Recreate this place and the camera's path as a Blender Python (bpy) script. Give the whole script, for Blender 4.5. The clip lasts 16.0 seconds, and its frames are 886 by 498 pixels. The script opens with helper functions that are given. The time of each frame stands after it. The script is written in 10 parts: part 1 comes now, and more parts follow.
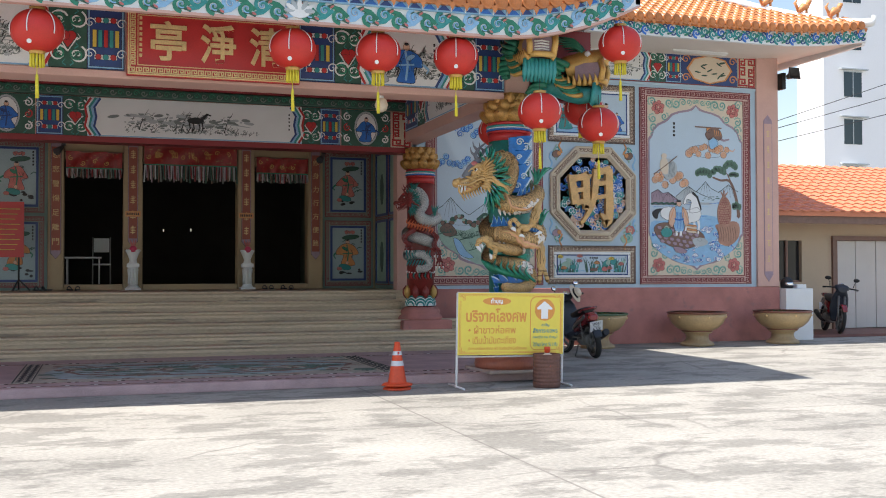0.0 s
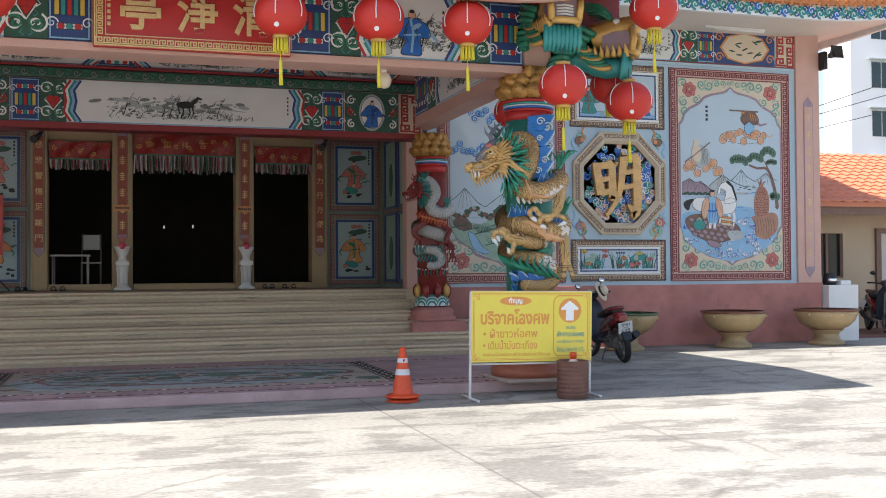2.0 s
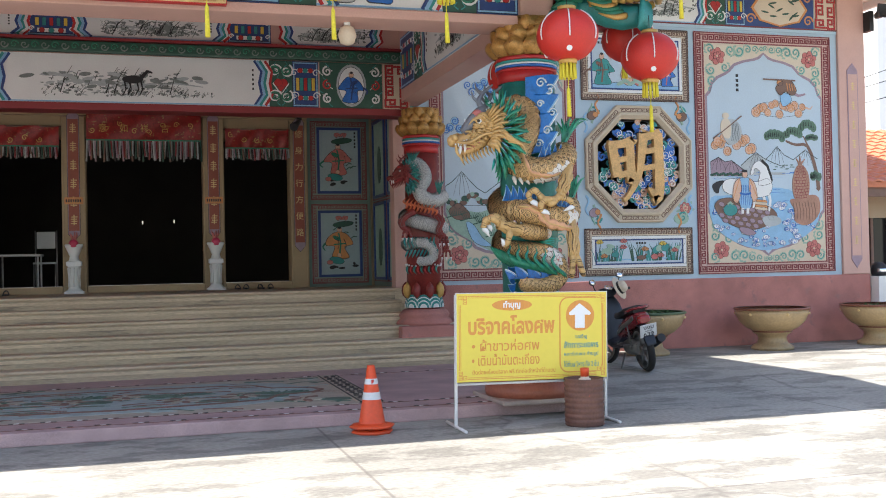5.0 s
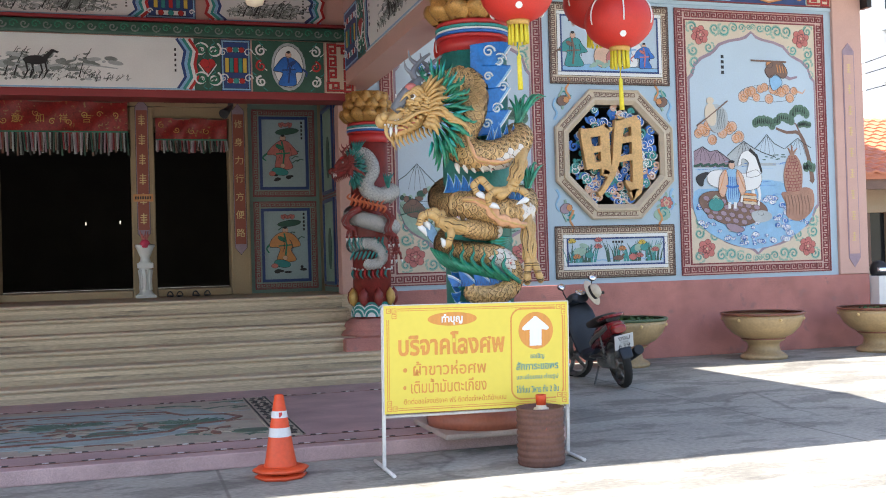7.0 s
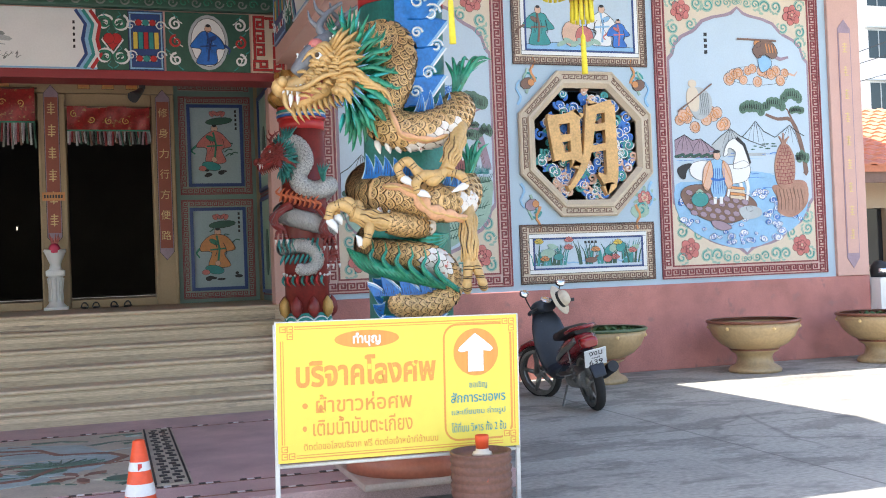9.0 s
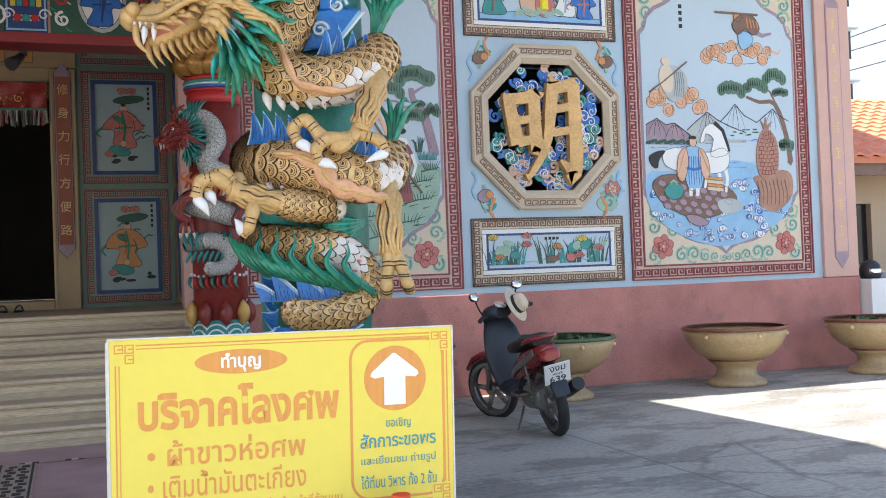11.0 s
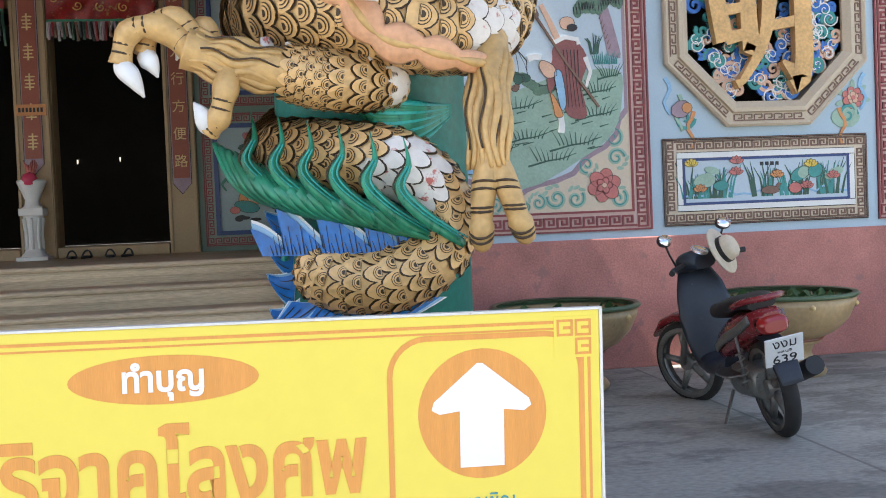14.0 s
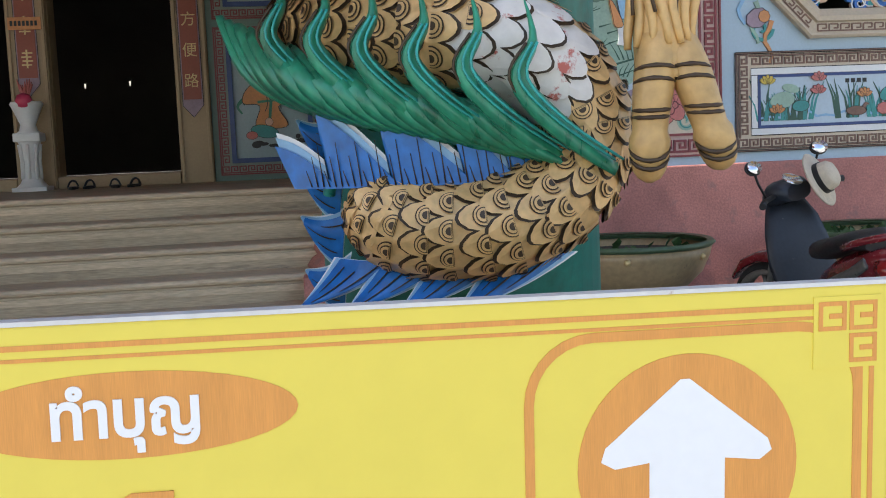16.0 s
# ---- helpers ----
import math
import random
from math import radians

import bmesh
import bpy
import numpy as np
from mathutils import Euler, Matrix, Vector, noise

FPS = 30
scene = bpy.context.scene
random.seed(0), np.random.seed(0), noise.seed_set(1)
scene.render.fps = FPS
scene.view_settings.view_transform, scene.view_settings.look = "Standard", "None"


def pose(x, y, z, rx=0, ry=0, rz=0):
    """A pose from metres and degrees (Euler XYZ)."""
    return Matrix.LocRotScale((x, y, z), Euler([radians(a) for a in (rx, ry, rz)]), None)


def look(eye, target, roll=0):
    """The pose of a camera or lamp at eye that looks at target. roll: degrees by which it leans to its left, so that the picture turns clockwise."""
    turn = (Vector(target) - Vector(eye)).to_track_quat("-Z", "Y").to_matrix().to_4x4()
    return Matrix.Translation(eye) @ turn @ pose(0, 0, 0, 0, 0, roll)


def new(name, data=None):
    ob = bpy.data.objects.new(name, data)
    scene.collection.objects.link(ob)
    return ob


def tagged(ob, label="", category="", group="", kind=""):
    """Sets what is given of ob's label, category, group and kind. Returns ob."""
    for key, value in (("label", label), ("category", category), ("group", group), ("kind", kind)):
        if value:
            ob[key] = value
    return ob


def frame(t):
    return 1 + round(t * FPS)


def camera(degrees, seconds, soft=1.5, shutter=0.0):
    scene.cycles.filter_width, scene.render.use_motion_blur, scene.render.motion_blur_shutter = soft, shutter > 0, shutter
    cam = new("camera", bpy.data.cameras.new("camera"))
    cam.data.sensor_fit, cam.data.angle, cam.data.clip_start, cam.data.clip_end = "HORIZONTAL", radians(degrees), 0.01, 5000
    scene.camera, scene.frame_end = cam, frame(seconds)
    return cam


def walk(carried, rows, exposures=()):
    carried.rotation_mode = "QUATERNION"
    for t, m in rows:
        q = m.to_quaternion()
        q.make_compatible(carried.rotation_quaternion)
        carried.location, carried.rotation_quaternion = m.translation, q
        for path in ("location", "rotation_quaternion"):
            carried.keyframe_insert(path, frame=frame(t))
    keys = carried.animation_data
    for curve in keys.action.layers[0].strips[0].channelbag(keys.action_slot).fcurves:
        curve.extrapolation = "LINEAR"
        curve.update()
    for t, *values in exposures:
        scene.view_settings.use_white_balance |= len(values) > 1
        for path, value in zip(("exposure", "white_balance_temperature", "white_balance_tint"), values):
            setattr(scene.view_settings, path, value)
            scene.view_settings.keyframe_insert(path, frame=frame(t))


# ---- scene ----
cam = camera(46.4, 16.0, 1.0)
PATH = [
    (0, (0.011, 0.032, 1.365), (0.639, 1.93, 1.409), -0.1),
    (0.5, (0.155, 0.356, 1.343), (0.782, 2.254, 1.386), -0.0),
    (1, (0.298, 0.708, 1.359), (0.902, 2.614, 1.4), -0.1),
    (1.5, (0.398, 1.086, 1.339), (0.995, 2.994, 1.385), 0.0),
    (2, (0.538, 1.375, 1.341), (1.132, 3.285, 1.382), -0.4),
    (2.5, (0.666, 1.748, 1.327), (1.246, 3.662, 1.367), -0.3),
    (3, (0.81, 2.097, 1.34), (1.386, 4.011, 1.38), -0.8),
    (3.5, (1.034, 2.407, 1.372), (1.599, 4.325, 1.41), -1.1),
    (3.7, (1.092, 2.546, 1.356), (1.654, 4.465, 1.394), -1.0),
    (5.8, (1.886, 3.843, 1.402), (2.445, 5.763, 1.426), -1.4),
    (6, (1.999, 4.008, 1.408), (2.559, 5.927, 1.435), -1.4),
    (6.5, (2.153, 4.3, 1.405), (2.711, 6.22, 1.43), -1.4),
    (7, (2.341, 4.655, 1.401), (2.924, 6.568, 1.428), -1.7),
    (7.5, (2.579, 5.039, 1.399), (3.148, 6.955, 1.433), -1.9),
    (8, (2.729, 5.401, 1.4), (3.292, 7.32, 1.438), -1.8),
    (8.5, (2.965, 5.718, 1.401), (3.539, 7.633, 1.435), -2.1),
    (9, (3.169, 6.062, 1.381), (3.784, 7.964, 1.416), -2.2),
    (9.5, (3.356, 6.45, 1.38), (4.022, 8.335, 1.418), -2.2),
    (10, (3.571, 6.751, 1.39), (4.254, 8.631, 1.426), -2.2),
    (10.2, (3.637, 6.908, 1.37), (4.325, 8.786, 1.407), -2.2),
    (12.3, (4.265, 8.366, 1.334), (4.897, 10.263, 1.368), -1.6),
    (12.5, (4.351, 8.552, 1.336), (4.942, 10.462, 1.364), -1.7),
    (13, (4.447, 8.913, 1.323), (4.94, 10.851, 1.32), -1.6),
    (13.5, (4.55, 9.171, 1.307), (4.916, 11.137, 1.279), -1.6),
    (14, (4.696, 9.449, 1.306), (5.013, 11.422, 1.24), -2.4),
    (14.5, (4.699, 9.723, 1.294), (4.997, 11.697, 1.173), -2.8),
    (15, (4.69, 9.96, 1.279), (4.982, 11.932, 1.113), -2.8),
    (15.5, (4.724, 10.202, 1.279), (5.009, 12.173, 1.101), -2.8),
    (16, (4.66, 10.372, 1.283), (4.937, 12.343, 1.082), -2.5),
]
walk(cam, [(t, look(eye, target, roll)) for t, eye, target, roll in PATH],
     [(t, e, 6780, 14) for t, e in ((0, 0.60), (2, 0.70), (3.5, 0.80), (6, 1.10), (7, 1.26), (7.5, 1.66), (8, 1.62), (8.5, 1.62), (9, 1.63), (9.5, 1.12), (10, 1.15), (12.5, 1.46), (14, 1.34), (16, 1.04))])

# ---- sky and sun ----
SUN_EL, SUN_AZ = 63.0, 183.0  # height, and the compass side it stands on, turned from +x towards +y
world = bpy.data.worlds.new("world")
scene.world = world
world.use_nodes = True
_n = world.node_tree.nodes
sky = _n.new("ShaderNodeTexSky")
sky.sky_type = "NISHITA"
sky.sun_disc = False
sky.sun_elevation = radians(SUN_EL)
sky.sun_rotation = radians(90 - SUN_AZ)
sky.air_density, sky.dust_density = 1.2, 1.5
_n["Background"].inputs["Strength"].default_value = 0.15
world.node_tree.links.new(sky.outputs["Color"], _n["Background"].inputs["Color"])
sun = new("sun", bpy.data.lights.new("sun", "SUN"))
sun.data.energy, sun.data.angle, sun.data.color = 5.0, radians(0.55), (1.0, 0.97, 0.92)
_d = Vector((math.cos(radians(SUN_AZ)) * math.cos(radians(SUN_EL)), math.sin(radians(SUN_AZ)) * math.cos(radians(SUN_EL)), math.sin(radians(SUN_EL))))
sun.matrix_basis = look(_d * 60, (0, 0, 0))

# ---- helpers of this scene ----
RND = random.Random(7)


def part(name, bm, material, parent=None, label="", smooth=False):
    """Links a bmesh as one mesh object, under a parent if there is one."""
    me = bpy.data.meshes.new(name)
    bm.to_mesh(me)
    bm.free()
    mats = material if isinstance(material, (list, tuple)) else [material]
    for m in mats:
        me.materials.append(m)
    if smooth:
        for p in me.polygons:
            p.use_smooth = True
    ob = new(name, me)
    if parent is not None:
        ob.parent = parent
    if label:
        ob["label"] = label
    return ob


def thing(name, label, category, group="", kind="", at=(0, 0, 0), rz=0):
    ob = new(name)
    ob.empty_display_size = 0.1
    ob.matrix_basis = pose(at[0], at[1], at[2], 0, 0, rz)
    return tagged(ob, label, category, group, kind)


def B():
    return bmesh.new()


def box(bm, x0, x1, y0, y1, z0, z1, mi=0, bevel=0.0):
    vs = [bm.verts.new((x, y, z)) for z in (z0, z1) for y in (y0, y1) for x in (x0, x1)]
    fs = []
    for idx in ((0, 2, 3, 1), (4, 5, 7, 6), (0, 1, 5, 4), (2, 6, 7, 3), (0, 4, 6, 2), (1, 3, 7, 5)):
        f = bm.faces.new([vs[i] for i in idx])
        f.material_index = mi
        fs.append(f)
    if bevel:
        es = list({e for f in fs for e in f.edges})
        r = bmesh.ops.bevel(bm, geom=es, offset=bevel, segments=2, affect="EDGES", profile=0.6)
        for f in r["faces"]:
            f.material_index = mi
    return bm


def lathe(bm, prof, seg=32, c=(0, 0, 0), mi=0, lobes=0, amp=0.0, close=True):
    """Turns a profile of (radius, height) round the upright axis at c."""
    rings = []
    for r, z in prof:
        ring = []
        for i in range(seg):
            a = 2 * math.pi * i / seg
            rr = r * (1 + amp * abs(math.cos(lobes * a / 2))) if lobes else r
            ring.append(bm.verts.new((c[0] + rr * math.cos(a), c[1] + rr * math.sin(a), c[2] + z)))
        rings.append(ring)
    for a, b in zip(rings, rings[1:]):
        for i in range(seg):
            f = bm.faces.new((a[i], a[(i + 1) % seg], b[(i + 1) % seg], b[i]))
            f.material_index = mi
            f.smooth = True
    if close:
        for ring, rev in ((rings[0], True), (rings[-1], False)):
            f = bm.faces.new(ring[::-1] if rev else ring)
            f.material_index = mi
    return bm


def tube(bm, pts, radii, seg=10, mi=0, up=None, flat=1.0, cap=True):
    """A tube of changing radius along points; flat squeezes it along its second axis."""
    pts = [Vector(p) for p in pts]
    if not isinstance(radii, (list, tuple)):
        radii = [radii] * len(pts)
    rings = []
    n = up and Vector(up)
    for i, p in enumerate(pts):
        t = (pts[min(i + 1, len(pts) - 1)] - pts[max(i - 1, 0)]).normalized()
        if n is None:
            n = t.orthogonal().normalized()
        a = (n - t * n.dot(t))
        a = a.normalized() if a.length > 1e-6 else t.orthogonal().normalized()
        b = t.cross(a)
        n = a
        rings.append([bm.verts.new(p + (a * math.cos(k * 2 * math.pi / seg) + b * flat * math.sin(k * 2 * math.pi / seg)) * radii[i]) for k in range(seg)])
    for r0, r1 in zip(rings, rings[1:]):
        for k in range(seg):
            f = bm.faces.new((r0[k], r0[(k + 1) % seg], r1[(k + 1) % seg], r1[k]))
            f.material_index = mi
            f.smooth = True
    if cap:
        for ring, rev in ((rings[0], True), (rings[-1], False)):
            f = bm.faces.new(ring[::-1] if rev else ring)
            f.material_index = mi
    return bm


def spline(pts, n=8):
    """Catmull-Rom points through pts."""
    pts = [Vector(p) for p in pts]
    out = []
    for i in range(len(pts) - 1):
        p0, p1, p2, p3 = pts[max(i - 1, 0)], pts[i], pts[i + 1], pts[min(i + 2, len(pts) - 1)]
        for k in range(n):
            t = k / n
            out.append(0.5 * (2 * p1 + (p2 - p0) * t + (2 * p0 - 5 * p1 + 4 * p2 - p3) * t * t + (3 * p1 - p0 - 3 * p2 + p3) * t ** 3))
    out.append(pts[-1])
    return out


class Plane:
    """Drawing in relief on a wall: u along, v up, d out of the wall. One bmesh a colour."""

    def __init__(self, origin, along, out, base=0.0):
        self.o, self.a, self.n, self.b = Vector(origin), Vector(along), Vector(out), base
        self.flip = self.a.cross(Vector((0, 0, 1))).dot(self.n) < 0
        self.bms = {}
        self.k = 0
        self.j = 0.00003
        self.outlined = False

    def bm(self, key):
        return self.bms.setdefault(key, bmesh.new())

    def p(self, u, v, d):
        return self.o + self.a * u + Vector((0, 0, 1)) * v + self.n * (d + self.b)

    def poly(self, key, pts, d=0.006, d0=-0.002):
        if len(pts) < 3:
            return
        area = sum(p[0] * q[1] - q[0] * p[1] for p, q in zip(pts, pts[1:] + pts[:1]))
        if (area < 0) != self.flip:
            pts = pts[::-1]
        self.k += 1
        d += (self.k * 37 % 101) * self.j
        bm = self.bm(key)
        top = [bm.verts.new(self.p(u, v, d)) for u, v in pts]
        bot = [bm.verts.new(self.p(u, v, d0)) for u, v in pts]
        bm.faces.new(top)
        n = len(pts)
        for i in range(n):
            bm.faces.new((top[i], bot[i], bot[(i + 1) % n], top[(i + 1) % n]))
        if self.outlined and key in ("red", "blue", "ltblue", "green", "teal", "white", "yellow", "orange", "peach", "brown", "rose", "mauve", "dkgreen") and 0.0012 < abs(area) / 2 < 0.5:
            j, self.j = self.j, 0.0
            self.line("ink", pts + [pts[0], pts[1]], min(0.0055, 0.0025 + abs(area) * 0.06), d + 0.0007, None, d - 0.001)
            self.j = j

    def rect(self, key, u0, v0, u1, v1, d=0.006, d0=-0.002):
        self.poly(key, [(u0, v0), (u1, v0), (u1, v1), (u0, v1)], d, d0)

    def line(self, key, pts, w, d=0.006, w1=None, d0=-0.002):
        """A ribbon along 2D points, tapering from width w to w1."""
        w1 = w if w1 is None else w1
        n = len(pts)
        L, R = [], []
        for i in range(n):
            a, b = pts[max(i - 1, 0)], pts[min(i + 1, n - 1)]
            tx, ty = b[0] - a[0], b[1] - a[1]
            q = math.hypot(tx, ty) or 1
            h = (w + (w1 - w) * i / max(n - 1, 1)) / 2
            L.append((pts[i][0] - ty / q * h, pts[i][1] + tx / q * h))
            R.append((pts[i][0] + ty / q * h, pts[i][1] - tx / q * h))
        self.k += 1
        d += (self.k * 37 % 101) * self.j
        bm = self.bm(key)
        tl = [bm.verts.new(self.p(u, v, d)) for u, v in L]
        tr = [bm.verts.new(self.p(u, v, d)) for u, v in R]
        bl = [bm.verts.new(self.p(u, v, d0)) for u, v in L]
        br = [bm.verts.new(self.p(u, v, d0)) for u, v in R]
        for i in range(n - 1):
            for f in ((tl[i], tr[i], tr[i + 1], tl[i + 1]), (tr[i], br[i], br[i + 1], tr[i + 1]), (tl[i], tl[i + 1], bl[i + 1], bl[i])):
                bm.faces.new(f[::-1] if self.flip else f)

    def border(self, key, u0, v0, u1, v1, w, d=0.008, d0=-0.002):
        for r in ((u0, v0, u1, v0 + w), (u0, v1 - w, u1, v1), (u0, v0 + w, u0 + w, v1 - w), (u1 - w, v0 + w, u1, v1 - w)):
            self.rect(key, *r, d=d, d0=d0)

    def disc(self, key, u, v, r, d=0.006, n=16, ry=None, rot=0.0):
        ry = r if ry is None else ry
        c, s = math.cos(rot), math.sin(rot)
        self.poly(key, [(u + r * math.cos(t) * c - ry * math.sin(t) * s, v + r * math.cos(t) * s + ry * math.sin(t) * c) for t in (2 * math.pi * i / n for i in range(n))], d)

    def finish(self, parent, names):
        """Makes each colour's mesh a part: names maps the key to (part name, material)."""
        for key, bm in self.bms.items():
            name, m = names[key] if key in names else ("ink_outline", BLACK)
            part(name, bm, m, parent)
        self.bms = {}


# ---- materials ----
def mat(name, rgb, rough=0.6, metal=0.0, var=0.12, scale=6.0, bump=0.15, fine=60.0, spec=0.5, stain=None, stain_at=0.62, rand=0.0, coat=0.0, stretch=(1, 1, 1)):
    """A painted or mineral surface: base colour varied at two scales, fine relief, and stains of a second colour."""
    m = bpy.data.materials.new(name)
    m.use_nodes = True
    nt = m.node_tree
    N, L = nt.nodes, nt.links
    bs = N["Principled BSDF"]
    bs.inputs["Roughness"].default_value, bs.inputs["Metallic"].default_value = rough, metal
    bs.inputs["Specular IOR Level"].default_value = spec
    bs.inputs["Coat Weight"].default_value = coat
    tc = N.new("ShaderNodeTexCoord")
    mp = N.new("ShaderNodeMapping")
    mp.inputs["Scale"].default_value = stretch
    L.new(tc.outputs["Object"], mp.inputs["Vector"])
    big, small = N.new("ShaderNodeTexNoise"), N.new("ShaderNodeTexNoise")
    for n, s, det in ((big, scale, 4), (small, fine, 3)):
        n.inputs["Scale"].default_value, n.inputs["Detail"].default_value = s, det
        L.new(mp.outputs["Vector"], n.inputs["Vector"])
    mix = N.new("ShaderNodeMix")
    mix.data_type = "RGBA"
    lo = [c * (1 - var) for c in rgb]
    hi = [min(1, c * (1 + var)) for c in rgb]
    mix.inputs["A"].default_value, mix.inputs["B"].default_value = (*lo, 1), (*hi, 1)
    add = N.new("ShaderNodeMath")
    add.operation = "MULTIPLY_ADD"
    add.inputs[1].default_value = 0.5
    half = N.new("ShaderNodeMath")
    half.operation = "MULTIPLY"
    half.inputs[1].default_value = 0.5
    L.new(big.outputs["Fac"], add.inputs[0])
    L.new(small.outputs["Fac"], half.inputs[0])
    L.new(half.outputs[0], add.inputs[2])
    con = N.new("ShaderNodeMapRange")
    con.inputs["From Min"].default_value, con.inputs["From Max"].default_value = 0.33, 0.67
    L.new(add.outputs[0], con.inputs["Value"])
    L.new(con.outputs["Result"], mix.inputs["Factor"])
    col = mix.outputs["Result"]
    if rand:
        oi, hsv, mr = N.new("ShaderNodeObjectInfo"), N.new("ShaderNodeHueSaturation"), N.new("ShaderNodeMapRange")
        mr.inputs["To Min"].default_value, mr.inputs["To Max"].default_value = 1 - rand, 1 + rand
        L.new(oi.outputs["Random"], mr.inputs["Value"])
        L.new(mr.outputs["Result"], hsv.inputs["Value"])
        L.new(col, hsv.inputs["Color"])
        col = hsv.outputs["Color"]
    if stain is not None:
        sn, mr, mx = N.new("ShaderNodeTexNoise"), N.new("ShaderNodeMapRange"), N.new("ShaderNodeMix")
        sn.inputs["Scale"].default_value, sn.inputs["Detail"].default_value, sn.inputs["Roughness"].default_value = scale * 1.7, 8, 0.65
        L.new(mp.outputs["Vector"], sn.inputs["Vector"])
        mr.inputs["From Min"].default_value, mr.inputs["From Max"].default_value = stain_at, stain_at + 0.06
        L.new(sn.outputs["Fac"], mr.inputs["Value"])
        mx.data_type = "RGBA"
        mx.inputs["B"].default_value = (*stain, 1)
        L.new(col, mx.inputs["A"])
        L.new(mr.outputs["Result"], mx.inputs["Factor"])
        col = mx.outputs["Result"]
    L.new(col, bs.inputs["Base Color"])
    rr = N.new("ShaderNodeMapRange")
    rr.inputs["To Min"].default_value, rr.inputs["To Max"].default_value = max(0, rough - 0.1), min(1, rough + 0.1)
    L.new(small.outputs["Fac"], rr.inputs["Value"])
    L.new(rr.outputs["Result"], bs.inputs["Roughness"])
    if bump:
        bp = N.new("ShaderNodeBump")
        bp.inputs["Strength"].default_value, bp.inputs["Distance"].default_value = bump, 0.01
        L.new(add.outputs[0], bp.inputs["Height"])
        L.new(bp.outputs["Normal"], bs.inputs["Normal"])
    return m


def glow(name, rgb, strength):
    m = bpy.data.materials.new(name)
    m.use_nodes = True
    bs = m.node_tree.nodes["Principled BSDF"]
    bs.inputs["Base Color"].default_value = (*rgb, 1)
    bs.inputs["Emission Color"].default_value = (*rgb, 1)
    bs.inputs["Emission Strength"].default_value = strength
    return m


CONCRETE = mat("yard_concrete", (0.305, 0.298, 0.264), 0.85, var=0.32, scale=0.6, fine=28, bump=0.9, stain=(0.215, 0.212, 0.19), stain_at=0.60, stretch=(0.8, 1.2, 1))


def add_cracks(m, scale, width, rgb, joint):
    """Dark cracks along the edges of large cells, straight joints every few metres, and fine grit, over a material's colour."""
    nt = m.node_tree
    N, L = nt.nodes, nt.links
    bs = N["Principled BSDF"]
    col = bs.inputs["Base Color"].links[0].from_socket
    tc = N.new("ShaderNodeTexCoord")
    wob, mixv = N.new("ShaderNodeTexNoise"), N.new("ShaderNodeMix")
    wob.inputs["Scale"].default_value = 1.3
    wob.inputs["Detail"].default_value = 6
    mixv.data_type = "RGBA"
    mixv.inputs["Factor"].default_value = 0.25
    L.new(tc.outputs["Object"], wob.inputs["Vector"])
    L.new(tc.outputs["Object"], mixv.inputs["A"])
    L.new(wob.outputs["Color"], mixv.inputs["B"])
    vo = N.new("ShaderNodeTexVoronoi")
    vo.feature = "DISTANCE_TO_EDGE"
    vo.inputs["Scale"].default_value = scale
    L.new(mixv.outputs["Result"], vo.inputs["Vector"])
    lo = N.new("ShaderNodeMapRange")
    lo.inputs["From Min"].default_value, lo.inputs["From Max"].default_value = 0.0, width
    lo.inputs["To Min"].default_value, lo.inputs["To Max"].default_value = 0.55, 0.0
    L.new(vo.outputs["Distance"], lo.inputs["Value"])
    gate = N.new("ShaderNodeTexNoise")
    gate.inputs["Scale"].default_value = 0.35
    L.new(tc.outputs["Object"], gate.inputs["Vector"])
    gm = N.new("ShaderNodeMapRange")
    gm.inputs["From Min"].default_value, gm.inputs["From Max"].default_value = 0.48, 0.6
    L.new(gate.outputs["Fac"], gm.inputs["Value"])
    mul = N.new("ShaderNodeMath")
    mul.operation = "MULTIPLY"
    L.new(lo.outputs["Result"], mul.inputs[0])
    L.new(gm.outputs["Result"], mul.inputs[1])
    sep = N.new("ShaderNodeSeparateXYZ")
    L.new(tc.outputs["Object"], sep.inputs["Vector"])
    fac = mul.outputs[0]
    for ax, off in (("X", 1.7), ("Y", 0.4)):
        add = N.new("ShaderNodeMath")
        add.operation = "ADD"
        add.inputs[1].default_value = off
        L.new(sep.outputs[ax], add.inputs[0])
        pp = N.new("ShaderNodeMath")
        pp.operation = "PINGPONG"
        pp.inputs[1].default_value = joint / 2
        L.new(add.outputs[0], pp.inputs[0])
        lt = N.new("ShaderNodeMapRange")
        lt.inputs["From Min"].default_value, lt.inputs["From Max"].default_value = 0.006, 0.016
        lt.inputs["To Min"].default_value, lt.inputs["To Max"].default_value = 0.6, 0.0
        L.new(pp.outputs[0], lt.inputs["Value"])
        mx = N.new("ShaderNodeMath")
        mx.operation = "MAXIMUM"
        L.new(fac, mx.inputs[0])
        L.new(lt.outputs["Result"], mx.inputs[1])
        fac = mx.outputs[0]
    grit, gr, worn = N.new("ShaderNodeTexNoise"), N.new("ShaderNodeMapRange"), N.new("ShaderNodeMix")
    grit.inputs["Scale"].default_value, grit.inputs["Detail"].default_value, grit.inputs["Roughness"].default_value = 1.5, 11, 0.70
    sq = N.new("ShaderNodeMapping")
    sq.inputs["Scale"].default_value = (0.7, 1.25, 1)
    L.new(tc.outputs["Object"], sq.inputs["Vector"])
    L.new(sq.outputs["Vector"], grit.inputs["Vector"])
    gr.inputs["From Min"].default_value, gr.inputs["From Max"].default_value = 0.44, 0.50
    gr.inputs["To Min"].default_value, gr.inputs["To Max"].default_value = 0.70, 1.07
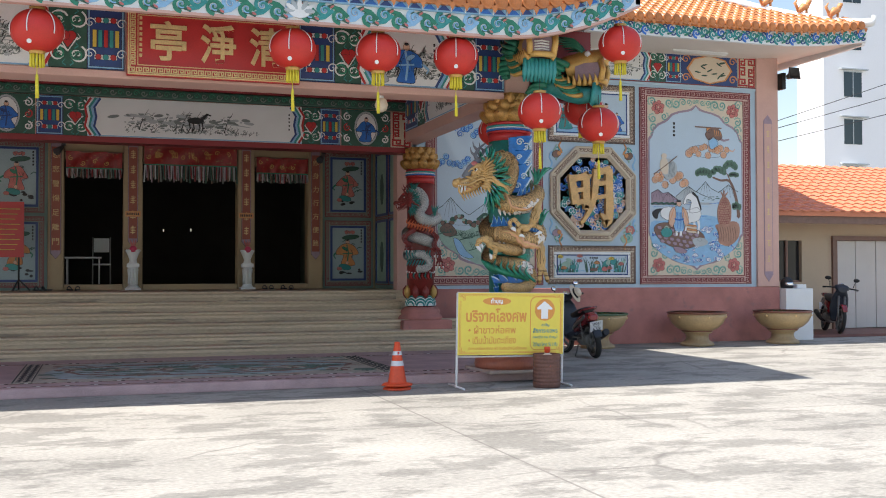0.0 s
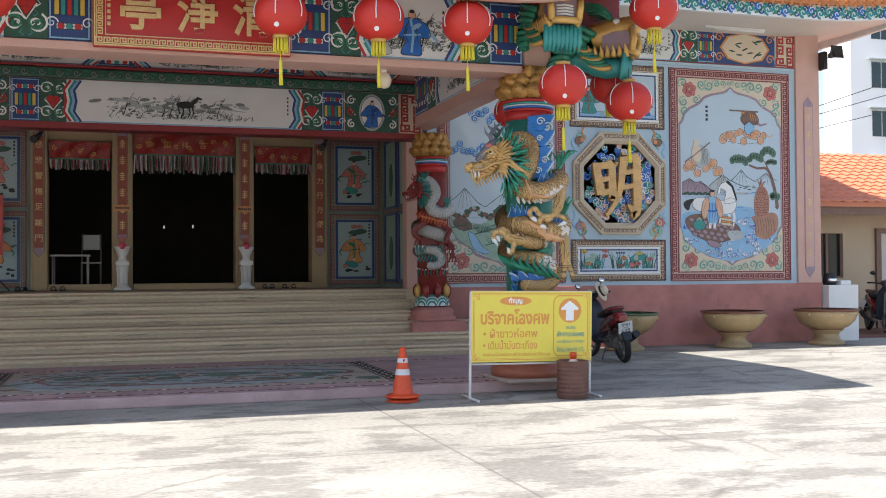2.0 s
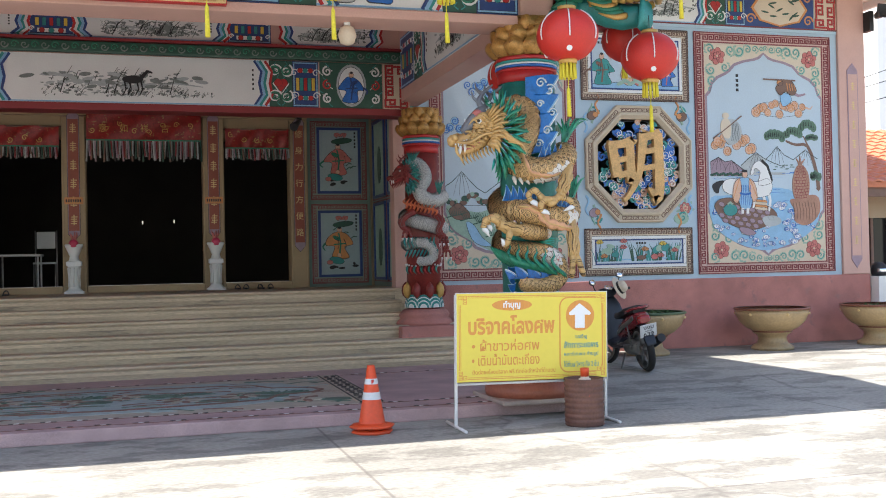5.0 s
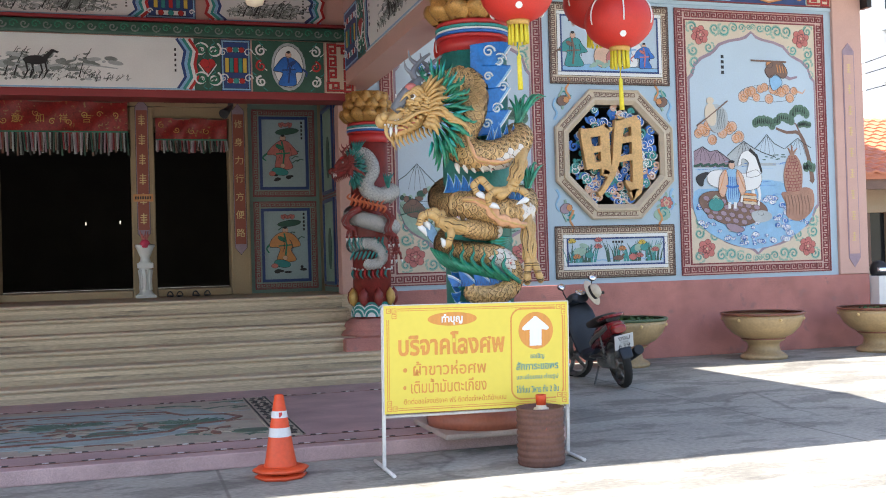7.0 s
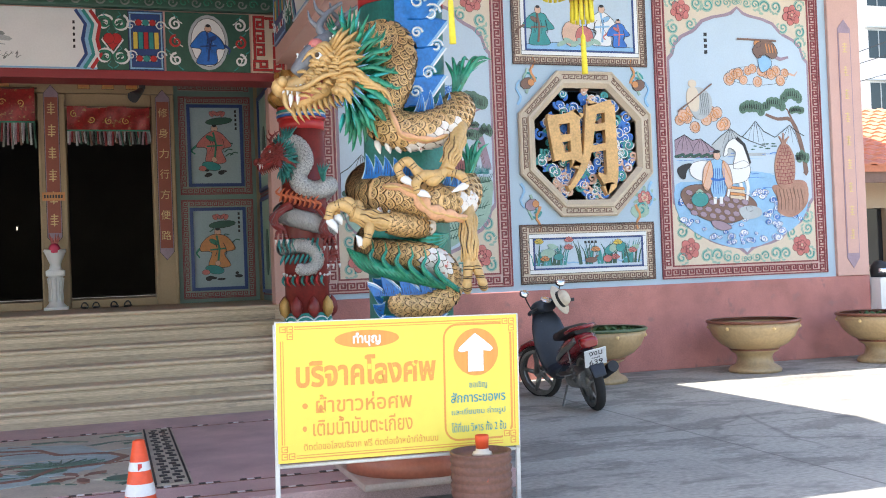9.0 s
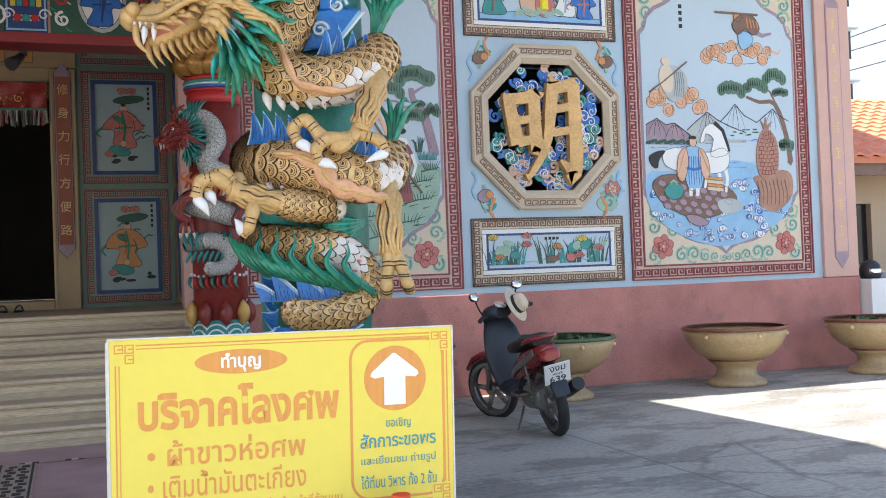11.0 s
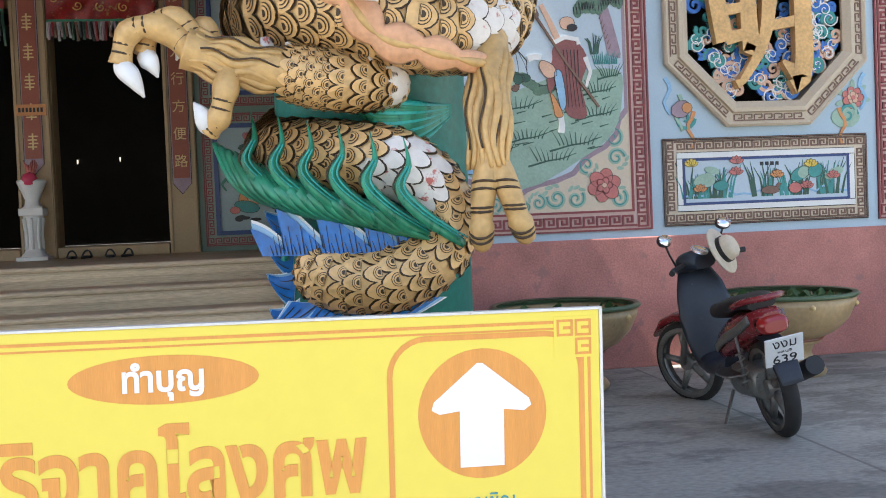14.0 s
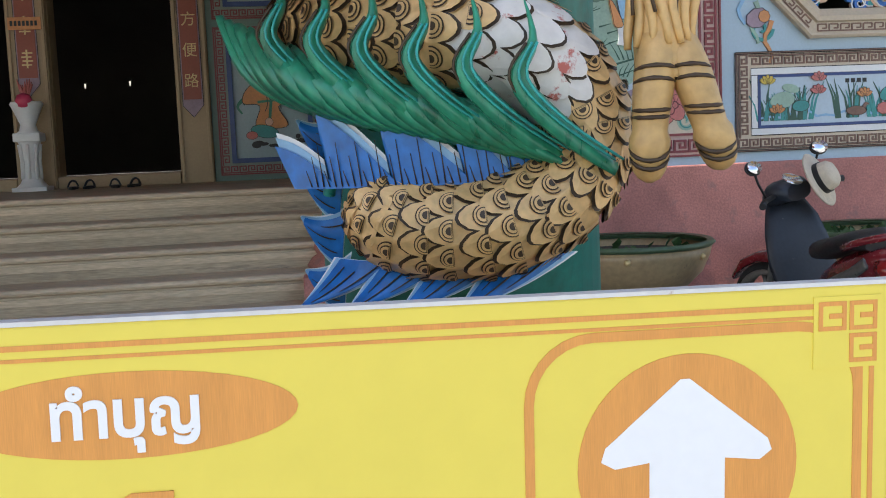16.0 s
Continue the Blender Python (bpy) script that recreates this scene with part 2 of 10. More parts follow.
    L.new(grit.outputs["Fac"], gr.inputs["Value"])
    worn.data_type, worn.blend_type = "RGBA", "MULTIPLY"
    worn.inputs["Factor"].default_value = 1.0
    L.new(col, worn.inputs["A"])
    L.new(gr.outputs["Result"], worn.inputs["B"])
    col = worn.outputs["Result"]
    out = N.new("ShaderNodeMix")
    out.data_type = "RGBA"
    out.inputs["B"].default_value = (*rgb, 1)
    L.new(fac, out.inputs["Factor"])
    L.new(col, out.inputs["A"])
    L.new(out.outputs["Result"], bs.inputs["Base Color"])


add_cracks(CONCRETE, 0.55, 0.012, (0.11, 0.10, 0.09), 4.6)
PINK = mat("pink_plaster", (0.47, 0.195, 0.165), 0.75, var=0.30, scale=3.0, fine=70, bump=0.6, stain=(0.37, 0.18, 0.16), stain_at=0.58)
PINKCREAM = mat("pale_pink_paint", (0.60, 0.37, 0.31), 0.6, var=0.07, scale=3, fine=70)
SKYBLUE = mat("pale_blue_wall_paint", (0.41, 0.54, 0.63), 0.55, var=0.07, scale=1.6, fine=60, bump=0.1)
PALESKY = mat("painted_sky_blue", (0.47, 0.58, 0.66), 0.55, var=0.07, scale=1.2, fine=50, bump=0.08)
CREAMP = mat("cream_mural_paint", (0.66, 0.56, 0.43), 0.55, var=0.07, scale=3, fine=60)
BEIGE = mat("beige_moulding_paint", (0.56, 0.47, 0.35), 0.5, var=0.1, scale=3, fine=60)
WINE = mat("wine_red_relief_paint", (0.24, 0.045, 0.05), 0.5, var=0.14, scale=6, fine=60)
RED = mat("red_enamel_paint", (0.47, 0.03, 0.03), 0.4, var=0.12, scale=5, fine=60, bump=0.08)
DARKRED = mat("dark_red_paint", (0.26, 0.03, 0.035), 0.45, var=0.12, scale=4, fine=60)
NAVY = mat("navy_blue_paint", (0.025, 0.06, 0.20), 0.4, var=0.16, scale=7, fine=60)
BLUE = mat("bright_blue_enamel", (0.025, 0.15, 0.50), 0.35, var=0.25, scale=9, fine=80, stain=(0.25, 0.42, 0.68), stain_at=0.66)
LIGHTBLUE = mat("light_blue_paint", (0.25, 0.47, 0.68), 0.4, var=0.12, scale=9)
GREEN = mat("green_enamel", (0.02, 0.20, 0.12), 0.35, var=0.3, scale=9, fine=70)
TEAL = mat("teal_paint", (0.03, 0.27, 0.26), 0.4, var=0.2, scale=9)
SAGE = mat("sage_green_paint", (0.30, 0.45, 0.36), 0.5, var=0.15, scale=9)
DOORGREEN = mat("grey_green_wood_paint", (0.15, 0.24, 0.205), 0.5, var=0.12, scale=3, fine=70, bump=0.1)
DARKGREEN = mat("dark_green_paint", (0.03, 0.10, 0.07), 0.45, var=0.2, scale=8)
WHITE = mat("white_paint", (0.76, 0.77, 0.76), 0.5, var=0.05, scale=3, fine=60, bump=0.08)
INKGREY = mat("grey_ink_wash", (0.20, 0.23, 0.22), 0.6, var=0.3, scale=9)
MIDGREY = mat("pale_grey_wash", (0.42, 0.46, 0.47), 0.6, var=0.15, scale=7)
BLACK = mat("black_paint", (0.018, 0.018, 0.02), 0.5, var=0.2, scale=8)
YELLOW = mat("yellow_paint", (0.68, 0.50, 0.08), 0.45, var=0.1, scale=8)
ORANGE = mat("orange_paint", (0.62, 0.27, 0.10), 0.5, var=0.14, scale=8)
PEACH = mat("peach_paint", (0.66, 0.42, 0.30), 0.5, var=0.12, scale=8)
ROSE = mat("rose_paint", (0.55, 0.17, 0.15), 0.5, var=0.2, scale=10)
BROWN = mat("brown_paint", (0.20, 0.115, 0.085), 0.55, var=0.2, scale=9)
MAUVE = mat("mauve_paint", (0.33, 0.24, 0.29), 0.55, var=0.16, scale=9)
GOLD = mat("gold_paint", (0.60, 0.37, 0.11), 0.38, metal=0.25, var=0.18, scale=9, fine=90, bump=0.1)
PALEGOLD = mat("worn_gold_lettering", (0.68, 0.50, 0.24), 0.42, metal=0.15, var=0.18, scale=8, fine=60)
CAPGOLD = mat("tarnished_gilt", (0.44, 0.235, 0.065), 0.36, metal=0.3, var=0.35, scale=12, fine=80, bump=0.2, stain=(0.20, 0.085, 0.03), stain_at=0.60)
PINKPALE = mat("pale_rose_band_paint", (0.63, 0.44, 0.39), 0.55, var=0.07, scale=3, fine=60)
ROCK = mat("red_brown_rock_paint", (0.40, 0.215, 0.15), 0.55, var=0.25, scale=8)
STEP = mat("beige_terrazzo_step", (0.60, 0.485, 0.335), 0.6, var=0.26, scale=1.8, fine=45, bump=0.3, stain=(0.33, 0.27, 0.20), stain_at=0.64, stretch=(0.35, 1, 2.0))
# the step colour at about three quarters, with more stain, for the upright faces
RISER = mat("dark_stained_riser", (0.45, 0.365, 0.255), 0.7, var=0.32, scale=2.2, fine=40, bump=0.3, stain=(0.25, 0.205, 0.155), stain_at=0.58, stretch=(0.3, 1, 3.0))
TERRAZZO = mat("mauve_terrazzo", (0.47, 0.325, 0.32), 0.55, var=0.34, scale=2.5, fine=160, bump=0.08)
JAMB = mat("ochre_jamb_paint", (0.40, 0.29, 0.165), 0.5, var=0.1, scale=3, fine=50)
ROOFTILE = mat("orange_glazed_tile", (0.52, 0.185, 0.055), 0.32, var=0.22, scale=3, fine=30, bump=0.15, stain=(0.42, 0.20, 0.08), stain_at=0.66, rand=0.14)
ANNEXTILE = mat("orange_concrete_tile", (0.66, 0.22, 0.11), 0.5, var=0.1, scale=2, fine=30, bump=0.1, rand=0.08)
ANNEXWALL = mat("cream_house_wall", (0.50, 0.39, 0.27), 0.7, var=0.1, scale=1.5, fine=50)
TOWERWALL = mat("white_tower_render", (0.80, 0.81, 0.82), 0.7, var=0.03, scale=0.5, fine=10, bump=0.05)
PINEGREEN = mat("grey_green_needle_paint", (0.10, 0.19, 0.13), 0.5, var=0.25, scale=14)
MAROON = mat("maroon_drape_paint", (0.27, 0.09, 0.085), 0.5, var=0.2, scale=9)
SOFFIT = mat("white_soffit_paint", (0.72, 0.66, 0.60), 0.6, var=0.05, scale=2, fine=40)
# near-black in place of plaster: the unlit interiors' shade is in the colour
HALL = mat("near_black_hall_shade", (0.05, 0.045, 0.04), 0.8, var=0.2, scale=2)


# ---- structure ----
W, DW, BM = 17.5, 19.39, 16.78   # faces of the side wall, the door wall and the inner beam
FLOOR, APRON = 1.05, 0.11
MID = 1.56                        # the temple's axis
C1, C2 = (4.97, 12.32), (5.1, 16.62)


def struct(name, bm, m, label, cat, smooth=False):
    return tagged(part(name, bm, m, None, "", smooth), label, cat, "", "structure")


bm = B()
g = 900.0
bm.faces.new([bm.verts.new(p) for p in ((-g, -g, 0), (g, -g, 0), (g, g, 0), (-g, g, 0))])
struct("ground", bm, CONCRETE, "sunlit pale grey concrete yard with stains and cracks", "ground")

bm = B()
box(bm, -7.5, 5.55, 12.06, 15.8, 0.0, APRON, bevel=0.012)
struct("pavement", bm, TERRAZZO, "low mauve terrazzo landing before the temple steps", "pavement")

# flight of steps: six risers with a rounded nosing each
stair = thing("stairs", "wide worn beige terrazzo steps with rounded nosings", "stairs", kind="structure")
RISE, TREAD = (FLOOR - APRON) / 6, 0.30
for i in range(6):
    z1 = APRON + RISE * (i + 1)
    y0 = 15.75 + TREAD * i
    x1 = 5.75 if i < 3 else 4.86
    bm = B()
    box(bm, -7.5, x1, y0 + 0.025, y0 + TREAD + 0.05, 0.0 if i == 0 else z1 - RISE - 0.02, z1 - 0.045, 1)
    prof = [(0.028, z1 - 0.045), (0.006, z1 - 0.036), (0.0, z1 - 0.022), (0.006, z1 - 0.007), (0.025, z1), (TREAD + 0.05, z1), (TREAD + 0.05, z1 - 0.045)]
    box(bm, -7.5, x1 + 0.01, y0 + 0.014, y0 + 0.03, z1 - 0.098, z1 - 0.062)
    ends = [[bm.verts.new((x, y0 + a, z)) for a, z in prof] for x in (-7.5, x1 + 0.02)]
    n = len(prof)
    for k in range(n):
        bm.faces.new((ends[0][k], ends[0][(k + 1) % n], ends[1][(k + 1) % n], ends[1][k]))
    bm.faces.new(ends[0][::-1])
    bm.faces.new(ends[1])
    bmesh.ops.recalc_face_normals(bm, faces=bm.faces)
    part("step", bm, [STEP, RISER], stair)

bm = B()
box(bm, -7.5, 5.2, 17.28, DW + 8.0, 0.0, FLOOR - 0.002)
struct("floor", bm, STEP, "beige terrazzo porch floor", "floor")

# side wing: solid wall with an octagonal opening, pink dado and pilaster
OX, OZ, HO = 8.75, 2.815, 0.68
def octagon(r, x=OX, z=OZ):
    k = r / math.cos(math.pi / 8)
    return [(x + k * math.cos(math.pi / 8 + i * math.pi / 4), z + k * math.sin(math.pi / 8 + i * math.pi / 4)) for i in range(8)]


bm = B()
outer = [(12.32, 5.62), (5.3, 5.62), (5.3, 1.06), (12.32, 1.06)]
inner = octagon(HO)
for yy in (W, W + 0.25):
    vo = [bm.verts.new((x, yy, z)) for x, z in outer]
    vi = [bm.verts.new((x, yy, z)) for x, z in inner]
    for i in range(4):
        a, b = vo[i], vo[(i + 1) % 4]
        bm.faces.new((a, vi[(2 * i) % 8], vi[(2 * i + 1) % 8]))
        bm.faces.new((a, vi[(2 * i + 1) % 8], vi[(2 * i + 2) % 8], b))
    if yy == W:
        f_in, f_out = vi, vo
for i in range(8):
    bm.faces.new((f_in[i], f_in[(i + 1) % 8], vi[(i + 1) % 8], vi[i]))
for i in range(4):
    bm.faces.new((f_out[i], f_out[(i + 1) % 4], vo[(i + 1) % 4], vo[i]))
bmesh.ops.recalc_face_normals(bm, faces=bm.faces)
struct("wall_wing", bm, SKYBLUE, "pale blue painted temple wall with an octagonal opening", "wall")
bm = B()
box(bm, 5.2, 12.84, W - 0.03, W + 0.25, 0.0, 1.06, bevel=0.01)
struct("wall_dado", bm, PINK, "rough pink plaster wall base", "wall")
bm = B()
box(bm, 12.32, 12.82, W - 0.05, W + 0.28, 1.062, 5.62, bevel=0.012)
struct("wall_pilaster", bm, PINKCREAM, "pale pink corner pilaster", "wall")
bm = B()
box(bm, 12.57, 12.82, W + 0.282, W + 9, 0.0, 5.62)
struct("wall_wing_side", bm, PINKCREAM, "pale pink side wall of the temple", "wall")
# backing and ceiling behind the octagon; the room's darkness is their colour
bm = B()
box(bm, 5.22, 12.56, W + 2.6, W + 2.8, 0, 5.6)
struct("wall_wing_back", bm, HALL, "near-black wall coloured as the unlit room behind the octagonal opening", "wall")
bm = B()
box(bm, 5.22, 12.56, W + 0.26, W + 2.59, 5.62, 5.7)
struct("ceiling_wing", bm, HALL, "near-black ceiling coloured as the side room's shade", "ceiling")
bm = B()
box(bm, 5.05, 5.22, W - 0.04, DW + 8, FLOOR, 4.7)
struct("wall_porch_side", bm, DOORGREEN, "grey-green side wall of the porch", "wall")

bm = B()
box(bm, 4.86, 5.225, 17.22, 17.455, FLOOR, 3.40, bevel=0.01)
struct("wall_post", bm, PINKCREAM, "pale pink post beside the rear column", "wall")

# door wall with three doorways
DOORS = [(-0.61, 0.38), (0.72, 2.40), (2.72, 3.72)]
DT = 3.35
bm = B()
xs = [-7.5] + [x for d in DOORS for x in d] + [5.05]
for i in range(0, len(xs), 2):
    box(bm, xs[i], xs[i + 1], DW + 0.05, DW + 0.3, FLOOR, DT)
box(bm, -7.5, 5.05, DW + 0.05, DW + 0.3, DT, 4.7)
struct("wall_doors", bm, JAMB, "ochre painted wall with three tall doorways", "wall")
# box closing off the doorways, the hall's gloom put into its colour
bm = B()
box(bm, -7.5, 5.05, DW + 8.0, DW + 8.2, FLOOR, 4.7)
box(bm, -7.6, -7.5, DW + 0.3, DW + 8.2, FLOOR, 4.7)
struct("wall_hall", bm, HALL, "near-black hall walls coloured as unlit behind the doorways", "wall")
bm = B()
box(bm, -7.6, 5.3, 12.5, DW + 8.2, 4.7, 4.8)
struct("ceiling", bm, DARKRED, "dark red porch ceiling", "ceiling")
bm = B()
box(bm, -7.6, -7.4, 15.9, DW + 0.3, 0.0, 4.7)
struct("wall_porch_end", bm, PINKCREAM, "plain end wall of the porch", "wall")

# roof slabs, pitched, over the porch and over the wing
def slab(bm, x0, x1, ya, za, yb, zb, t):
    v = [bm.verts.new(p) for p in ((x0, ya, za), (x1, ya, za), (x1, yb, zb), (x0, yb, zb), (x0, ya, za - t), (x1, ya, za - t), (x1, yb, zb - t), (x0, yb, zb - t))]
    for q in ((0, 1, 2, 3), (7, 6, 5, 4), (0, 4, 5, 1), (1, 5, 6, 2), (2, 6, 7, 3), (3, 7, 4, 0)):
        bm.faces.new([v[i] for i in q])


# ---- ornament drawn in relief ----
def spiral(pl, key, u, v, r, turns=1.5, w=0.02, a0=0.0, hand=1, d=0.008, n=14):
    pts = []
    k = int(n * turns)
    for i in range(k + 1):
        t = i / k
        a = a0 + hand * 2 * math.pi * turns * t
        rr = r * (1 - 0.88 * t)
        pts.append((u + rr * math.cos(a), v + rr * math.sin(a)))
    pl.line(key, pts, w, d, w * 0.6)


def keyband(pl, key, u0, v0, u1, v1, c, t=0.016, d=0.007):
    """A Greek-key band of cell c inside the rectangle's rim."""
    unit = [((0.0, 0.0), (0.0, 0.82)), ((0.0, 0.82), (0.72, 0.82)), ((0.72, 0.82), (0.72, 0.3)), ((0.72, 0.3), (0.36, 0.3)), ((0.36, 0.3), (0.36, 0.56)), ((0.0, 0.0), (1.0, 0.0))]
    for side in range(4):
        L = (u1 - u0) if side in (0, 2) else (v1 - v0)
        L -= c
        n = max(1, round(L / c))
        s = L / n
        for i in range(n):
            for (ax, ay), (bx, by) in unit:
                q = []
                for x, y in ((ax, ay), (bx, by)):
                    along, across = i * s + x * s, 0.08 * c + y * c * 0.85
                    if side == 0:
                        q.append((u0 + along, v0 + across))
                    elif side == 1:
                        q.append((u1 - across, v0 + along))
                    elif side == 2:
                        q.append((u1 - along, v1 - across))
                    else:
                        q.append((u0 + across, v1 - along))
                (a, b), (e, f) = q
                h = t / 2
                pl.rect(key, min(a, e) - h, min(b, f) - h, max(a, e) + h, max(b, f) + h, d)


def peony(pl, u, v, r, rnd, outer="rose", inner="peach", leaf="sage"):
    for k in range(6):
        a = k * math.pi / 3 + rnd.random()
        pl.disc(leaf, u + r * 1.15 * math.cos(a), v + r * 1.05 * math.sin(a), r * 0.5, 0.006, 8, r * 0.22, a)
    for k in range(7):
        a = k * 2 * math.pi / 7
        pl.disc(outer, u + r * 0.55 * math.cos(a), v + r * 0.5 * math.sin(a), r * 0.45, 0.010, 9, r * 0.36, a)
    for k in range(5):
        a = k * 2 * math.pi / 5 + 0.4
        pl.disc(inner, u + r * 0.28 * math.cos(a), v + r * 0.26 * math.sin(a), r * 0.26, 0.014, 8)
    pl.disc(outer, u, v, r * 0.2, 0.018, 8)


def smooth(pts, n=4):
    """A closed outline rounded through its corners."""
    m = len(pts)
    out = []
    for i in range(m):
        p0, p1, p2, p3 = (pts[(i + k) % m] for k in (-1, 0, 1, 2))
        for j in range(n):
            t = j / n
            out.append(tuple(0.5 * (2 * b + (c - a) * t + (2 * a - 5 * b + 4 * c - d) * t * t + (3 * b - a - 3 * c + d) * t ** 3) for a, b, c, d in zip(p0, p1, p2, p3)))
    return out


def robe(pl, u, v, h, body, trim, rnd, d=0.016):
    """A plain draped shape, standing for a painted figure."""
    w = h * 0.33
    s = rnd.choice((-1, 1))
    q = lambda a, b: (u + s * w * (a + rnd.uniform(-0.12, 0.12)), v + h * (b + rnd.uniform(-0.02, 0.02)))
    shape = smooth([q(-0.75, 0.02), q(0.1, -0.02), q(0.85, 0.03), q(0.55, 0.33), q(1.25, 0.42), q(0.95, 0.62), q(0.4, 0.78), q(-0.3, 0.8), q(-1.05, 0.62), q(-1.3, 0.40), q(-0.6, 0.36)], 4)
    pl.poly(body, shape, d)
    pl.line("ink", shape + [shape[0]], h * 0.012, d + 0.0015)
    for k in range(4):
        a = rnd.uniform(-0.6, 0.6)
        pl.line("ink", smooth([q(a, 0.6), q(a + 0.15, 0.4), q(a * 1.2, 0.22), q(a * 1.2 + 0.1, 0.05)], 3)[:-6], h * 0.014, d + 0.0028, h * 0.006)
    sash = smooth([q(-1.2, 0.46), q(-1.7, 0.34), q(-1.5, 0.2), q(-1.9, 0.1)], 4)[:-8]
    pl.line(trim, sash, h * 0.07, d + 0.001, h * 0.03)
    pl.disc(trim, u - s * w * 0.3, v + h * 0.62, h * 0.13, d + 0.0022, 12, h * 0.06, -0.5 * s)
    pl.line(trim, [(u - w * 0.1, v + h * 0.78), (u + w * 0.1, v + h * 0.45), (u - w * 0.05, v + h * 0.05)], h * 0.05, d + 0.003)
    pl.line(trim, [(u - w * 0.6, v + h * 0.42), (u + w * 0.6, v + h * 0.45)], h * 0.04, d + 0.003)
    pl.disc("peach", u, v + h * 0.87, h * 0.085, d, 10, h * 0.1)
    pl.disc("ink", u, v + h * 0.945, h * 0.058, d + 0.002, 9, h * 0.04)


def grass(pl, key, u, v, h, rnd, n=7, d=0.012):
    for i in range(n):
        a = rnd.uniform(-0.5, 0.5)
        pl.line(key, [(u + a * h * 0.4, v), (u + a * h * 0.7, v + h * 0.6), (u + a * h * 1.2, v + h * rnd.uniform(0.8, 1.1))], h * 0.09, d, 0.003)


COLOURS = {
    "wine": ("red_key_border", WINE), "red": ("red_ornament", RED), "cream": ("cream_ground", CREAMP), "beige": ("beige_moulding", BEIGE),
    "sky": ("painted_sky", PALESKY), "blue": ("blue_ornament", BLUE), "ltblue": ("light_blue_ornament", LIGHTBLUE), "navy": ("navy_ground", NAVY),
    "green": ("green_ornament", GREEN), "teal": ("teal_ornament", TEAL), "sage": ("sage_leaves", SAGE), "dkgreen": ("pine_foliage", DARKGREEN),
    "white": ("white_ornament", WHITE), "ink": ("ink_outline", BLACK), "grey": ("grey_wash", INKGREY), "mid": ("pale_wash", MIDGREY),
    "yellow": ("yellow_ornament", YELLOW), "orange": ("orange_ornament", ORANGE), "peach": ("peach_ornament", PEACH), "rose": ("peony_petals", ROSE),
    "brown": ("brown_ornament", BROWN), "mauve": ("mauve_outline", MAUVE), "gold": ("gold_ornament", GOLD), "pgold": ("gold_lettering", PALEGOLD),
    "pine": ("pine_needles", PINEGREEN), "rose2": ("pale_rose_band", PINKPALE), "rock": ("painted_rock", ROCK), "wine2": ("maroon_drape", MAROON), "pink": ("pink_ground", PINKCREAM), "skyb": ("blue_ground", SKYBLUE), "doorgreen": ("grey_green_ground", DOORGREEN), "dred": ("dark_red_ground", DARKRED),
}


def letters(body, w, h, depth=0.006, bold=0.0):
    """Lettering as a bmesh, lying in x and y round the origin, stretched to w by h."""
    cu = bpy.data.curves.new("lettering", "FONT")
    cu.body, cu.extrude, cu.resolution_u, cu.offset = body, 0.02, 4, bold
    ob = new("lettering", cu)
    bpy.context.view_layer.update()
    me = bpy.data.meshes.new_from_object(ob.evaluated_get(bpy.context.evaluated_depsgraph_get()))
    bm = bmesh.new()
    bm.from_mesh(me)
    bpy.data.objects.remove(ob)
    bpy.data.curves.remove(cu)
    bpy.data.meshes.remove(me)
    co = [v.co for v in bm.verts]
    x0, x1, y0, y1 = min(c.x for c in co), max(c.x for c in co), min(c.y for c in co), max(c.y for c in co)
    for v in bm.verts:
        v.co = Vector(((v.co.x - (x0 + x1) / 2) * w / (x1 - x0), (v.co.y - (y0 + y1) / 2) * h / (y1 - y0), depth if v.co.z > 0 else -0.001))
    for f in bm.faces:
        f.material_index = 0
    return bm


def lettering(name, body, w, h, m, material, parent, depth=0.006, label="", bold=0.0):
    bm = letters(body, w, h, depth, bold)
    bm.transform(m)
    return part(name, bm, material, parent, label)


def column_of(name, text, u, v0, v1, size, material, parent, y, depth=0.006):
    """Characters one under the other on a wall facing -y."""
    n = len(text)
    bm = bmesh.new()
    for i, ch in enumerate(text):
        z = v1 - (v1 - v0) * (i + 0.5) / n
        tmp = letters(ch, size, size, depth)
        tmp.transform(pose(u, y, z, 90))
        me = bpy.data.meshes.new("tmp")
        tmp.to_mesh(me)
        tmp.free()
        bm.from_mesh(me)
        bpy.data.meshes.remove(me)
    return part(name, bm, material, parent)


# ---- painted relief panels on the wing wall ----
def wallplane(y):
    pl = Plane((0, y, 0), (1, 0, 0), (0, -1, 0))
    pl.outlined = True
    return pl


def ogee(u0, v0, u1, v1, st, sb):
    """An arched panel outline with stepped, pointed ends above and below."""
    c = (u0 + u1) / 2
    w = (u1 - u0) / 2
    half = [(0.0, 0.0), (0.07, 0.09), (0.16, 0.13), (0.34, 0.17), (0.50, 0.24), (0.60, 0.37), (0.66, 0.42), (0.80, 0.50), (0.90, 0.62), (0.94, 0.78), (1.0, 0.86), (1.0, 1.0)]
    top = [(c + w * a, v1 - st * b) for a, b in half]
    bot = [(c + w * a, v0 + sb * b) for a, b in half]
    right = top + bot[::-1]
    left = [(2 * c - a, b) for a, b in right[::-1]]
    return right + left[1:-1]


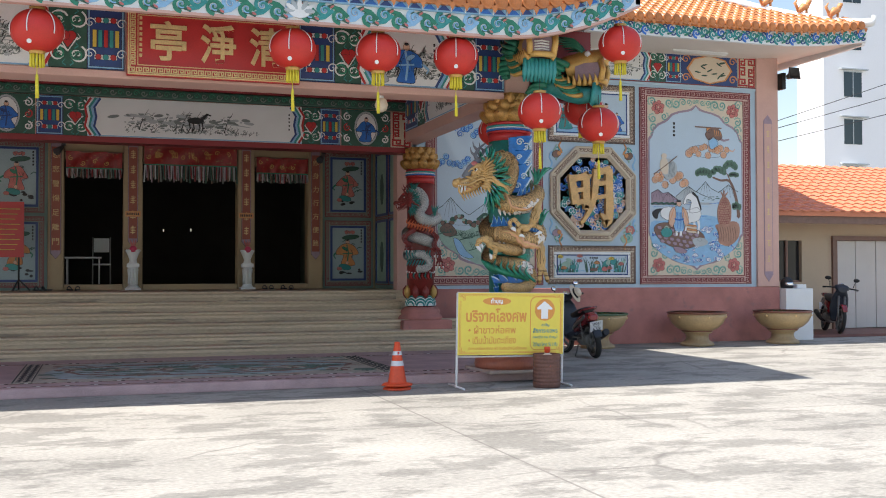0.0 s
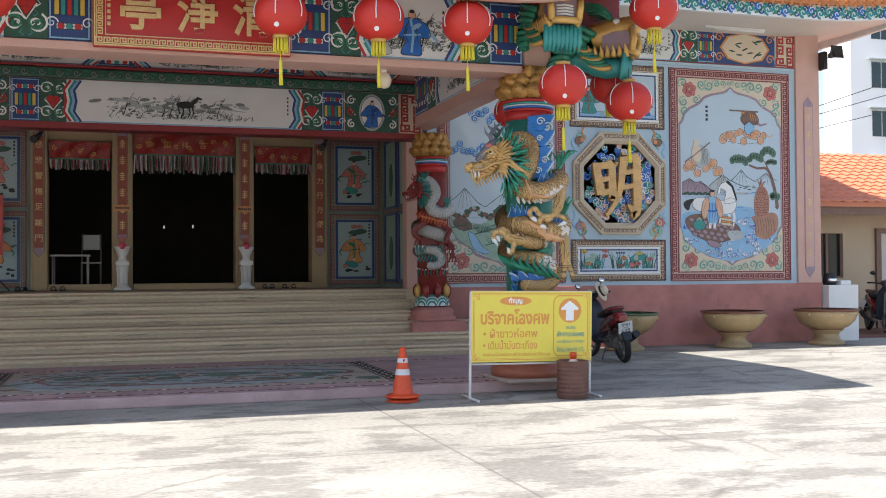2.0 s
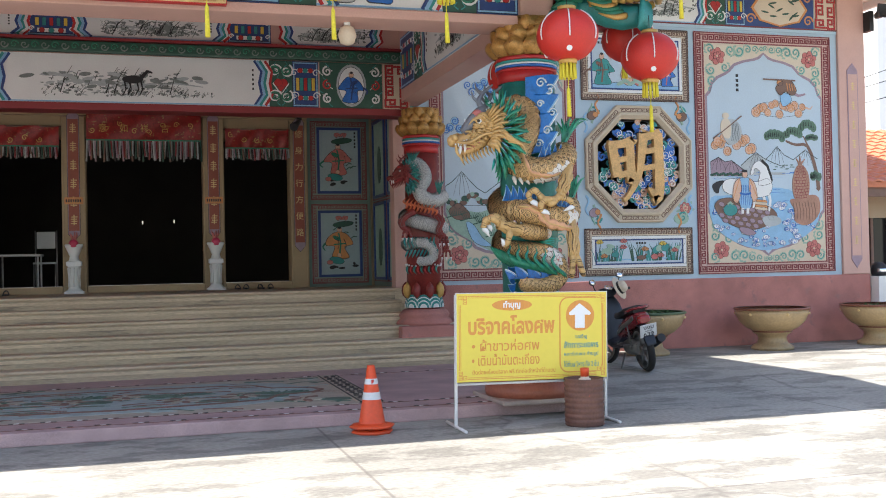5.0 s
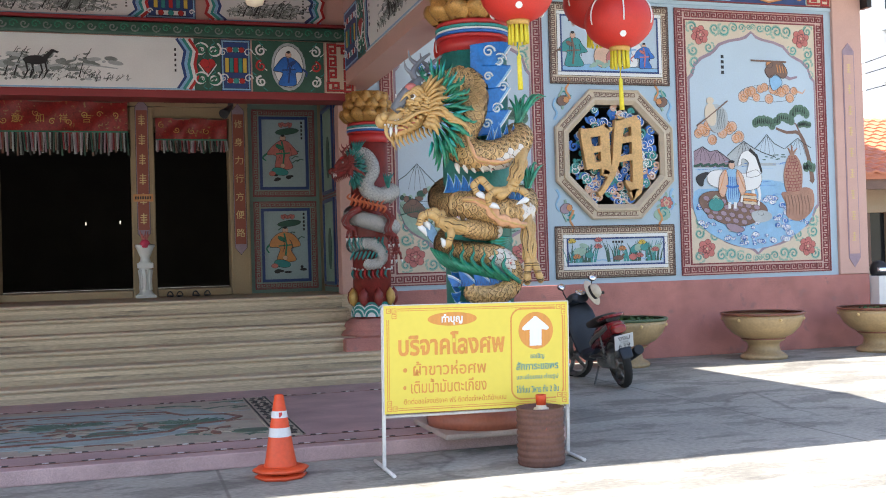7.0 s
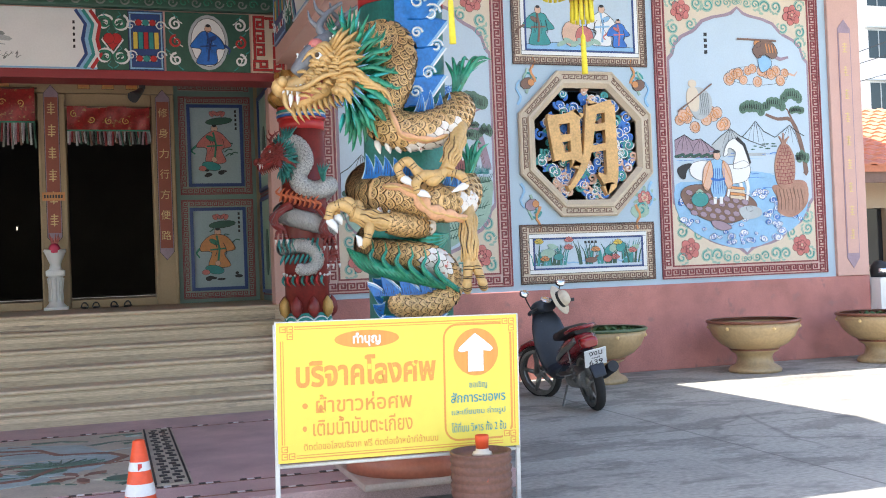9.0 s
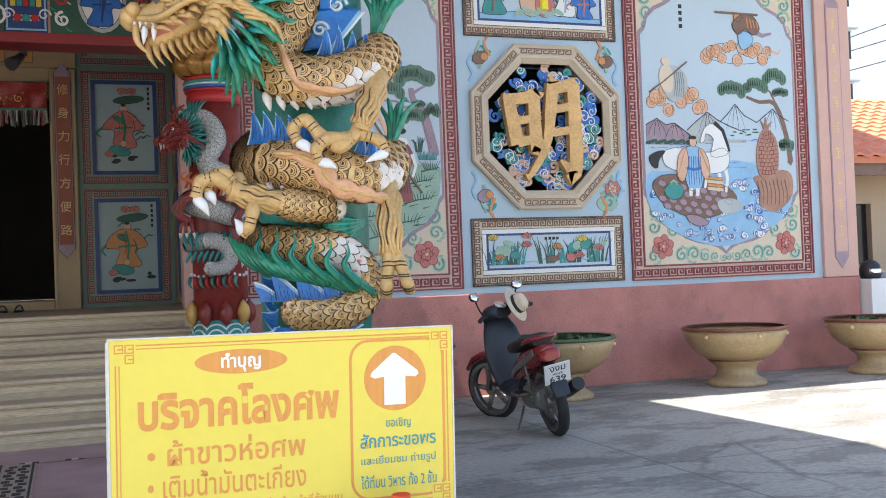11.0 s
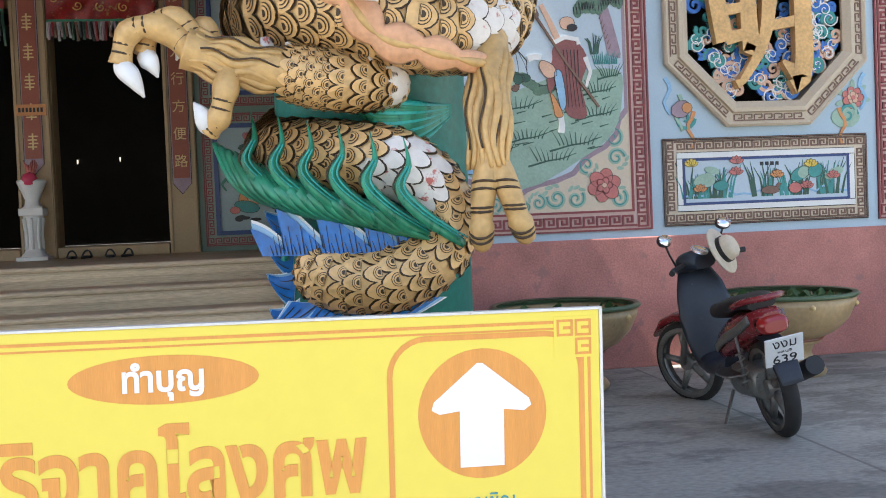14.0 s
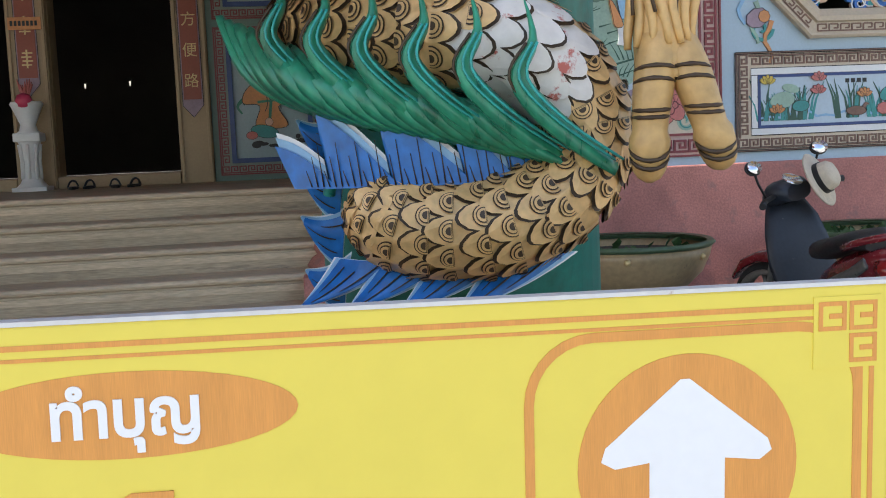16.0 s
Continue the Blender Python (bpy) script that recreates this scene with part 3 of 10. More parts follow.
def scroll_leaf(pl, u, v, a, r, hand, key="sage", edge="teal"):
    """One curled acanthus leaf: a fat volute with lobes and a dark vein."""
    spiral(pl, key, u, v, r, 1.35, r * 0.52, a, hand, 0.013, 16)
    spiral(pl, edge, u, v, r * 0.96, 1.25, r * 0.13, a, hand, 0.0165, 16)
    for k in range(3):
        q = a - hand * (0.2 + 0.55 * k)
        pl.disc(key, u + r * 1.22 * math.cos(q), v + r * 1.22 * math.sin(q), r * 0.42, 0.012, 9, r * 0.20, q + hand * 1.1)


def great_mural(name, label, u0, v0, u1, v1, seed, scene_fn):
    rnd = random.Random(seed)
    t = thing(name, label, "mural", "great murals on the side wall")
    pl = wallplane(W)
    pl.rect("rose2", u0, v0, u1, v1, 0.005)
    pl.rect("cream", u0 + 0.16, v0 + 0.16, u1 - 0.16, v1 - 0.16, 0.009)
    pl.border("wine", u0, v0, u1, v1, 0.014, 0.020)
    pl.border("wine", u0 + 0.150, v0 + 0.150, u1 - 0.150, v1 - 0.150, 0.018, 0.018)
    keyband(pl, "wine", u0 + 0.030, v0 + 0.030, u1 - 0.030, v1 - 0.030, 0.110, 0.0165, 0.016)
    rim = ogee(u0 + 0.21, v0 + 0.30, u1 - 0.21, v1 - 0.32, 0.80, 0.80)
    cu_, cv_ = (u0 + u1) / 2, (v0 + v1) / 2
    pl.poly("mauve", [(a + (0.03 if a > cu_ + 0.02 else -0.03 if a < cu_ - 0.02 else 0), b + (0.035 if b > cv_ else -0.035)) for a, b in rim], 0.014)
    pl.poly("sky", rim, 0.019)
    # corner peonies in scrolling leaves
    for su, sv in ((0, 0), (1, 0), (0, 1), (1, 1)):
        cu, cv = (u1 - 0.40 if su else u0 + 0.40), (v1 - 0.37 if sv else v0 + 0.37)
        du, dv = (-1 if su else 1), (-1 if sv else 1)
        h = du * dv
        for a, b, r, g in ((0.24, -0.10, 0.075, 1), (0.40, -0.09, 0.085, -1), (0.55, -0.12, 0.062, 1), (0.68, -0.13, 0.052, -1), (0.80, -0.145, 0.038, 1), (-0.11, 0.22, 0.075, -1), (-0.09, 0.38, 0.080, 1), (-0.125, 0.53, 0.055, -1), (-0.14, 0.66, 0.040, 1), (0.14, 0.17, 0.07, 1), (-0.12, -0.11, 0.075, 1)):
            scroll_leaf(pl, cu + du * a, cv + dv * b, rnd.uniform(0, 6.28), r, h * g)
        for k in range(6):
            a = k * math.pi / 3 + 0.3
            pl.disc("rose", cu + 0.072 * math.cos(a), cv + 0.068 * math.sin(a), 0.072, 0.0145 + 0.0006 * k, 12, 0.058, a)
        for k in range(5):
            a = k * 1.257
            pl.disc("wine", cu + 0.036 * math.cos(a), cv + 0.034 * math.sin(a), 0.040, 0.0190 + 0.0004 * k, 10, 0.032, a)
            pl.disc("rose", cu + 0.034 * math.cos(a), cv + 0.032 * math.sin(a), 0.033, 0.0215 + 0.0004 * k, 10, 0.026, a)
        pl.disc("peach", cu, cv, 0.022, 0.025, 8)
    scene_fn(pl, rnd, u0, v0, u1, v1)
    pl.finish(t, COLOURS)
    return t


def ridge(pl, key, pts, v0, d, cap="ink"):
    """A mountain under a drawn crest line, with slope strokes running down from its peaks."""
    pl.poly(key, [(pts[0][0], v0)] + pts + [(pts[-1][0], v0)], d)
    pl.line(cap, pts, 0.010, d + 0.002)
    for (a, b), (c, e), (f, g) in zip(pts, pts[1:], pts[2:]):
        if e > b and e > g:
            for k in range(4):
                q = (k - 1.5) * 0.07
                pl.line(cap, [(c + q * 0.2, e - 0.02), (c + q * 0.8, e - 0.35 * (e - v0)), (c + q * 1.2, e - 0.7 * (e - v0))], 0.006, d + 0.0015, 0.002)


def billow(pl, u, v, w, h, rnd):
    """A bank of curled orange cloud with a trailing end."""
    pl.disc("peach", u, v, w * 0.48, 0.020, 18, h * 0.36)
    for i in range(13):
        a = u + (i / 12 - 0.5) * w * 0.86
        b = v + rnd.uniform(-0.28, 0.28) * h
        r = h * rnd.uniform(0.17, 0.25)
        pl.disc("peach", a, b, r, 0.0215 + 0.0007 * (i % 4), 12)
        spiral(pl, "orange", a, b, r * 0.85, 1.5, 0.011, rnd.random() * 6, 1 if i % 2 else -1, 0.027)
    pl.line("peach", [(u + w * 0.40, v), (u + w * 0.50, v + h * 0.10), (u + w * 0.58, v + h * 0.04), (u + w * 0.63, v + h * 0.2)], h * 0.14, 0.0205, 0.012)


def canopy(pl, u, v, w, h, rnd, d):
    """A flat-bottomed pine cushion of overlapping needle fans."""
    for i in range(9):
        a = u + (i / 8 - 0.5) * w * 0.8
        b = v + h * (0.25 - 0.9 * (i / 8 - 0.5) ** 2) + rnd.uniform(-0.02, 0.02)
        pl.disc("pine", a, b, w * 0.17, d + 0.0006 * i, 12, h * 0.42, rnd.uniform(-0.15, 0.15))
        for k in range(3):
            pl.line("ink", [(a - 0.03 + 0.025 * k, b - h * 0.2), (a - 0.035 + 0.03 * k, b + h * 0.2)], 0.0045, d + 0.0068, 0.002)


def stroke_grass(pl, u, v, w, rnd, d):
    """A dark brushed ground stroke with blades standing on it."""
    pl.line("dkgreen", [(u - w / 2, v - w * 0.10), (u - w * 0.1, v), (u + w * 0.2, v + w * 0.04), (u + w / 2, v + w * 0.14)], 0.016, d, 0.006)
    for i in range(9):
        a = u + (i / 8 - 0.5) * w * 0.6
        pl.line("dkgreen", [(a, v), (a + (i - 4) * 0.006, v + 0.05), (a + (i - 4) * 0.016, v + rnd.uniform(0.07, 0.12))], 0.010, d + 0.001, 0.002)


def sea_scene(pl, rnd, u0, v0, u1, v1):
    S = 0.019
    ridge(pl, "mauve", [(9.97, 2.86), (10.03, 2.89), (10.11, 2.93), (10.22, 2.86), (10.34, 2.88), (10.46, 2.80), (10.60, 2.70)], 2.64, S + 0.003)
    ridge(pl, "mid", [(10.50, 2.80), (10.62, 2.90), (10.78, 3.01), (10.92, 2.92), (11.08, 2.85), (11.30, 2.78)], 2.66, S + 0.002)
    ridge(pl, "sky", [(10.95, 2.90), (11.06, 3.00), (11.16, 3.11), (11.28, 2.98), (11.45, 2.90), (11.58, 2.99), (11.68, 3.06), (11.78, 2.98), (11.90, 2.92)], 2.70, S + 0.0015)
    for k in range(16):
        pl.disc("dkgreen", 9.99 + 0.04 * k, 2.655 + 0.012 * (k % 3), 0.035, S + 0.0065, 8, 0.018)
    for k in range(12):
        pl.disc("dkgreen", rnd.uniform(10.95, 11.5), rnd.uniform(2.74, 2.82), 0.03, S + 0.005, 7, 0.008)
    # still water in long strokes, then breaking waves
    pl.poly("ltblue", smooth([(9.96, 2.30), (10.3, 2.34), (11.0, 2.46), (11.45, 2.40), (11.90, 2.20), (11.84, 1.86), (11.5, 1.62), (10.92, 1.47), (10.35, 1.62), (9.99, 1.90)], 3), S + 0.002)
    for i in range(60):
        v = rnd.uniform(2.20, 2.72)
        a = rnd.uniform(9.98, 11.55)
        pl.line("ltblue" if i % 3 else "blue", [(a, v), (a + 0.06, v + 0.006), (a + rnd.uniform(0.1, 0.3), v)], 0.008, S + 0.004, 0.003)
    for i in range(95):
        a, v = rnd.uniform(9.98, 11.86), rnd.uniform(1.50, 2.22)
        e = abs(a - 10.91) / 0.95
        if v < 1.49 + 0.40 * e ** 2.2 or (a - 10.6) ** 2 / 0.32 + (v - 2.02) ** 2 / 0.07 < 0.8:
            continue
        r = rnd.uniform(0.032, 0.066)
        pl.disc("white" if i % 3 else "blue", a, v, r, S + 0.005 + 0.0001 * (i % 20), 10, r * 0.62, rnd.uniform(-0.4, 0.4))
        spiral(pl, "blue" if i % 3 else "white", a, v, r * 0.78, 1.2, 0.010, rnd.random() * 6, 1 if i % 2 else -1, S + 0.0085, 10)
    # turtle: domed shell of plates, head and flippers
    shell_ = smooth([(10.02, 2.16), (10.10, 2.27), (10.32, 2.30), (10.70, 2.24), (11.02, 2.14), (11.13, 2.00), (10.98, 1.88), (10.72, 1.80), (10.40, 1.84), (10.14, 1.98)], 4)
    pl.poly("brown", shell_, S + 0.011)
    for i in range(26):
        a, b = 10.14 + 0.135 * (i % 7) + 0.06 * ((i // 7) % 2), 2.20 - 0.085 * (i // 7) - 0.045 * (i % 7) * 0.5
        if b < 1.84 or a > 11.05:
            continue
        pl.disc("mauve", a, b, 0.055, S + 0.0135, 6, 0.036, -0.3)
    pl.poly("mid", smooth([(10.86, 1.98), (11.02, 2.02), (11.17, 1.98), (11.19, 1.90), (11.06, 1.85), (10.92, 1.86)], 3), S + 0.015)
    pl.poly("mauve", smooth([(10.45, 1.84), (10.62, 1.82), (10.74, 1.74), (10.60, 1.71), (10.48, 1.76)], 3), S + 0.014)
    pl.disc("teal", 10.29, 2.11, 0.125, S + 0.018, 14, 0.095)
    pl.line("sage", [(10.24, 2.19), (10.29, 2.23), (10.34, 2.19)], 0.03, S + 0.019)
    # white horse with a dark mane and tail
    pl.poly("white", smooth([(10.18, 2.55), (10.34, 2.60), (10.60, 2.57), (10.78, 2.55), (10.96, 2.60), (11.05, 2.50), (10.98, 2.34), (10.70, 2.30), (10.34, 2.34), (10.18, 2.42)], 3), S + 0.013)
    pl.poly("white", smooth([(10.80, 2.50), (10.84, 2.70), (10.74, 2.76), (10.72, 2.68), (10.66, 2.66), (10.72, 2.82), (10.84, 2.88), (10.97, 2.80), (11.05, 2.55)], 3), S + 0.0145)
    pl.line("ink", [(10.86, 2.89), (10.97, 2.80), (11.02, 2.66), (11.05, 2.56)], 0.05, S + 0.017, 0.03)
    pl.poly("ink", smooth([(10.20, 2.56), (10.10, 2.56), (9.99, 2.50), (10.02, 2.40), (10.09, 2.37), (10.12, 2.47)], 3), S + 0.015)
    for a, b in ((10.88, 2.10), (10.98, 2.08), (10.70, 2.14)):
        pl.line("white", [(a, 2.38), (a + 0.03, 2.25), (a, b)], 0.055, S + 0.0125, 0.032)
    # robed shape before the horse
    pl.poly("ltblue", smooth([(10.47, 2.60), (10.64, 2.60), (10.70, 2.40), (10.66, 2.16), (10.58, 2.12), (10.48, 2.14), (10.42, 2.40)], 3), S + 0.021)
    for pts in ([(10.46, 2.60), (10.36, 2.50), (10.34, 2.28), (10.42, 2.22), (10.49, 2.42)], [(10.64, 2.60), (10.74, 2.50), (10.77, 2.30), (10.70, 2.24), (10.63, 2.42)]):
        pl.poly("peach", smooth(pts, 3), S + 0.022)
        pl.line("orange", [pts[0], pts[2], pts[3]], 0.012, S + 0.026, 0.004)
    for k in range(6):
        pl.line("blue", [(10.50 + 0.03 * k, 2.50), (10.49 + 0.032 * k, 2.34), (10.49 + 0.034 * k, 2.18)], 0.007, S + 0.025, 0.003)
    pl.line("blue", [(10.46, 2.37), (10.56, 2.35), (10.66, 2.37)], 0.03, S + 0.0255)
    for a in (10.51, 10.60):
        pl.line("white", [(a, 2.14), (a - 0.005, 2.05)], 0.05, S + 0.020, 0.04)
    pl.disc("peach", 10.56, 2.665, 0.046, S + 0.022, 12, 0.058)
    pl.disc("ink", 10.56, 2.715, 0.045, S + 0.024, 10, 0.022)
    for k in range(4):
        pl.poly("orange" if k % 2 else "cream", [(10.74, 2.12 + 0.04 * k), (10.95, 2.10 + 0.04 * k), (10.94, 2.135 + 0.04 * k), (10.73, 2.155 + 0.04 * k)], S + 0.020)
    # rock with a tall scaled fish standing on it
    pl.poly("rock", smooth([(11.37, 2.25), (11.47, 2.28), (11.60, 2.22), (11.72, 2.34), (11.90, 2.30), (11.91, 2.06), (11.76, 1.90), (11.60, 1.86), (11.44, 1.94), (11.46, 2.08)], 3), S + 0.010)
    for i in range(8):
        a = 11.42 + 0.055 * i
        pl.line("brown", [(a, 2.22 + 0.01 * (i % 3)), (a + 0.03, 2.08), (a + 0.02, 1.95)], 0.014, S + 0.0135, 0.004)
    pl.poly("rock", smooth([(11.45, 2.30), (11.42, 2.52), (11.47, 2.72), (11.54, 2.82), (11.64, 2.80), (11.72, 2.66), (11.73, 2.44), (11.68, 2.26), (11.56, 2.22)], 3), S + 0.014)
    for k in range(11):
        v = 2.30 + 0.046 * k
        w = 0.145 - 0.0022 * (k - 4) ** 2
        pl.line("wine", [(11.575 - w, v), (11.575, v - 0.012), (11.575 + w, v + 0.006)], 0.008, S + 0.0175)
        for j in range(5):
            x = 11.575 - w + (j + 0.5 + 0.5 * (k % 2)) * w * 0.4
            if x < 11.575 + w:
                pl.line("wine", [(x, v), (x + 0.004, v + 0.042)], 0.007, S + 0.0175)
    for a, b in ((11.50, 2.92), (11.57, 2.96), (11.66, 2.91)):
        pl.line("rock", [(11.57, 2.80), ((a + 11.57) / 2, 2.87), (a, b)], 0.04, S + 0.016, 0.008)
    # pine, clouds with draped shapes
    pl.line("brown", smooth([(11.88, 2.42), (11.86, 2.75), (11.72, 3.12), (11.50, 3.14), (11.32, 3.20), (11.50, 3.14)], 3)[:13], 0.075, S + 0.004, 0.03)
    pl.line("brown", [(11.74, 3.10), (11.66, 3.26), (11.52, 3.36)], 0.03, S + 0.0045, 0.012)
    for a, b, w, h in ((11.12, 3.26, 0.34, 0.17), (11.45, 3.31, 0.32, 0.15), (11.72, 3.42, 0.30, 0.17), (11.80, 3.24, 0.20, 0.11), (11.86, 2.62, 0.18, 0.16)):
        canopy(pl, a, b, w, h, rnd, S + 0.006)
    billow(pl, 11.22, 3.70, 0.98, 0.34, rnd)
    pl.poly("brown", smooth([(11.16, 4.04), (11.30, 4.16), (11.46, 4.14), (11.54, 4.00), (11.46, 3.92), (11.34, 3.98), (11.24, 3.92)], 3), 0.030)
    for k in range(4):
        pl.line("orange", [(11.36 + 0.045 * k, 4.12 - 0.01 * k), (11.38 + 0.045 * k, 4.00)], 0.014, 0.034)
    pl.poly("ltblue", smooth([(11.26, 3.96), (11.40, 3.94), (11.44, 3.84), (11.30, 3.74), (11.24, 3.84)], 3), 0.029)
    pl.line("mauve", [(11.44, 3.98), (11.58, 3.92), (11.70, 3.95)], 0.055, 0.029, 0.03)
    pl.disc("orange", 11.24, 4.12, 0.055, 0.032, 10)
    pl.line("brown", [(10.93, 4.17), (11.25, 4.165), (11.52, 4.16)], 0.022, 0.036)
    billow(pl, 10.38, 3.12, 0.76, 0.40, rnd)
    pl.poly("mid", smooth([(10.16, 3.42), (10.24, 3.52), (10.40, 3.52), (10.52, 3.40), (10.50, 3.22), (10.34, 3.12), (10.22, 3.22)], 3), 0.030)
    pl.poly("cream", smooth([(10.18, 3.50), (10.28, 3.54), (10.34, 3.42), (10.32, 3.24), (10.22, 3.24), (10.16, 3.36)], 3), 0.032)
    pl.disc("cream", 10.25, 3.58, 0.06, 0.033, 10, 0.05)
    pl.line("brown", [(10.02, 3.22), (10.20, 3.34), (10.53, 3.58)], 0.016, 0.036)
    for k in range(5):
        pl.line("grey", [(10.36 + 0.025 * k, 3.46), (10.37 + 0.028 * k, 3.30), (10.34 + 0.03 * k, 3.18)], 0.008, 0.034, 0.003)
    for k in range(4):
        pl.rect("ink", 10.45, 4.19 - 0.075 * k, 10.495, 4.235 - 0.075 * k, S + 0.003)


def hills_scene(pl, rnd, u0, v0, u1, v1):
    S = 0.019
    ridge(pl, "ltblue", [(5.68, 2.48), (5.78, 2.54), (5.93, 2.69), (6.06, 2.55), (6.16, 2.45), (6.28, 2.38), (6.45, 2.50), (6.62, 2.62), (6.72, 2.50)], 2.20, S + 0.0015)
    pl.poly("sage", smooth([(5.69, 2.20), (5.90, 2.16), (6.20, 2.10), (6.45, 2.22), (6.67, 2.28), (7.0, 2.38), (7.46, 2.42), (7.50, 2.20), (7.42, 1.92), (7.16, 1.72), (6.60, 1.47), (6.04, 1.70), (5.76, 1.90)], 3), S + 0.003)
    for i in range(34):
        a = 5.72 + 0.028 * i
        pl.disc(("dkgreen", "sage", "brown")[i % 3], a, 2.27 - 0.05 * math.sin(i * 0.35) + rnd.uniform(-0.03, 0.05), rnd.uniform(0.03, 0.06), S + 0.005 + 0.0001 * i, 9, rnd.uniform(0.03, 0.045))
    pl.poly("brown", smooth([(5.72, 2.12), (5.86, 2.24), (6.00, 2.14), (6.04, 2.02), (5.84, 2.00)], 3), S + 0.006)
    pl.poly("ltblue", smooth([(5.98, 1.96), (6.10, 1.92), (6.22, 1.74), (6.36, 1.62), (6.20, 1.62), (6.06, 1.72)], 3), S + 0.006)
    for k in range(3):
        stroke_grass(pl, 5.84 + 0.2 * k, 2.06 - 0.05 * k, 0.3, rnd, S + 0.009)
    for i in range(22):
        pl.disc("dkgreen" if i % 2 else "pine", 6.50 + 0.022 * i, 2.32 + 0.06 * math.sin(i * 0.3) + rnd.uniform(-0.02, 0.02), 0.05, S + 0.0045, 9, 0.035)
    for u, v, w in ((6.62, 2.12, 0.44), (6.70, 1.88, 0.40), (7.30, 2.24, 0.30), (7.28, 2.05, 0.36), (7.10, 1.82, 0.44), (6.90, 1.70, 0.40), (6.35, 2.0, 0.36), (6.45, 1.78, 0.36), (7.40, 2.36, 0.2)):
        stroke_grass(pl, u, v, w, rnd, S + 0.006)
    for i in range(22):
        u, v = rnd.uniform(6.3, 7.4), rnd.uniform(1.75, 2.3)
        pl.line("dkgreen", [(u, v), (u + rnd.uniform(0.05, 0.12), v + 0.02)], 0.012, S + 0.0055, 0.005)
    # leaning pine with a bent bough
    pl.line("mauve", smooth([(7.44, 2.52), (7.40, 2.75), (7.34, 2.96), (7.24, 3.08), (7.22, 3.20), (7.24, 3.08)], 3)[:13], 0.115, S + 0.006, 0.055)
    pl.line("mauve", [(7.31, 3.00), (7.14, 3.00), (7.06, 3.06), (6.88, 3.07)], 0.042, S + 0.0065, 0.014)
    pl.line("mauve", [(7.23, 3.14), (7.32, 3.20), (7.42, 3.24)], 0.035, S + 0.0065, 0.014)
    for k in range(12):
        pl.line("brown", [(7.40 - 0.012 * k, 2.58 + 0.04 * k), (7.42 - 0.012 * k, 2.62 + 0.04 * k)], 0.010, S + 0.0085, 0.003)
    for a, b, w, h in ((7.26, 3.30, 0.40, 0.20), (6.98, 3.16, 0.30, 0.15), (7.24, 2.90, 0.22, 0.14), (7.44, 2.96, 0.16, 0.13), (7.30, 3.02, 0.10, 0.08)):
        canopy(pl, a, b, w, h, rnd, S + 0.009)
    for i in range(14):
        pl.line("teal", [(7.28 + 0.014 * i, 2.46), (7.27 + 0.015 * i, 2.50), (7.26 + 0.017 * i, 2.53 + 0.015 * (i % 3))], 0.010, S + 0.010, 0.003)
    grass(pl, "dkgreen", 7.28, 2.54, 0.16, rnd, 9, S + 0.009)
    # draped maroon shape with a blue sash, leaning on a staff
    pl.poly("wine2", smooth([(6.94, 2.60), (7.04, 2.66), (7.16, 2.62), (7.22, 2.48), (7.16, 2.30), (7.20, 2.06), (7.10, 2.03), (7.02, 2.10), (6.98, 2.34), (6.90, 2.24), (6.88, 2.38), (6.93, 2.50)], 3), S + 0.012)
    pl.poly("ltblue", smooth([(6.94, 2.40), (7.00, 2.40), (7.03, 2.16), (6.99, 2.10), (6.96, 2.22)], 3), S + 0.015)
    pl.poly("peach", smooth([(6.84, 2.50), (6.93, 2.46), (6.96, 2.38), (6.88, 2.36), (6.82, 2.44)], 3), S + 0.0155)
    pl.poly("orange", smooth([(6.90, 2.24), (6.94, 2.20), (7.0, 2.06), (6.94, 2.05), (6.92, 2.14)], 3), S + 0.0155)
    pl.line("white", [(6.98, 2.06), (6.99, 1.98), (6.98, 1.92)], 0.045, S + 0.015, 0.05)
    pl.line("white", [(6.84, 2.52), (6.78, 2.53), (6.73, 2.51)], 0.045, S + 0.015, 0.05)
    pl.line("white", [(6.95, 2.64), (7.04, 2.68), (7.14, 2.66), (7.15, 2.62)], 0.035, S + 0.016)
    pl.line("peach", [(6.98, 2.66), (6.92, 2.80), (6.85, 2.94)], 0.05, S + 0.0145, 0.035)
    pl.disc("peach", 7.06, 2.79, 0.062, S + 0.0155, 12, 0.052)
    pl.disc("ink", 7.10, 2.755, 0.045, S + 0.017, 10, 0.03)
    pl.line("white", [(7.20, 2.52), (7.24, 2.40), (7.20, 2.28)], 0.04, S + 0.015, 0.02)
    for k in range(5):
        pl.line("ink", [(7.02 + 0.03 * k, 2.58), (7.04 + 0.025 * k, 2.36), (7.05 + 0.03 * k, 2.12)], 0.006, S + 0.0155, 0.003)
    pl.line("brown", [(6.80, 2.86), (7.04, 2.48), (7.30, 2.12)], 0.018, S + 0.018)
    pl.disc("brown", 6.78, 2.90, 0.085, S + 0.018, 8, 0.032, 2.1)
    pl.disc("sky", 6.775, 2.905, 0.055, S + 0.0195, 8, 0.014, 2.1)
    # blue cloud coils in the sky
    for u, v, w in ((5.98, 3.35, 0.55), (6.90, 3.46, 0.34), (6.3, 3.9, 0.5)):
        for i in range(9):
            a, b = u + (i / 8 - 0.5) * w, v + rnd.uniform(-0.09, 0.09)
            spiral(pl, "blue", a, b, 0.055, 1.5, 0.016, rnd.random() * 6, 1 if i % 2 else -1, S + 0.006)
            pl.disc("ltblue", a, b, 0.062, S + 0.002 + 0.0003 * i, 10)


great_mural("wall_mural", "tall painted relief of a turtle at sea in red border", 9.73, 1.12, 12.19, 4.88, 3, sea_scene)
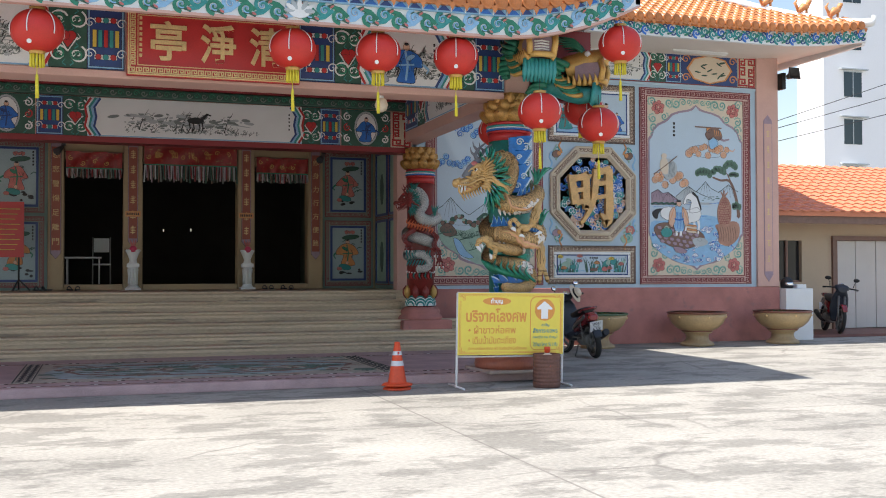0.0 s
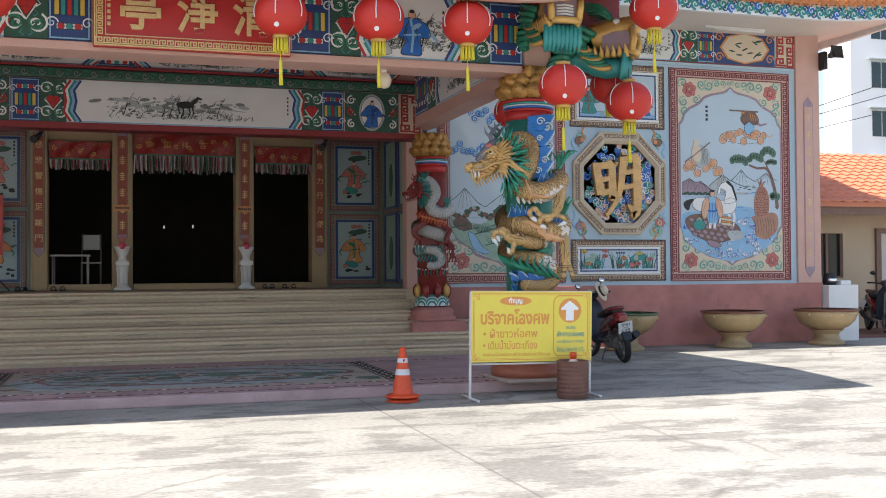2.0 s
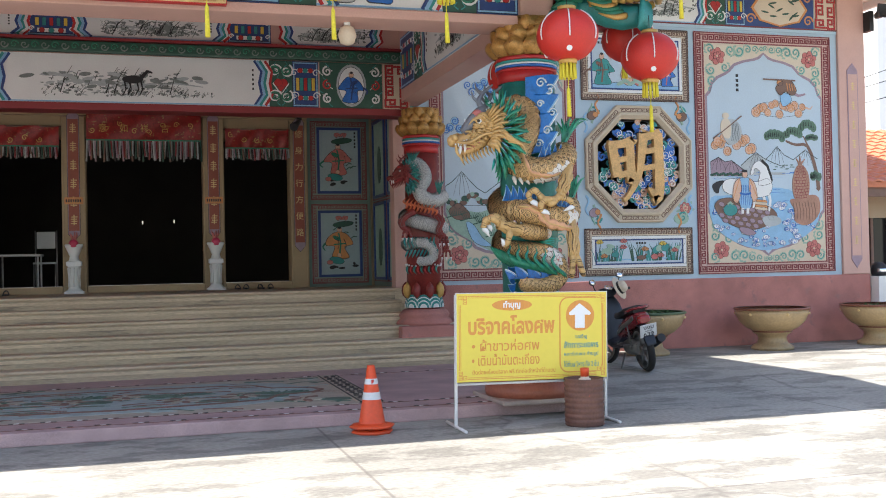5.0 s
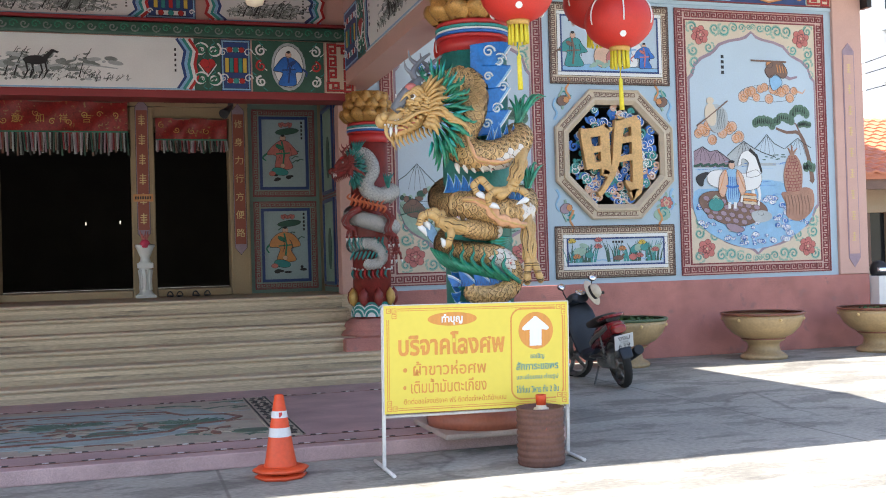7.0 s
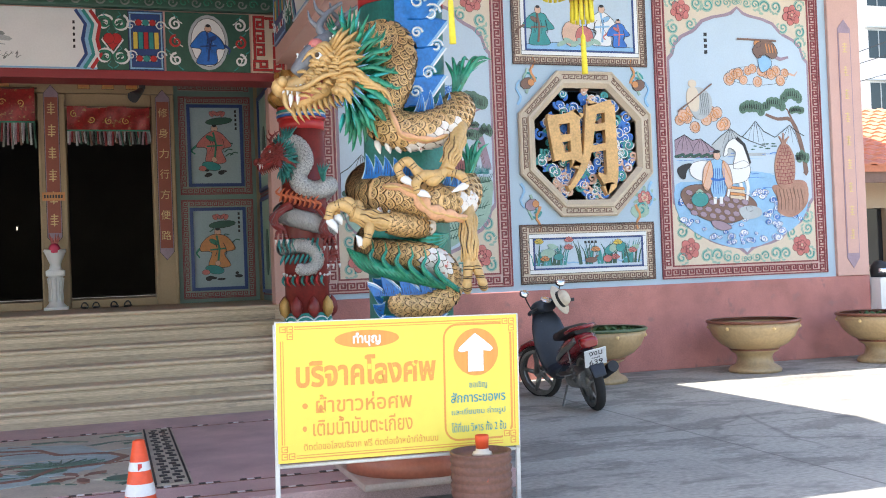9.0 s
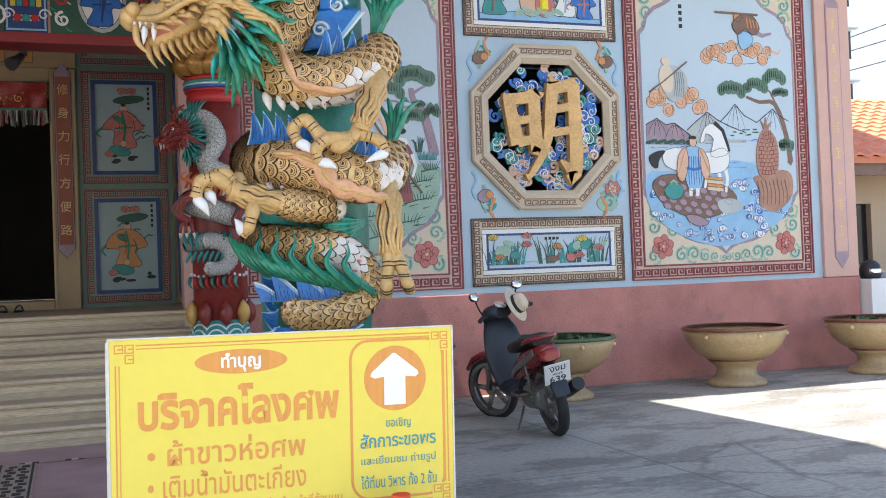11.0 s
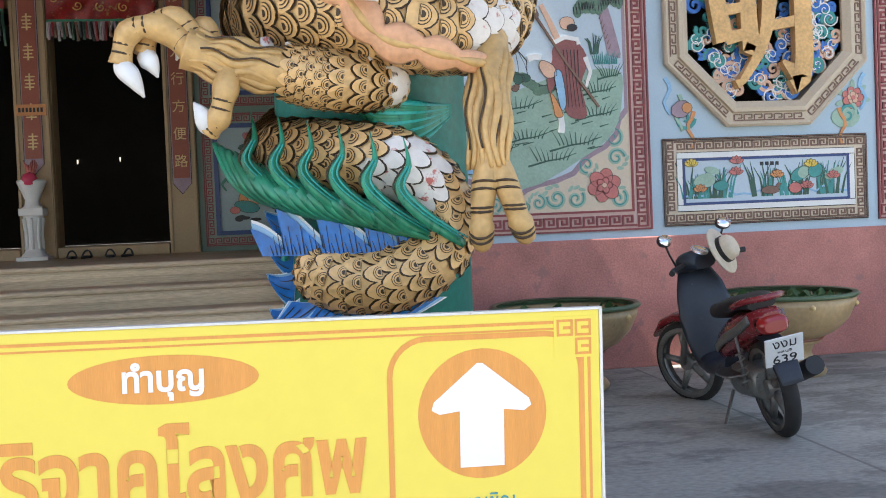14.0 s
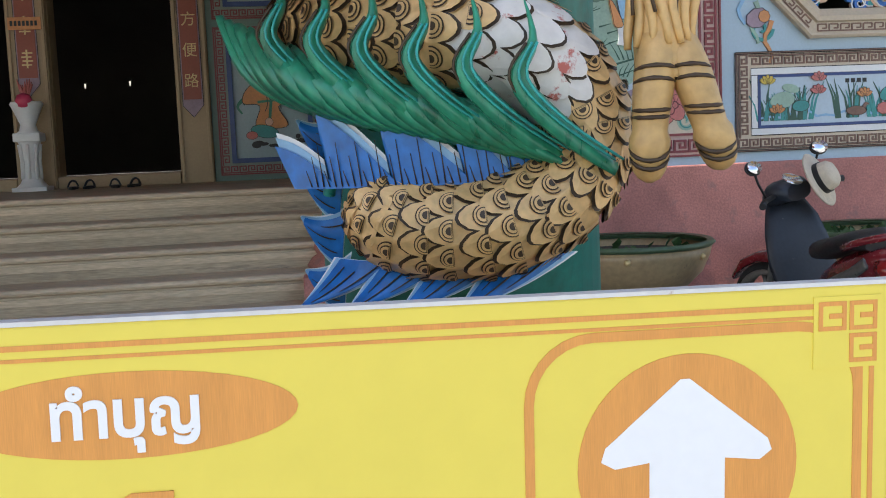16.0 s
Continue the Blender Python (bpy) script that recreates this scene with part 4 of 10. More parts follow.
great_mural("wall_mural", "tall painted relief of green hills and pines in a red border", 5.47, 1.12, 7.725, 4.88, 5, hills_scene)


def small_panel(label, u0, v0, u1, v1, seed, fn):
    rnd = random.Random(seed)
    t = thing("wall_painting", label, "mural", "framed reliefs round the octagon")
    pl = wallplane(W)
    pl.rect("cream", u0, v0, u1, v1, 0.008)
    pl.border("brown", u0, v0, u1, v1, 0.012, 0.015)
    keyband(pl, "brown", u0 + 0.02, v0 + 0.02, u1 - 0.02, v1 - 0.02, 0.085, 0.013, 0.015)
    pl.border("white", u0 + 0.115, v0 + 0.115, u1 - 0.115, v1 - 0.115, 0.05, 0.017)
    pl.border("navy", u0 + 0.165, v0 + 0.165, u1 - 0.165, v1 - 0.165, 0.02, 0.02)
    pl.rect("sky", u0 + 0.185, v0 + 0.185, u1 - 0.185, v1 - 0.185, 0.013)
    fn(pl, rnd, u0 + 0.185, v0 + 0.185, u1 - 0.185, v1 - 0.185)
    pl.finish(t, COLOURS)
    return t


def pond(pl, rnd, u0, v0, u1, v1):
    for i in range(10):
        a = u0 + (u1 - u0) * (i + 0.5) / 10
        pl.line("ltblue", [(a - 0.08, v0 + 0.05), (a, v0 + 0.06 + 0.02 * (i % 3)), (a + 0.08, v0 + 0.05)], 0.016, 0.016)
    for c, w in ((u0 + 0.33, 0.32), (u1 - 0.36, 0.36)):
        for i in range(13):
            a = c + rnd.uniform(-w, w)
            grass(pl, "teal" if i % 2 else "dkgreen", a, v0 + 0.03, rnd.uniform(0.16, 0.3), rnd, 4, 0.017)
        for i in range(4):
            a, b = c + rnd.uniform(-w * 0.7, w * 0.7), v0 + rnd.uniform(0.12, 0.27)
            pl.disc("sage" if i % 2 else "teal", a, b, rnd.uniform(0.06, 0.1), 0.020 + 0.001 * i, 12, rnd.uniform(0.03, 0.06), rnd.uniform(-0.5, 0.5))
        for i in range(4):
            a, b = c + rnd.uniform(-w * 0.9, w * 0.9), v0 + rnd.uniform(0.08, 0.32)
            for k in range(5):
                e = math.pi * (0.15 + 0.175 * k)
                pl.disc(("rose", "orange", "yellow")[i % 3], a + 0.034 * math.cos(e), b + 0.03 * math.sin(e), 0.034, 0.026 + 0.0005 * k, 8, 0.016, e)
    m = (u0 + u1) / 2
    pl.disc("brown", m + 0.02, v0 + 0.08, 0.08, 0.026, 12, 0.034)
    pl.line("brown", [(m + 0.07, v0 + 0.09), (m + 0.1, v0 + 0.13), (m + 0.12, v0 + 0.125)], 0.03, 0.027, 0.012)
    pl.disc("rose", m + 0.24, v0 + 0.09, 0.06, 0.026, 10, 0.045)
    for k in range(4):
        pl.rect("ink", m - 0.06 + 0.045 * k, v1 - 0.055, m - 0.03 + 0.045 * k, v1 - 0.025, 0.017)


def peaches(pl, rnd, u0, v0, u1, v1):
    pl.poly("ltblue", [(u0, v0), (u1, v0), (u1, v0 + 0.05), (u0 + 0.4, v0 + 0.09), (u0, v0 + 0.06)], 0.016)
    robe(pl, u0 + 0.16, v0 + 0.06, 0.48, "teal", "brown", rnd, 0.018)
    m = (u0 + u1) / 2 - 0.05
    pl.disc("peach", m - 0.06, v0 + 0.2, 0.14, 0.020, 14, 0.16)
    pl.disc("rose", m + 0.1, v0 + 0.17, 0.12, 0.022, 14, 0.13)
    for i in range(6):
        pl.disc("sage", m - 0.2 + 0.09 * i, v0 + 0.08 + 0.03 * (i % 2), 0.08, 0.024, 8, 0.03, 0.4 * (-1) ** i)
    robe(pl, u1 - 0.42, v0 + 0.08, 0.5, "white", "ltblue", rnd, 0.022)
    robe(pl, u1 - 0.2, v0 + 0.05, 0.36, "blue", "rose", rnd, 0.024)
    for k in range(3):
        pl.rect("ink", u0 + 0.1 + 0.05 * k, v1 - 0.07, u0 + 0.13 + 0.05 * k, v1 - 0.035, 0.017)


small_panel("framed lotus pond relief with ducks in a brown key border", 7.83, 1.135, 9.63, 1.845, 11, pond)
small_panel("framed relief of robed shapes and peaches in a brown key border", 7.83, 3.775, 9.63, 4.88, 12, peaches)

# octagon: stepped moulding, pierced cloud screen, gilt character
octo = thing("octagon_window", "beige octagonal moulding round a pierced cloud screen with a gilt character", "window")
bm = B()
steps_ = [(0.885, 0.0), (0.885, 0.05), (0.868, 0.062), (0.850, 0.05), (0.850, 0.045), (0.778, 0.045), (0.768, 0.07), (0.735, 0.075), (0.705, 0.05), (0.68, 0.03), (0.68, -0.16)]
rings = [[bm.verts.new((x, W - d, z)) for x, z in octagon(r)] for r, d in steps_]
for a, b in zip(rings, rings[1:]):
    for i in range(8):
        bm.faces.new((a[i], a[(i + 1) % 8], b[(i + 1) % 8], b[i]))
bmesh.ops.recalc_face_normals(bm, faces=bm.faces)
part("moulding", bm, BEIGE, octo)
pl = wallplane(W - 0.046)
po, pi_ = octagon(0.843), octagon(0.785)
for i in range(8):
    (a, b), (c, e) = po[i], po[(i + 1) % 8]
    (f, g_), (h, k_) = pi_[i], pi_[(i + 1) % 8]
    L = math.hypot(c - a, e - b)
    tx, ty, nx, ny = (c - a) / L, (e - b) / L, -(e - b) / L, (c - a) / L
    n = 7
    for j in range(n):
        s = L * (0.06 + 0.88 * j / n)
        w = L * 0.88 / n
        def q(x, y):
            return (a + tx * (s + x * w) + nx * y * 0.058, b + ty * (s + x * w) + ny * y * 0.058)
        for p0, p1 in (((0, 0.1), (0, 0.9)), ((0, 0.9), (0.75, 0.9)), ((0.75, 0.9), (0.75, 0.4)), ((0.75, 0.4), (0.35, 0.4)), ((0, 0.1), (1, 0.1))):
            pl.line("brown", [q(*p0), q(*p1)], 0.010, 0.004)
pl.finish(octo, {"brown": ("key_border", BROWN)})
rnd = random.Random(21)
pl = Plane((0, W + 0.03, 0), (1, 0, 0), (0, -1, 0))
for i in range(250):
    a, r = rnd.uniform(0, 6.283), 0.68 * math.sqrt(rnd.uniform(0.02, 1))
    u, v = OX + r * math.cos(a), OZ + r * math.sin(a)
    if max(abs(u - OX), abs(v - OZ), (abs(u - OX) + abs(v - OZ)) / 1.414) > 0.645:
        continue
    k = ("blue", "teal", "pink", "blue", "teal", "pink", "blue")[i % 7]
    rr = rnd.uniform(0.045, 0.075)
    spiral(pl, k, u, v, rr, 1.35, 0.034, rnd.random() * 6, 1 if i % 2 else -1, 0.02 + 0.002 * (i % 5), 12)
    if i % 2 == 0:
        spiral(pl, "white", u, v, rr * 1.02, 1.3, 0.010, rnd.random() * 6, 1 if i % 2 else -1, 0.024 + 0.002 * (i % 5), 12)
pl.finish(octo, {"blue": ("blue_clouds", BLUE), "teal": ("teal_clouds", TEAL), "pink": ("pink_clouds", PEACH), "rose": ("rose_clouds", ROSE), "ltblue": ("light_blue_clouds", LIGHTBLUE), "white": ("white_outlines", WHITE)})
GILT = mat("gilt_carved_wood", (0.66, 0.40, 0.16), 0.45, metal=0.1, var=0.25, scale=7, fine=40, bump=0.5)
pl = Plane((OX - 0.07, W - 0.055, OZ - 0.02), (1, 0, 0), (0, -1, 0))
for pts, w, w1 in (([(-0.37, 0.29), (-0.34, 0.1), (-0.29, -0.16)], 0.10, 0.12), ([(-0.40, 0.27), (-0.2, 0.28), (-0.05, 0.34)], 0.08, 0.11), ([(-0.10, 0.33), (-0.10, 0.0), (-0.08, -0.22)], 0.10, 0.12),
                   ([(-0.31, 0.06), (-0.1, 0.09)], 0.07, 0.06), ([(-0.29, -0.14), (-0.1, -0.10)], 0.08, 0.07), ([(0.09, 0.43), (0.07, 0.15), (0.03, -0.1), (-0.06, -0.3), (-0.2, -0.43)], 0.12, 0.04),
                   ([(0.05, 0.36), (0.2, 0.39), (0.36, 0.43)], 0.08, 0.11), ([(0.32, 0.42), (0.33, 0.0), (0.33, -0.3), (0.28, -0.43)], 0.11, 0.13), ([(0.28, -0.40), (0.16, -0.30)], 0.11, 0.02),
                   ([(0.08, 0.17), (0.31, 0.21)], 0.06, 0.07), ([(0.06, -0.05), (0.31, -0.01)], 0.06, 0.07)):
    pl.line("gold", [(a * 1.10, b * 1.14) for a, b in smooth(pts, 4)[:4 * (len(pts) - 1) + 1]] if len(pts) > 2 else [(a * 1.10, b * 1.14) for a, b in pts], w * 1.3, 0.05, w1 * 1.3, -0.03)
pl.finish(octo, {"gold": ("gilt_character", GILT)})

# ribbons and flowers in the octagon's corners
cor = thing("corner_ornament", "painted ribbons, a lotus and treasures round the octagon", "ornament")
pl = wallplane(W)
for su in (-1, 1):
    for sv in (-1, 1):
        cu, cv = OX + su * 0.72, OZ + sv * 0.73
        for j in range(3):
            path = [(cu + su * (0.16 - 0.12 * j), cv + sv * (-0.26 + 0.14 * j))]
            for k in range(6):
                path.append((path[-1][0] - su * 0.035 * math.cos(k * 1.3 + j), path[-1][1] + sv * 0.05))
            pl.line(("ltblue", "sage", "orange")[j], path, 0.034, 0.010 + 0.002 * j, 0.02)
        spiral(pl, "teal", cu, cv + sv * 0.08, 0.09, 1.3, 0.028, 0, su, 0.012)
        if su > 0 and sv < 0:
            peony(pl, cu + 0.05, cv + 0.06, 0.10, rnd)
            pl.disc("sage", cu - 0.02, cv - 0.1, 0.13, 0.011, 12, 0.09)
        else:
            pl.disc("mauve" if sv < 0 else "brown", cu + su * 0.03, cv, 0.09, 0.015, 8, 0.07, 0.4)
            pl.disc("orange", cu - su * 0.02, cv + 0.01, 0.045, 0.018, 8)
pl.finish(cor, COLOURS)

# painted frieze over the wall and the couplet on the pilaster
fr = thing("frieze", "painted frieze of landscapes and patterned blocks under the wing's eaves", "frieze")
pl = wallplane(W)
pl.rect("skyb", 5.3, 4.93, 12.32, 4.98, 0.02)
pl.rect("wine", 5.3, 4.985, 12.32, 5.0, 0.026)
cells = [(5.4, 7.5, 0), (7.5, 8.2, 1), (8.2, 9.95, 0), (9.95, 10.65, 1), (10.65, 11.9, 2), (11.9, 12.32, 3)]
def band_blocks(pl, u0, u1, v0, v1, rnd):
    """Blue field with yellow, teal and red bars and curled white edges."""
    pl.rect("navy", u0, v0, u1, v1, 0.012)
    m, h = (u0 + u1) / 2, v1 - v0
    pl.border("ltblue", u0 + 0.01, v0 + 0.012, u1 - 0.01, v1 - 0.012, 0.02, 0.016)
    for k in range(5):
        uu = u0 + (u1 - u0) * (0.2 + 0.15 * k)
        pl.rect(("yellow", "teal", "red", "teal", "yellow")[k], uu - 0.022, v0 + h * 0.36, uu + 0.022, v0 + h * 0.64, 0.018)
    for s in (0.2, 0.8):
        pl.rect("white", u0 + (u1 - u0) * 0.2, v0 + h * s - 0.028, u1 - (u1 - u0) * 0.2, v0 + h * s + 0.028, 0.016)
        for k in range(3):
            pl.disc("teal" if k % 2 else "red", u0 + (u1 - u0) * (0.3 + 0.2 * k), v0 + h * s, 0.034, 0.02, 8)
    for su in (0.08, 0.92):
        for sv in (0.25, 0.75):
            spiral(pl, "white", u0 + (u1 - u0) * su, v0 + h * sv, h * 0.09, 1.3, 0.014, 0, 1, 0.018)


def landscape(pl, u0, u1, v0, v1, rnd, paint=True):
    """A long white ink painting with curled coloured ends."""
    h = v1 - v0
    pl.rect("white", u0, v0, u1, v1, 0.012)
    pl.line("ltblue", [(u0, v0 + 0.012), (u1, v0 + 0.012)], 0.016, 0.016)
    for k in range(5):
        c = u0 + (u1 - u0) * rnd.uniform(0.22, 0.75)
        for j in range(30):
            a, b = c + rnd.gauss(0, 0.17), v0 + h * (0.15 + 0.5 * rnd.random())
            pl.disc("grey" if j % 3 else "mid", a, b, rnd.uniform(0.015, 0.05), 0.0145 + 0.0001 * j, 6, rnd.uniform(0.006, 0.018), rnd.uniform(-0.4, 0.4))
            if j % 4 == 0:
                pl.line("ink", [(a, b - 0.02), (a + 0.02, b + 0.03), (a + 0.05, b + 0.04)], 0.008, 0.019, 0.003)
        pl.line("ink", [(c - 0.1, v0 + h * 0.2), (c - 0.05, v0 + h * 0.5), (c + 0.04, v0 + h * 0.75)], 0.014, 0.02, 0.004)
    for k in range(260):
        t = rnd.random()
        a = u0 + (u1 - u0) * (0.16 + 0.62 * t)
        b = v0 + h * (0.12 + (0.42 - 0.30 * t) * abs(math.sin(7 * t + u0)) * rnd.random() + 0.12 * rnd.random())
        pl.line(("grey", "mid", "ink", "grey")[k % 4], [(a, b), (a + 0.012, b + 0.018), (a + rnd.uniform(-0.02, 0.04), b + 0.03)], rnd.uniform(0.006, 0.014), 0.0150, 0.003)
    for k in range(4):
        a = u0 + (u1 - u0) * rnd.uniform(0.1, 0.6)
        pl.line("mid", [(a, v0 + h * 0.4), (a + 0.2, v0 + h * 0.45), (a + 0.55, v0 + h * 0.38)], 0.04, 0.0142, 0.01)
    for k in range(5):
        pl.rect("ink", u1 - 0.22, v1 - h * (0.25 + 0.1 * k), u1 - 0.2, v1 - h * (0.2 + 0.1 * k), 0.015)
    for s in (0, 1):
        e = u1 if s else u0
        q = -1 if s else 1
        for k, key in enumerate(("navy", "ltblue", "teal", "white", "red")):
            pl.line(key, [(e + q * (0.19 - 0.034 * k), v0 + 0.01), (e + q * (0.10 - 0.034 * k), v0 + h * 0.25), (e + q * (0.13 - 0.034 * k), v0 + h * 0.5), (e + q * (0.10 - 0.034 * k), v0 + h * 0.75), (e + q * (0.19 - 0.034 * k), v1 - 0.01)], 0.034, 0.018)


def scroll_end(pl, u0, u1, v0, v1, rnd):
    """A dark green block with a red heart and white scrolls."""
    h, m = v1 - v0, (u0 + u1) / 2
    pl.rect("dkgreen", u0, v0, u1, v1, 0.012)
    for sv in (0.22, 0.78):
        for su in (0.25, 0.75):
            spiral(pl, "white", u0 + (u1 - u0) * su, v0 + h * sv, h * 0.15, 1.4, 0.022, 1.5 * su, 1 if su < 0.5 else -1, 0.018)
            spiral(pl, "green", u0 + (u1 - u0) * su, v0 + h * sv, h * 0.11, 1.2, 0.022, 2.5, -1 if su < 0.5 else 1, 0.02)
    for k in range(7):
        for sd in (-1, 1):
            a, b = m + sd * (u1 - u0) * (0.10 + 0.06 * (k % 4)), v0 + h * (0.08 + 0.14 * k)
            pl.line("white" if k % 2 else "teal", [(a - 0.02 * sd, b - 0.03), (a + 0.02 * sd, b), (a - 0.01 * sd, b + 0.04)], 0.013, 0.0165, 0.005)
    pl.disc("red", m - 0.035, v0 + h * 0.52, 0.055, 0.022, 10)
    pl.disc("red", m + 0.035, v0 + h * 0.52, 0.055, 0.022, 10)
    pl.poly("red", [(m - 0.085, v0 + h * 0.5), (m + 0.085, v0 + h * 0.5), (m, v0 + h * 0.32)], 0.022)
    pl.line("white", [(m - 0.1, v0 + h * 0.5), (m, v0 + h * 0.27), (m + 0.1, v0 + h * 0.5)], 0.014, 0.024)


rnd = random.Random(31)
for u0, u1, k in cells:
    if k == 0:
        landscape(pl, u0, u1, 5.0, 5.6, rnd)
    elif k == 1:
        scroll_end(pl, u0, u0 + 0.35, 5.0, 5.6, rnd)
        band_blocks(pl, u0 + 0.35, u1, 5.0, 5.6, rnd)
    elif k == 2:
        pl.rect("navy", u0, 5.0, u1, 5.6, 0.012)
        pl.disc("orange", (u0 + u1) / 2, 5.3, 0.52, 0.016, 8, 0.29)
        pl.disc("cream", (u0 + u1) / 2, 5.3, 0.47, 0.02, 8, 0.26)
        for j in range(12):
            pl.disc("dkgreen", (u0 + u1) / 2 + rnd.uniform(-0.3, 0.3), 5.3 + rnd.uniform(-0.14, 0.16), 0.07, 0.023, 7, 0.014, rnd.uniform(-1, 1))
        for sv in (5.12, 5.48):
            for su in (u0 + 0.1, u1 - 0.1):
                spiral(pl, "orange", su, sv, 0.09, 1.4, 0.026, 0, 1, 0.018)
    else:
        pl.rect("cream", u0 + 0.02, 5.0, u1, 5.6, 0.012)
        keyband(pl, "red", u0 + 0.04, 5.02, u1 - 0.02, 5.58, 0.17, 0.03, 0.018)
pl.finish(fr, COLOURS)
sc = thing("wall_scroll", "pale pink vertical scroll with worn gilt characters on the pilaster", "scroll")
pl = wallplane(W - 0.05)
pl.poly("mauve", [(12.47, 1.3), (12.57, 1.16), (12.67, 1.3), (12.67, 4.35), (12.57, 4.47), (12.47, 4.35)], 0.008)
pl.poly("pink", [(12.485, 1.36), (12.655, 1.36), (12.655, 4.29), (12.485, 4.29)], 0.012)
for k in range(9):
    v = 1.55 + 0.31 * k
    for j in range(4):
        pl.rect("pgold", 12.53 + rnd.uniform(0, 0.02), v + 0.035 * j, 12.61 + rnd.uniform(-0.02, 0), v + 0.014 + 0.035 * j, 0.016)
    pl.rect("pgold", 12.562, v, 12.577, v + 0.13, 0.016)
pl.finish(sc, COLOURS)


# ---- roofs, beams and eaves ----
def lift(u):
    return 0.0 if u < 4.2 else 0.50 * ((u - 4.2) / 1.95) ** 2


class Eave(Plane):
    """A plane whose drawing follows the upswept eave."""
    lift = None

    def p(self, u, v, d):
        return super().p(u, v + (self.lift(u) if self.lift else 0.0), d)


EY, EZ = 11.02, 4.07
xs_ = [-7.5, 0.0, 3.0, 4.2] + [4.2 + 1.95 * i / 8 for i in range(1, 9)]


def sweep(bm, prof, lf, xs):
    """A section of (y, z) carried along the eave."""
    rows = [[bm.verts.new((x, y, z + lf(x))) for y, z in prof] for x in xs]
    n = len(prof)
    for a, b in zip(rows, rows[1:]):
        for k in range(n):
            bm.faces.new((a[k], a[(k + 1) % n], b[(k + 1) % n], b[k]))
    bm.faces.new(rows[0][::-1])
    bm.faces.new(rows[-1])
    bmesh.ops.recalc_face_normals(bm, faces=bm.faces)


front = thing("porch_roof", "upswept porch roof of orange glazed tiles with a scrolled fascia", "roof", kind="structure")
bm = B()
sweep(bm, [(EY, EZ), (EY + 0.06, EZ), (EY + 0.06, EZ + 0.21), (EY, EZ + 0.21)], lift, xs_)
part("fascia", bm, WHITE, front)
bm = B()
sweep(bm, [(EY - 0.05, EZ + 0.21), (EY + 0.10, EZ + 0.21), (EY + 0.10, EZ + 0.31), (EY - 0.05, EZ + 0.31)], lift, xs_)
part("eave_band", bm, LIGHTBLUE, front)
bm = B()
sweep(bm, [(EY - 0.012, EZ - 0.03), (EY + 0.08, EZ - 0.03), (EY + 0.08, EZ), (EY - 0.012, EZ)], lift, xs_)
part("fascia_edge", bm, PINKCREAM, front)
bm = B()
sweep(bm, [(EY + 0.06, EZ + 0.02), (12.6, EZ + 0.45), (12.6, EZ + 0.50), (EY + 0.06, EZ + 0.07)], lift, xs_)
part("soffit", bm, DARKRED, front)
bm = B()
sweep(bm, [(EY - 0.08, EZ + 0.31), (13.1, EZ + 1.22), (17.2, EZ + 1.05), (17.2, EZ + 0.95), (13.1, EZ + 1.12), (EY - 0.06, EZ + 0.28)], lift, xs_)
part("roof_deck", bm, ROOFTILE, front)
bm = B()
box(bm, 6.09, 6.15, EY, 16.9, EZ + 0.50, EZ + 0.78)
part("side_fascia", bm, WHITE, front)
rnd = random.Random(41)
pl = Eave((0, EY, 0), (1, 0, 0), (0, -1, 0))
pl.lift = lift
for i in range(48):
    u = -1.9 + i * 0.168
    k = ("green", "teal", "green", "ltblue")[i % 4]
    s = 1 if i % 2 else -1
    v = EZ + 0.105
    spiral(pl, k, u, v + s * 0.025, 0.085, 1.4, 0.042, s * 1.57, s, 0.012)
    spiral(pl, "ltblue", u, v + s * 0.025, 0.045, 1.0, 0.014, s * 1.0, s, 0.018)
    pl.line(k, [(u - 0.09, v - s * 0.07), (u, v - s * 0.05), (u + 0.09, v + s * 0.03)], 0.042, 0.012)
    pl.line("dkgreen", [(u - 0.05, v + s * 0.085), (u + 0.02, v + s * 0.06), (u + 0.1, v + s * 0.09)], 0.03, 0.010)
    pl.disc("rose", u + 0.08, v + s * 0.07, 0.026, 0.016, 7, 0.014, 0.5 * s)
    pl.poly("navy" if i % 2 else "blue", [(u - 0.07, EZ + 0.225), (u + 0.07, EZ + 0.225), (u + 0.03, EZ + 0.262), (u, EZ + 0.295), (u - 0.03, EZ + 0.262)], 0.058, 0.045)
    pl.rect("white", u - 0.084, EZ + 0.215, u - 0.075, EZ + 0.305, 0.058, 0.045)
pl.disc("white", 2.02, EZ + 0.10, 0.12, 0.03, 12, 0.08)
for k in range(7):
    a = math.pi * k / 6
    pl.disc("white" if k % 2 else "mid", 2.02 + 0.11 * math.cos(a), EZ + 0.10 + 0.07 * math.sin(a), 0.06, 0.034, 8, 0.026, a)
pl.finish(front, COLOURS)


